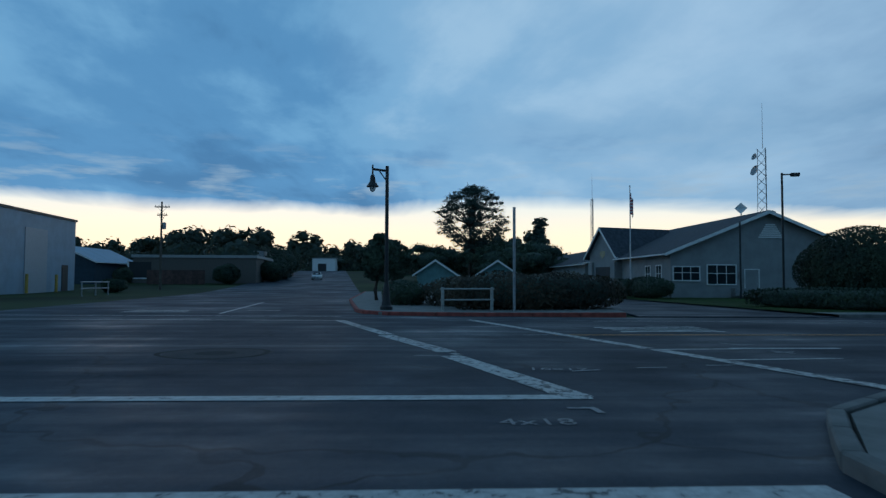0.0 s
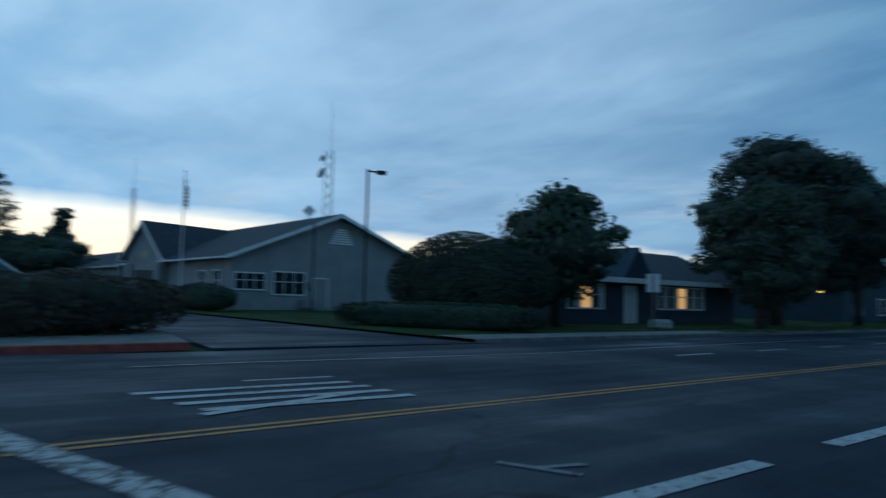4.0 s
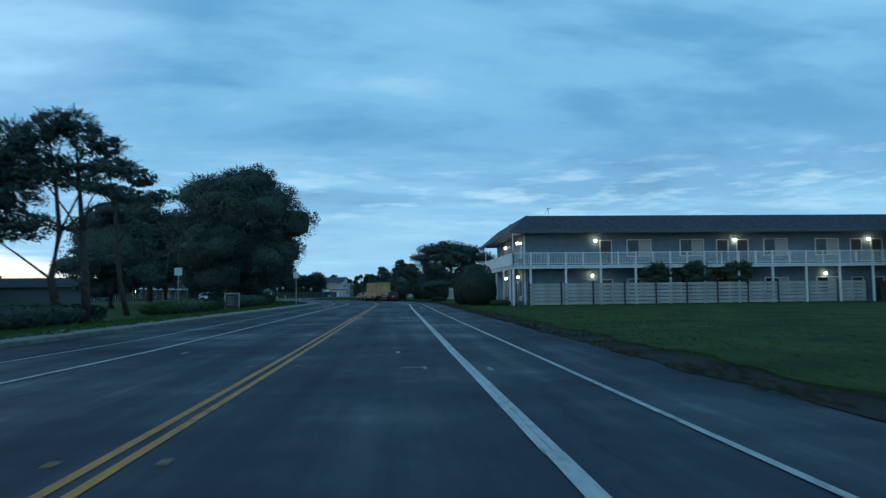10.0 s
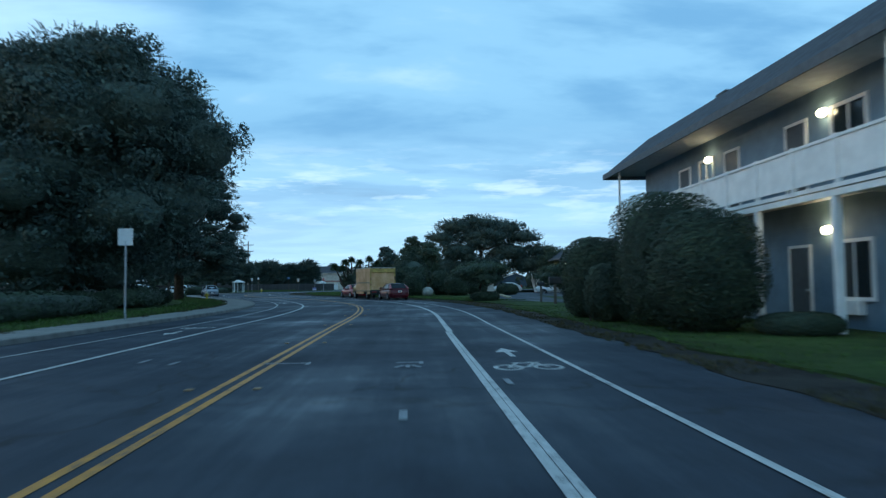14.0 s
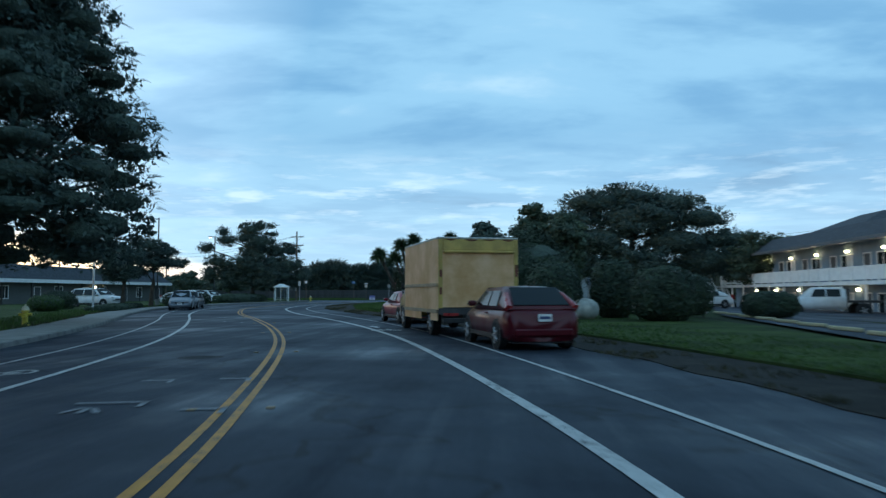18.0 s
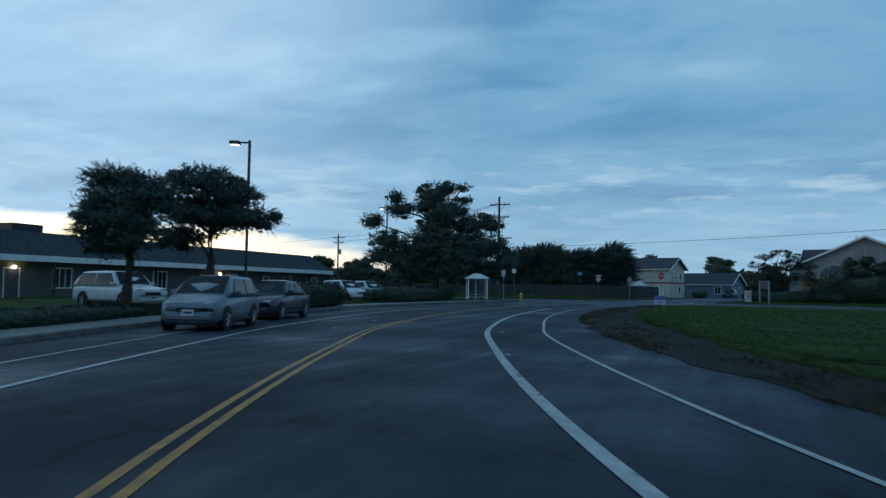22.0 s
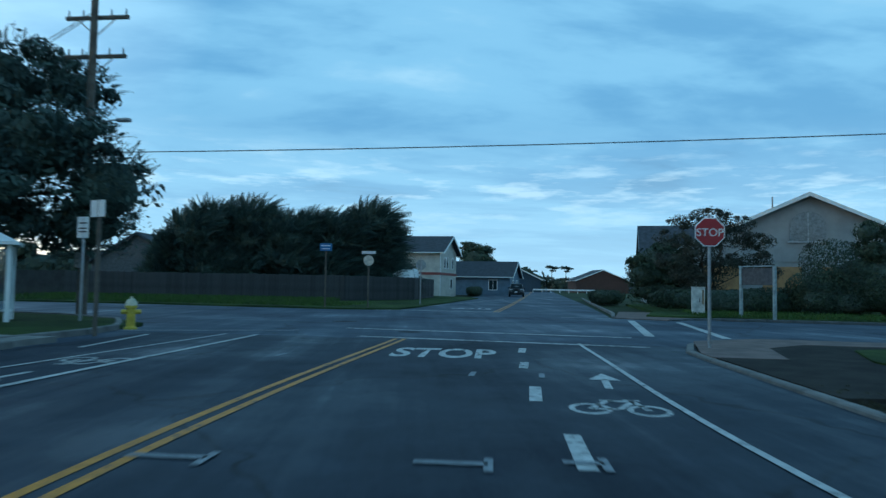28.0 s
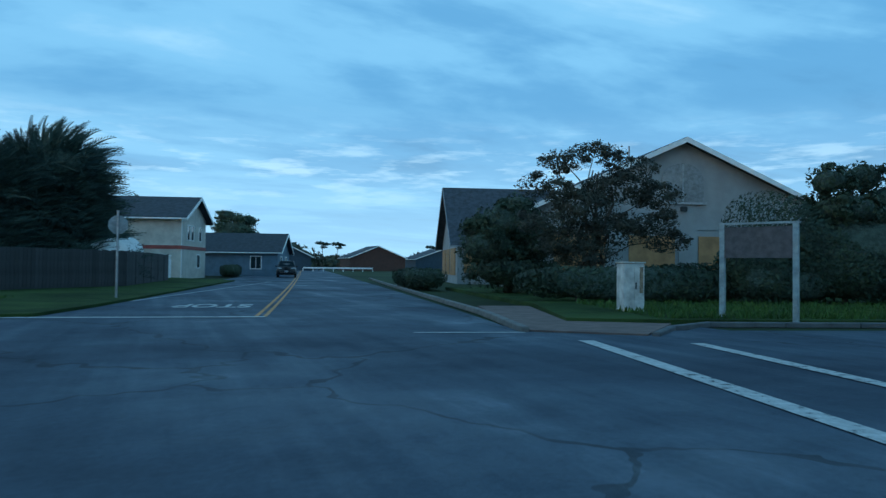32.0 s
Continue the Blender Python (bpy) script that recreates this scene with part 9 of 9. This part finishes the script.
# white pump-house and tank by the motel lawn
TK = thing("garden_tank", 4.5, 243.4, .07, 0, "pale rounded tank among the shrubs", "tank")
part("shell", lathe([(.45, 0), (.62, .2), (.68, .45), (.58, .72), (.3, .9), (.02, .95)], 14), mat("weathered_tank", (.42, .42, .38), .7, var=.25, scale=3), TK, smooth=True)
SHD = gable_house("garden_shed", 11.5, 254.0, 20, 3.4, 3, 1.7, 2.2, CREAM, label="small pale garden shed among the shrubs", category="shed", over=.15)
MB = thing("post_box", 10.9, 207.2, .03, 0, "dark post box on a timber post by the drive", "post box")
part("post", bx(-.07, .07, -.07, .07, -.1, 1.2), WOOD_POLE, MB)
part("box", bx(-.35, .35, -.2, .2, 1.2, 1.6, bevel=.03), METAL_DARK, MB)
MB = thing("mailbox", 10.9, 211.5, .06, 20, "dark mailbox on a wooden post beside the drive", "mailbox")
part("post", bx(-.05, .05, -.05, .05, -.1, 1.05), WOOD_POLE, MB)
part("box", bx(-.24, .24, -.1, .1, 1.051, 1.3, bevel=.05), METAL_DARK, MB)
# wheel stops in the motel lot
ws = bx(-.9, .9, -.08, .08, 0, .13, bevel=.03)
wsm = bpy.data.meshes.new("wheel_stop")
ws.to_mesh(wsm)
ws.free()
wsm.materials.append(mat("yellowed_concrete", (.42, .36, .22), .8, var=.2))
for i in range(9):
    o = tagged(new("wheel_stop", wsm), "worn yellow concrete wheel stop", "wheel stop", "wheel stops in the motel lot")
    o.matrix_world = pose(11.2 + .25 * i, 228.4 + 3.0 * i, .03, 0, 0, 95)
GL = thing("garden_lamp", -16.2, 126.4, .1, 0, "small amber garden lamp on a dark post", "lamp")
part("post", rod(B(), (0, 0, -.1), (0, 0, 2.2), .045), METAL_DARK, GL)
part("lantern", lathe([(.02, 2.2), (.12, 2.24), (.14, 2.42), (.1, 2.5), (.02, 2.52)], 10), lamp_mat("amber_lamp", (1.0, .62, .12), 6.0), GL)
part("cap", lathe([(.15, 2.521), (.06, 2.6), (.01, 2.62)], 10), METAL_DARK, GL)
# kerb edging of the grass by the blue house: pale bin and low box
PB = thing("utility_box", -11.6, 99.5, .1, 30, "pale rounded utility box on the verge", "utility box")
part("shell", bx(-.5, .5, -.35, .35, 0, .45, bevel=.12), mat("pale_green_box", (.30, .36, .32), .7), PB)
# low sign wall and stone edging left of the road
for i, (x, y) in enumerate(((-11.3, 137.5), (-11.6, 141.5))):
    w = thing("low_wall", x, y, .1, 80, "short dark stone wall at the hall's entrance", "wall")
    part("block", bx(-1.2, 1.2, -.15, .15, -.1, .95, bevel=.02), mat("dark_stone", (.10, .10, .095), .85, var=.35, scale=4, bump=.5), w)
    part("coping", bx(-1.28, 1.28, -.2, .2, .951, 1.03, bevel=.01), MATS["dark_stone"], w)
UB = thing("directory_sign", -11.5, 181.3, .1, 0, "framed dark directory board with pale lines beside the footpath", "sign")
part("frame", bx(-.62, -.52, -.06, .06, -.1, 1.35, bevel=.01), METAL_GREY, UB)
part("frame", bx(.52, .62, -.06, .06, -.1, 1.35, bevel=.01), METAL_GREY, UB)
part("frame", bx(-.519, .519, -.06, .06, 1.2, 1.32, bevel=.01), METAL_GREY, UB)
part("panel", bx(-.519, .519, -.02, .02, .12, 1.199), mat("dark_board", (.045, .055, .06), .7), UB)
for i in range(5):
    part("text_bar", bx(-.4, .1 + .06 * (i % 3), -.026, -.0205, .35 + .15 * i, .40 + .15 * i), mat("dull_print", (.2, .23, .24), .8), UB)
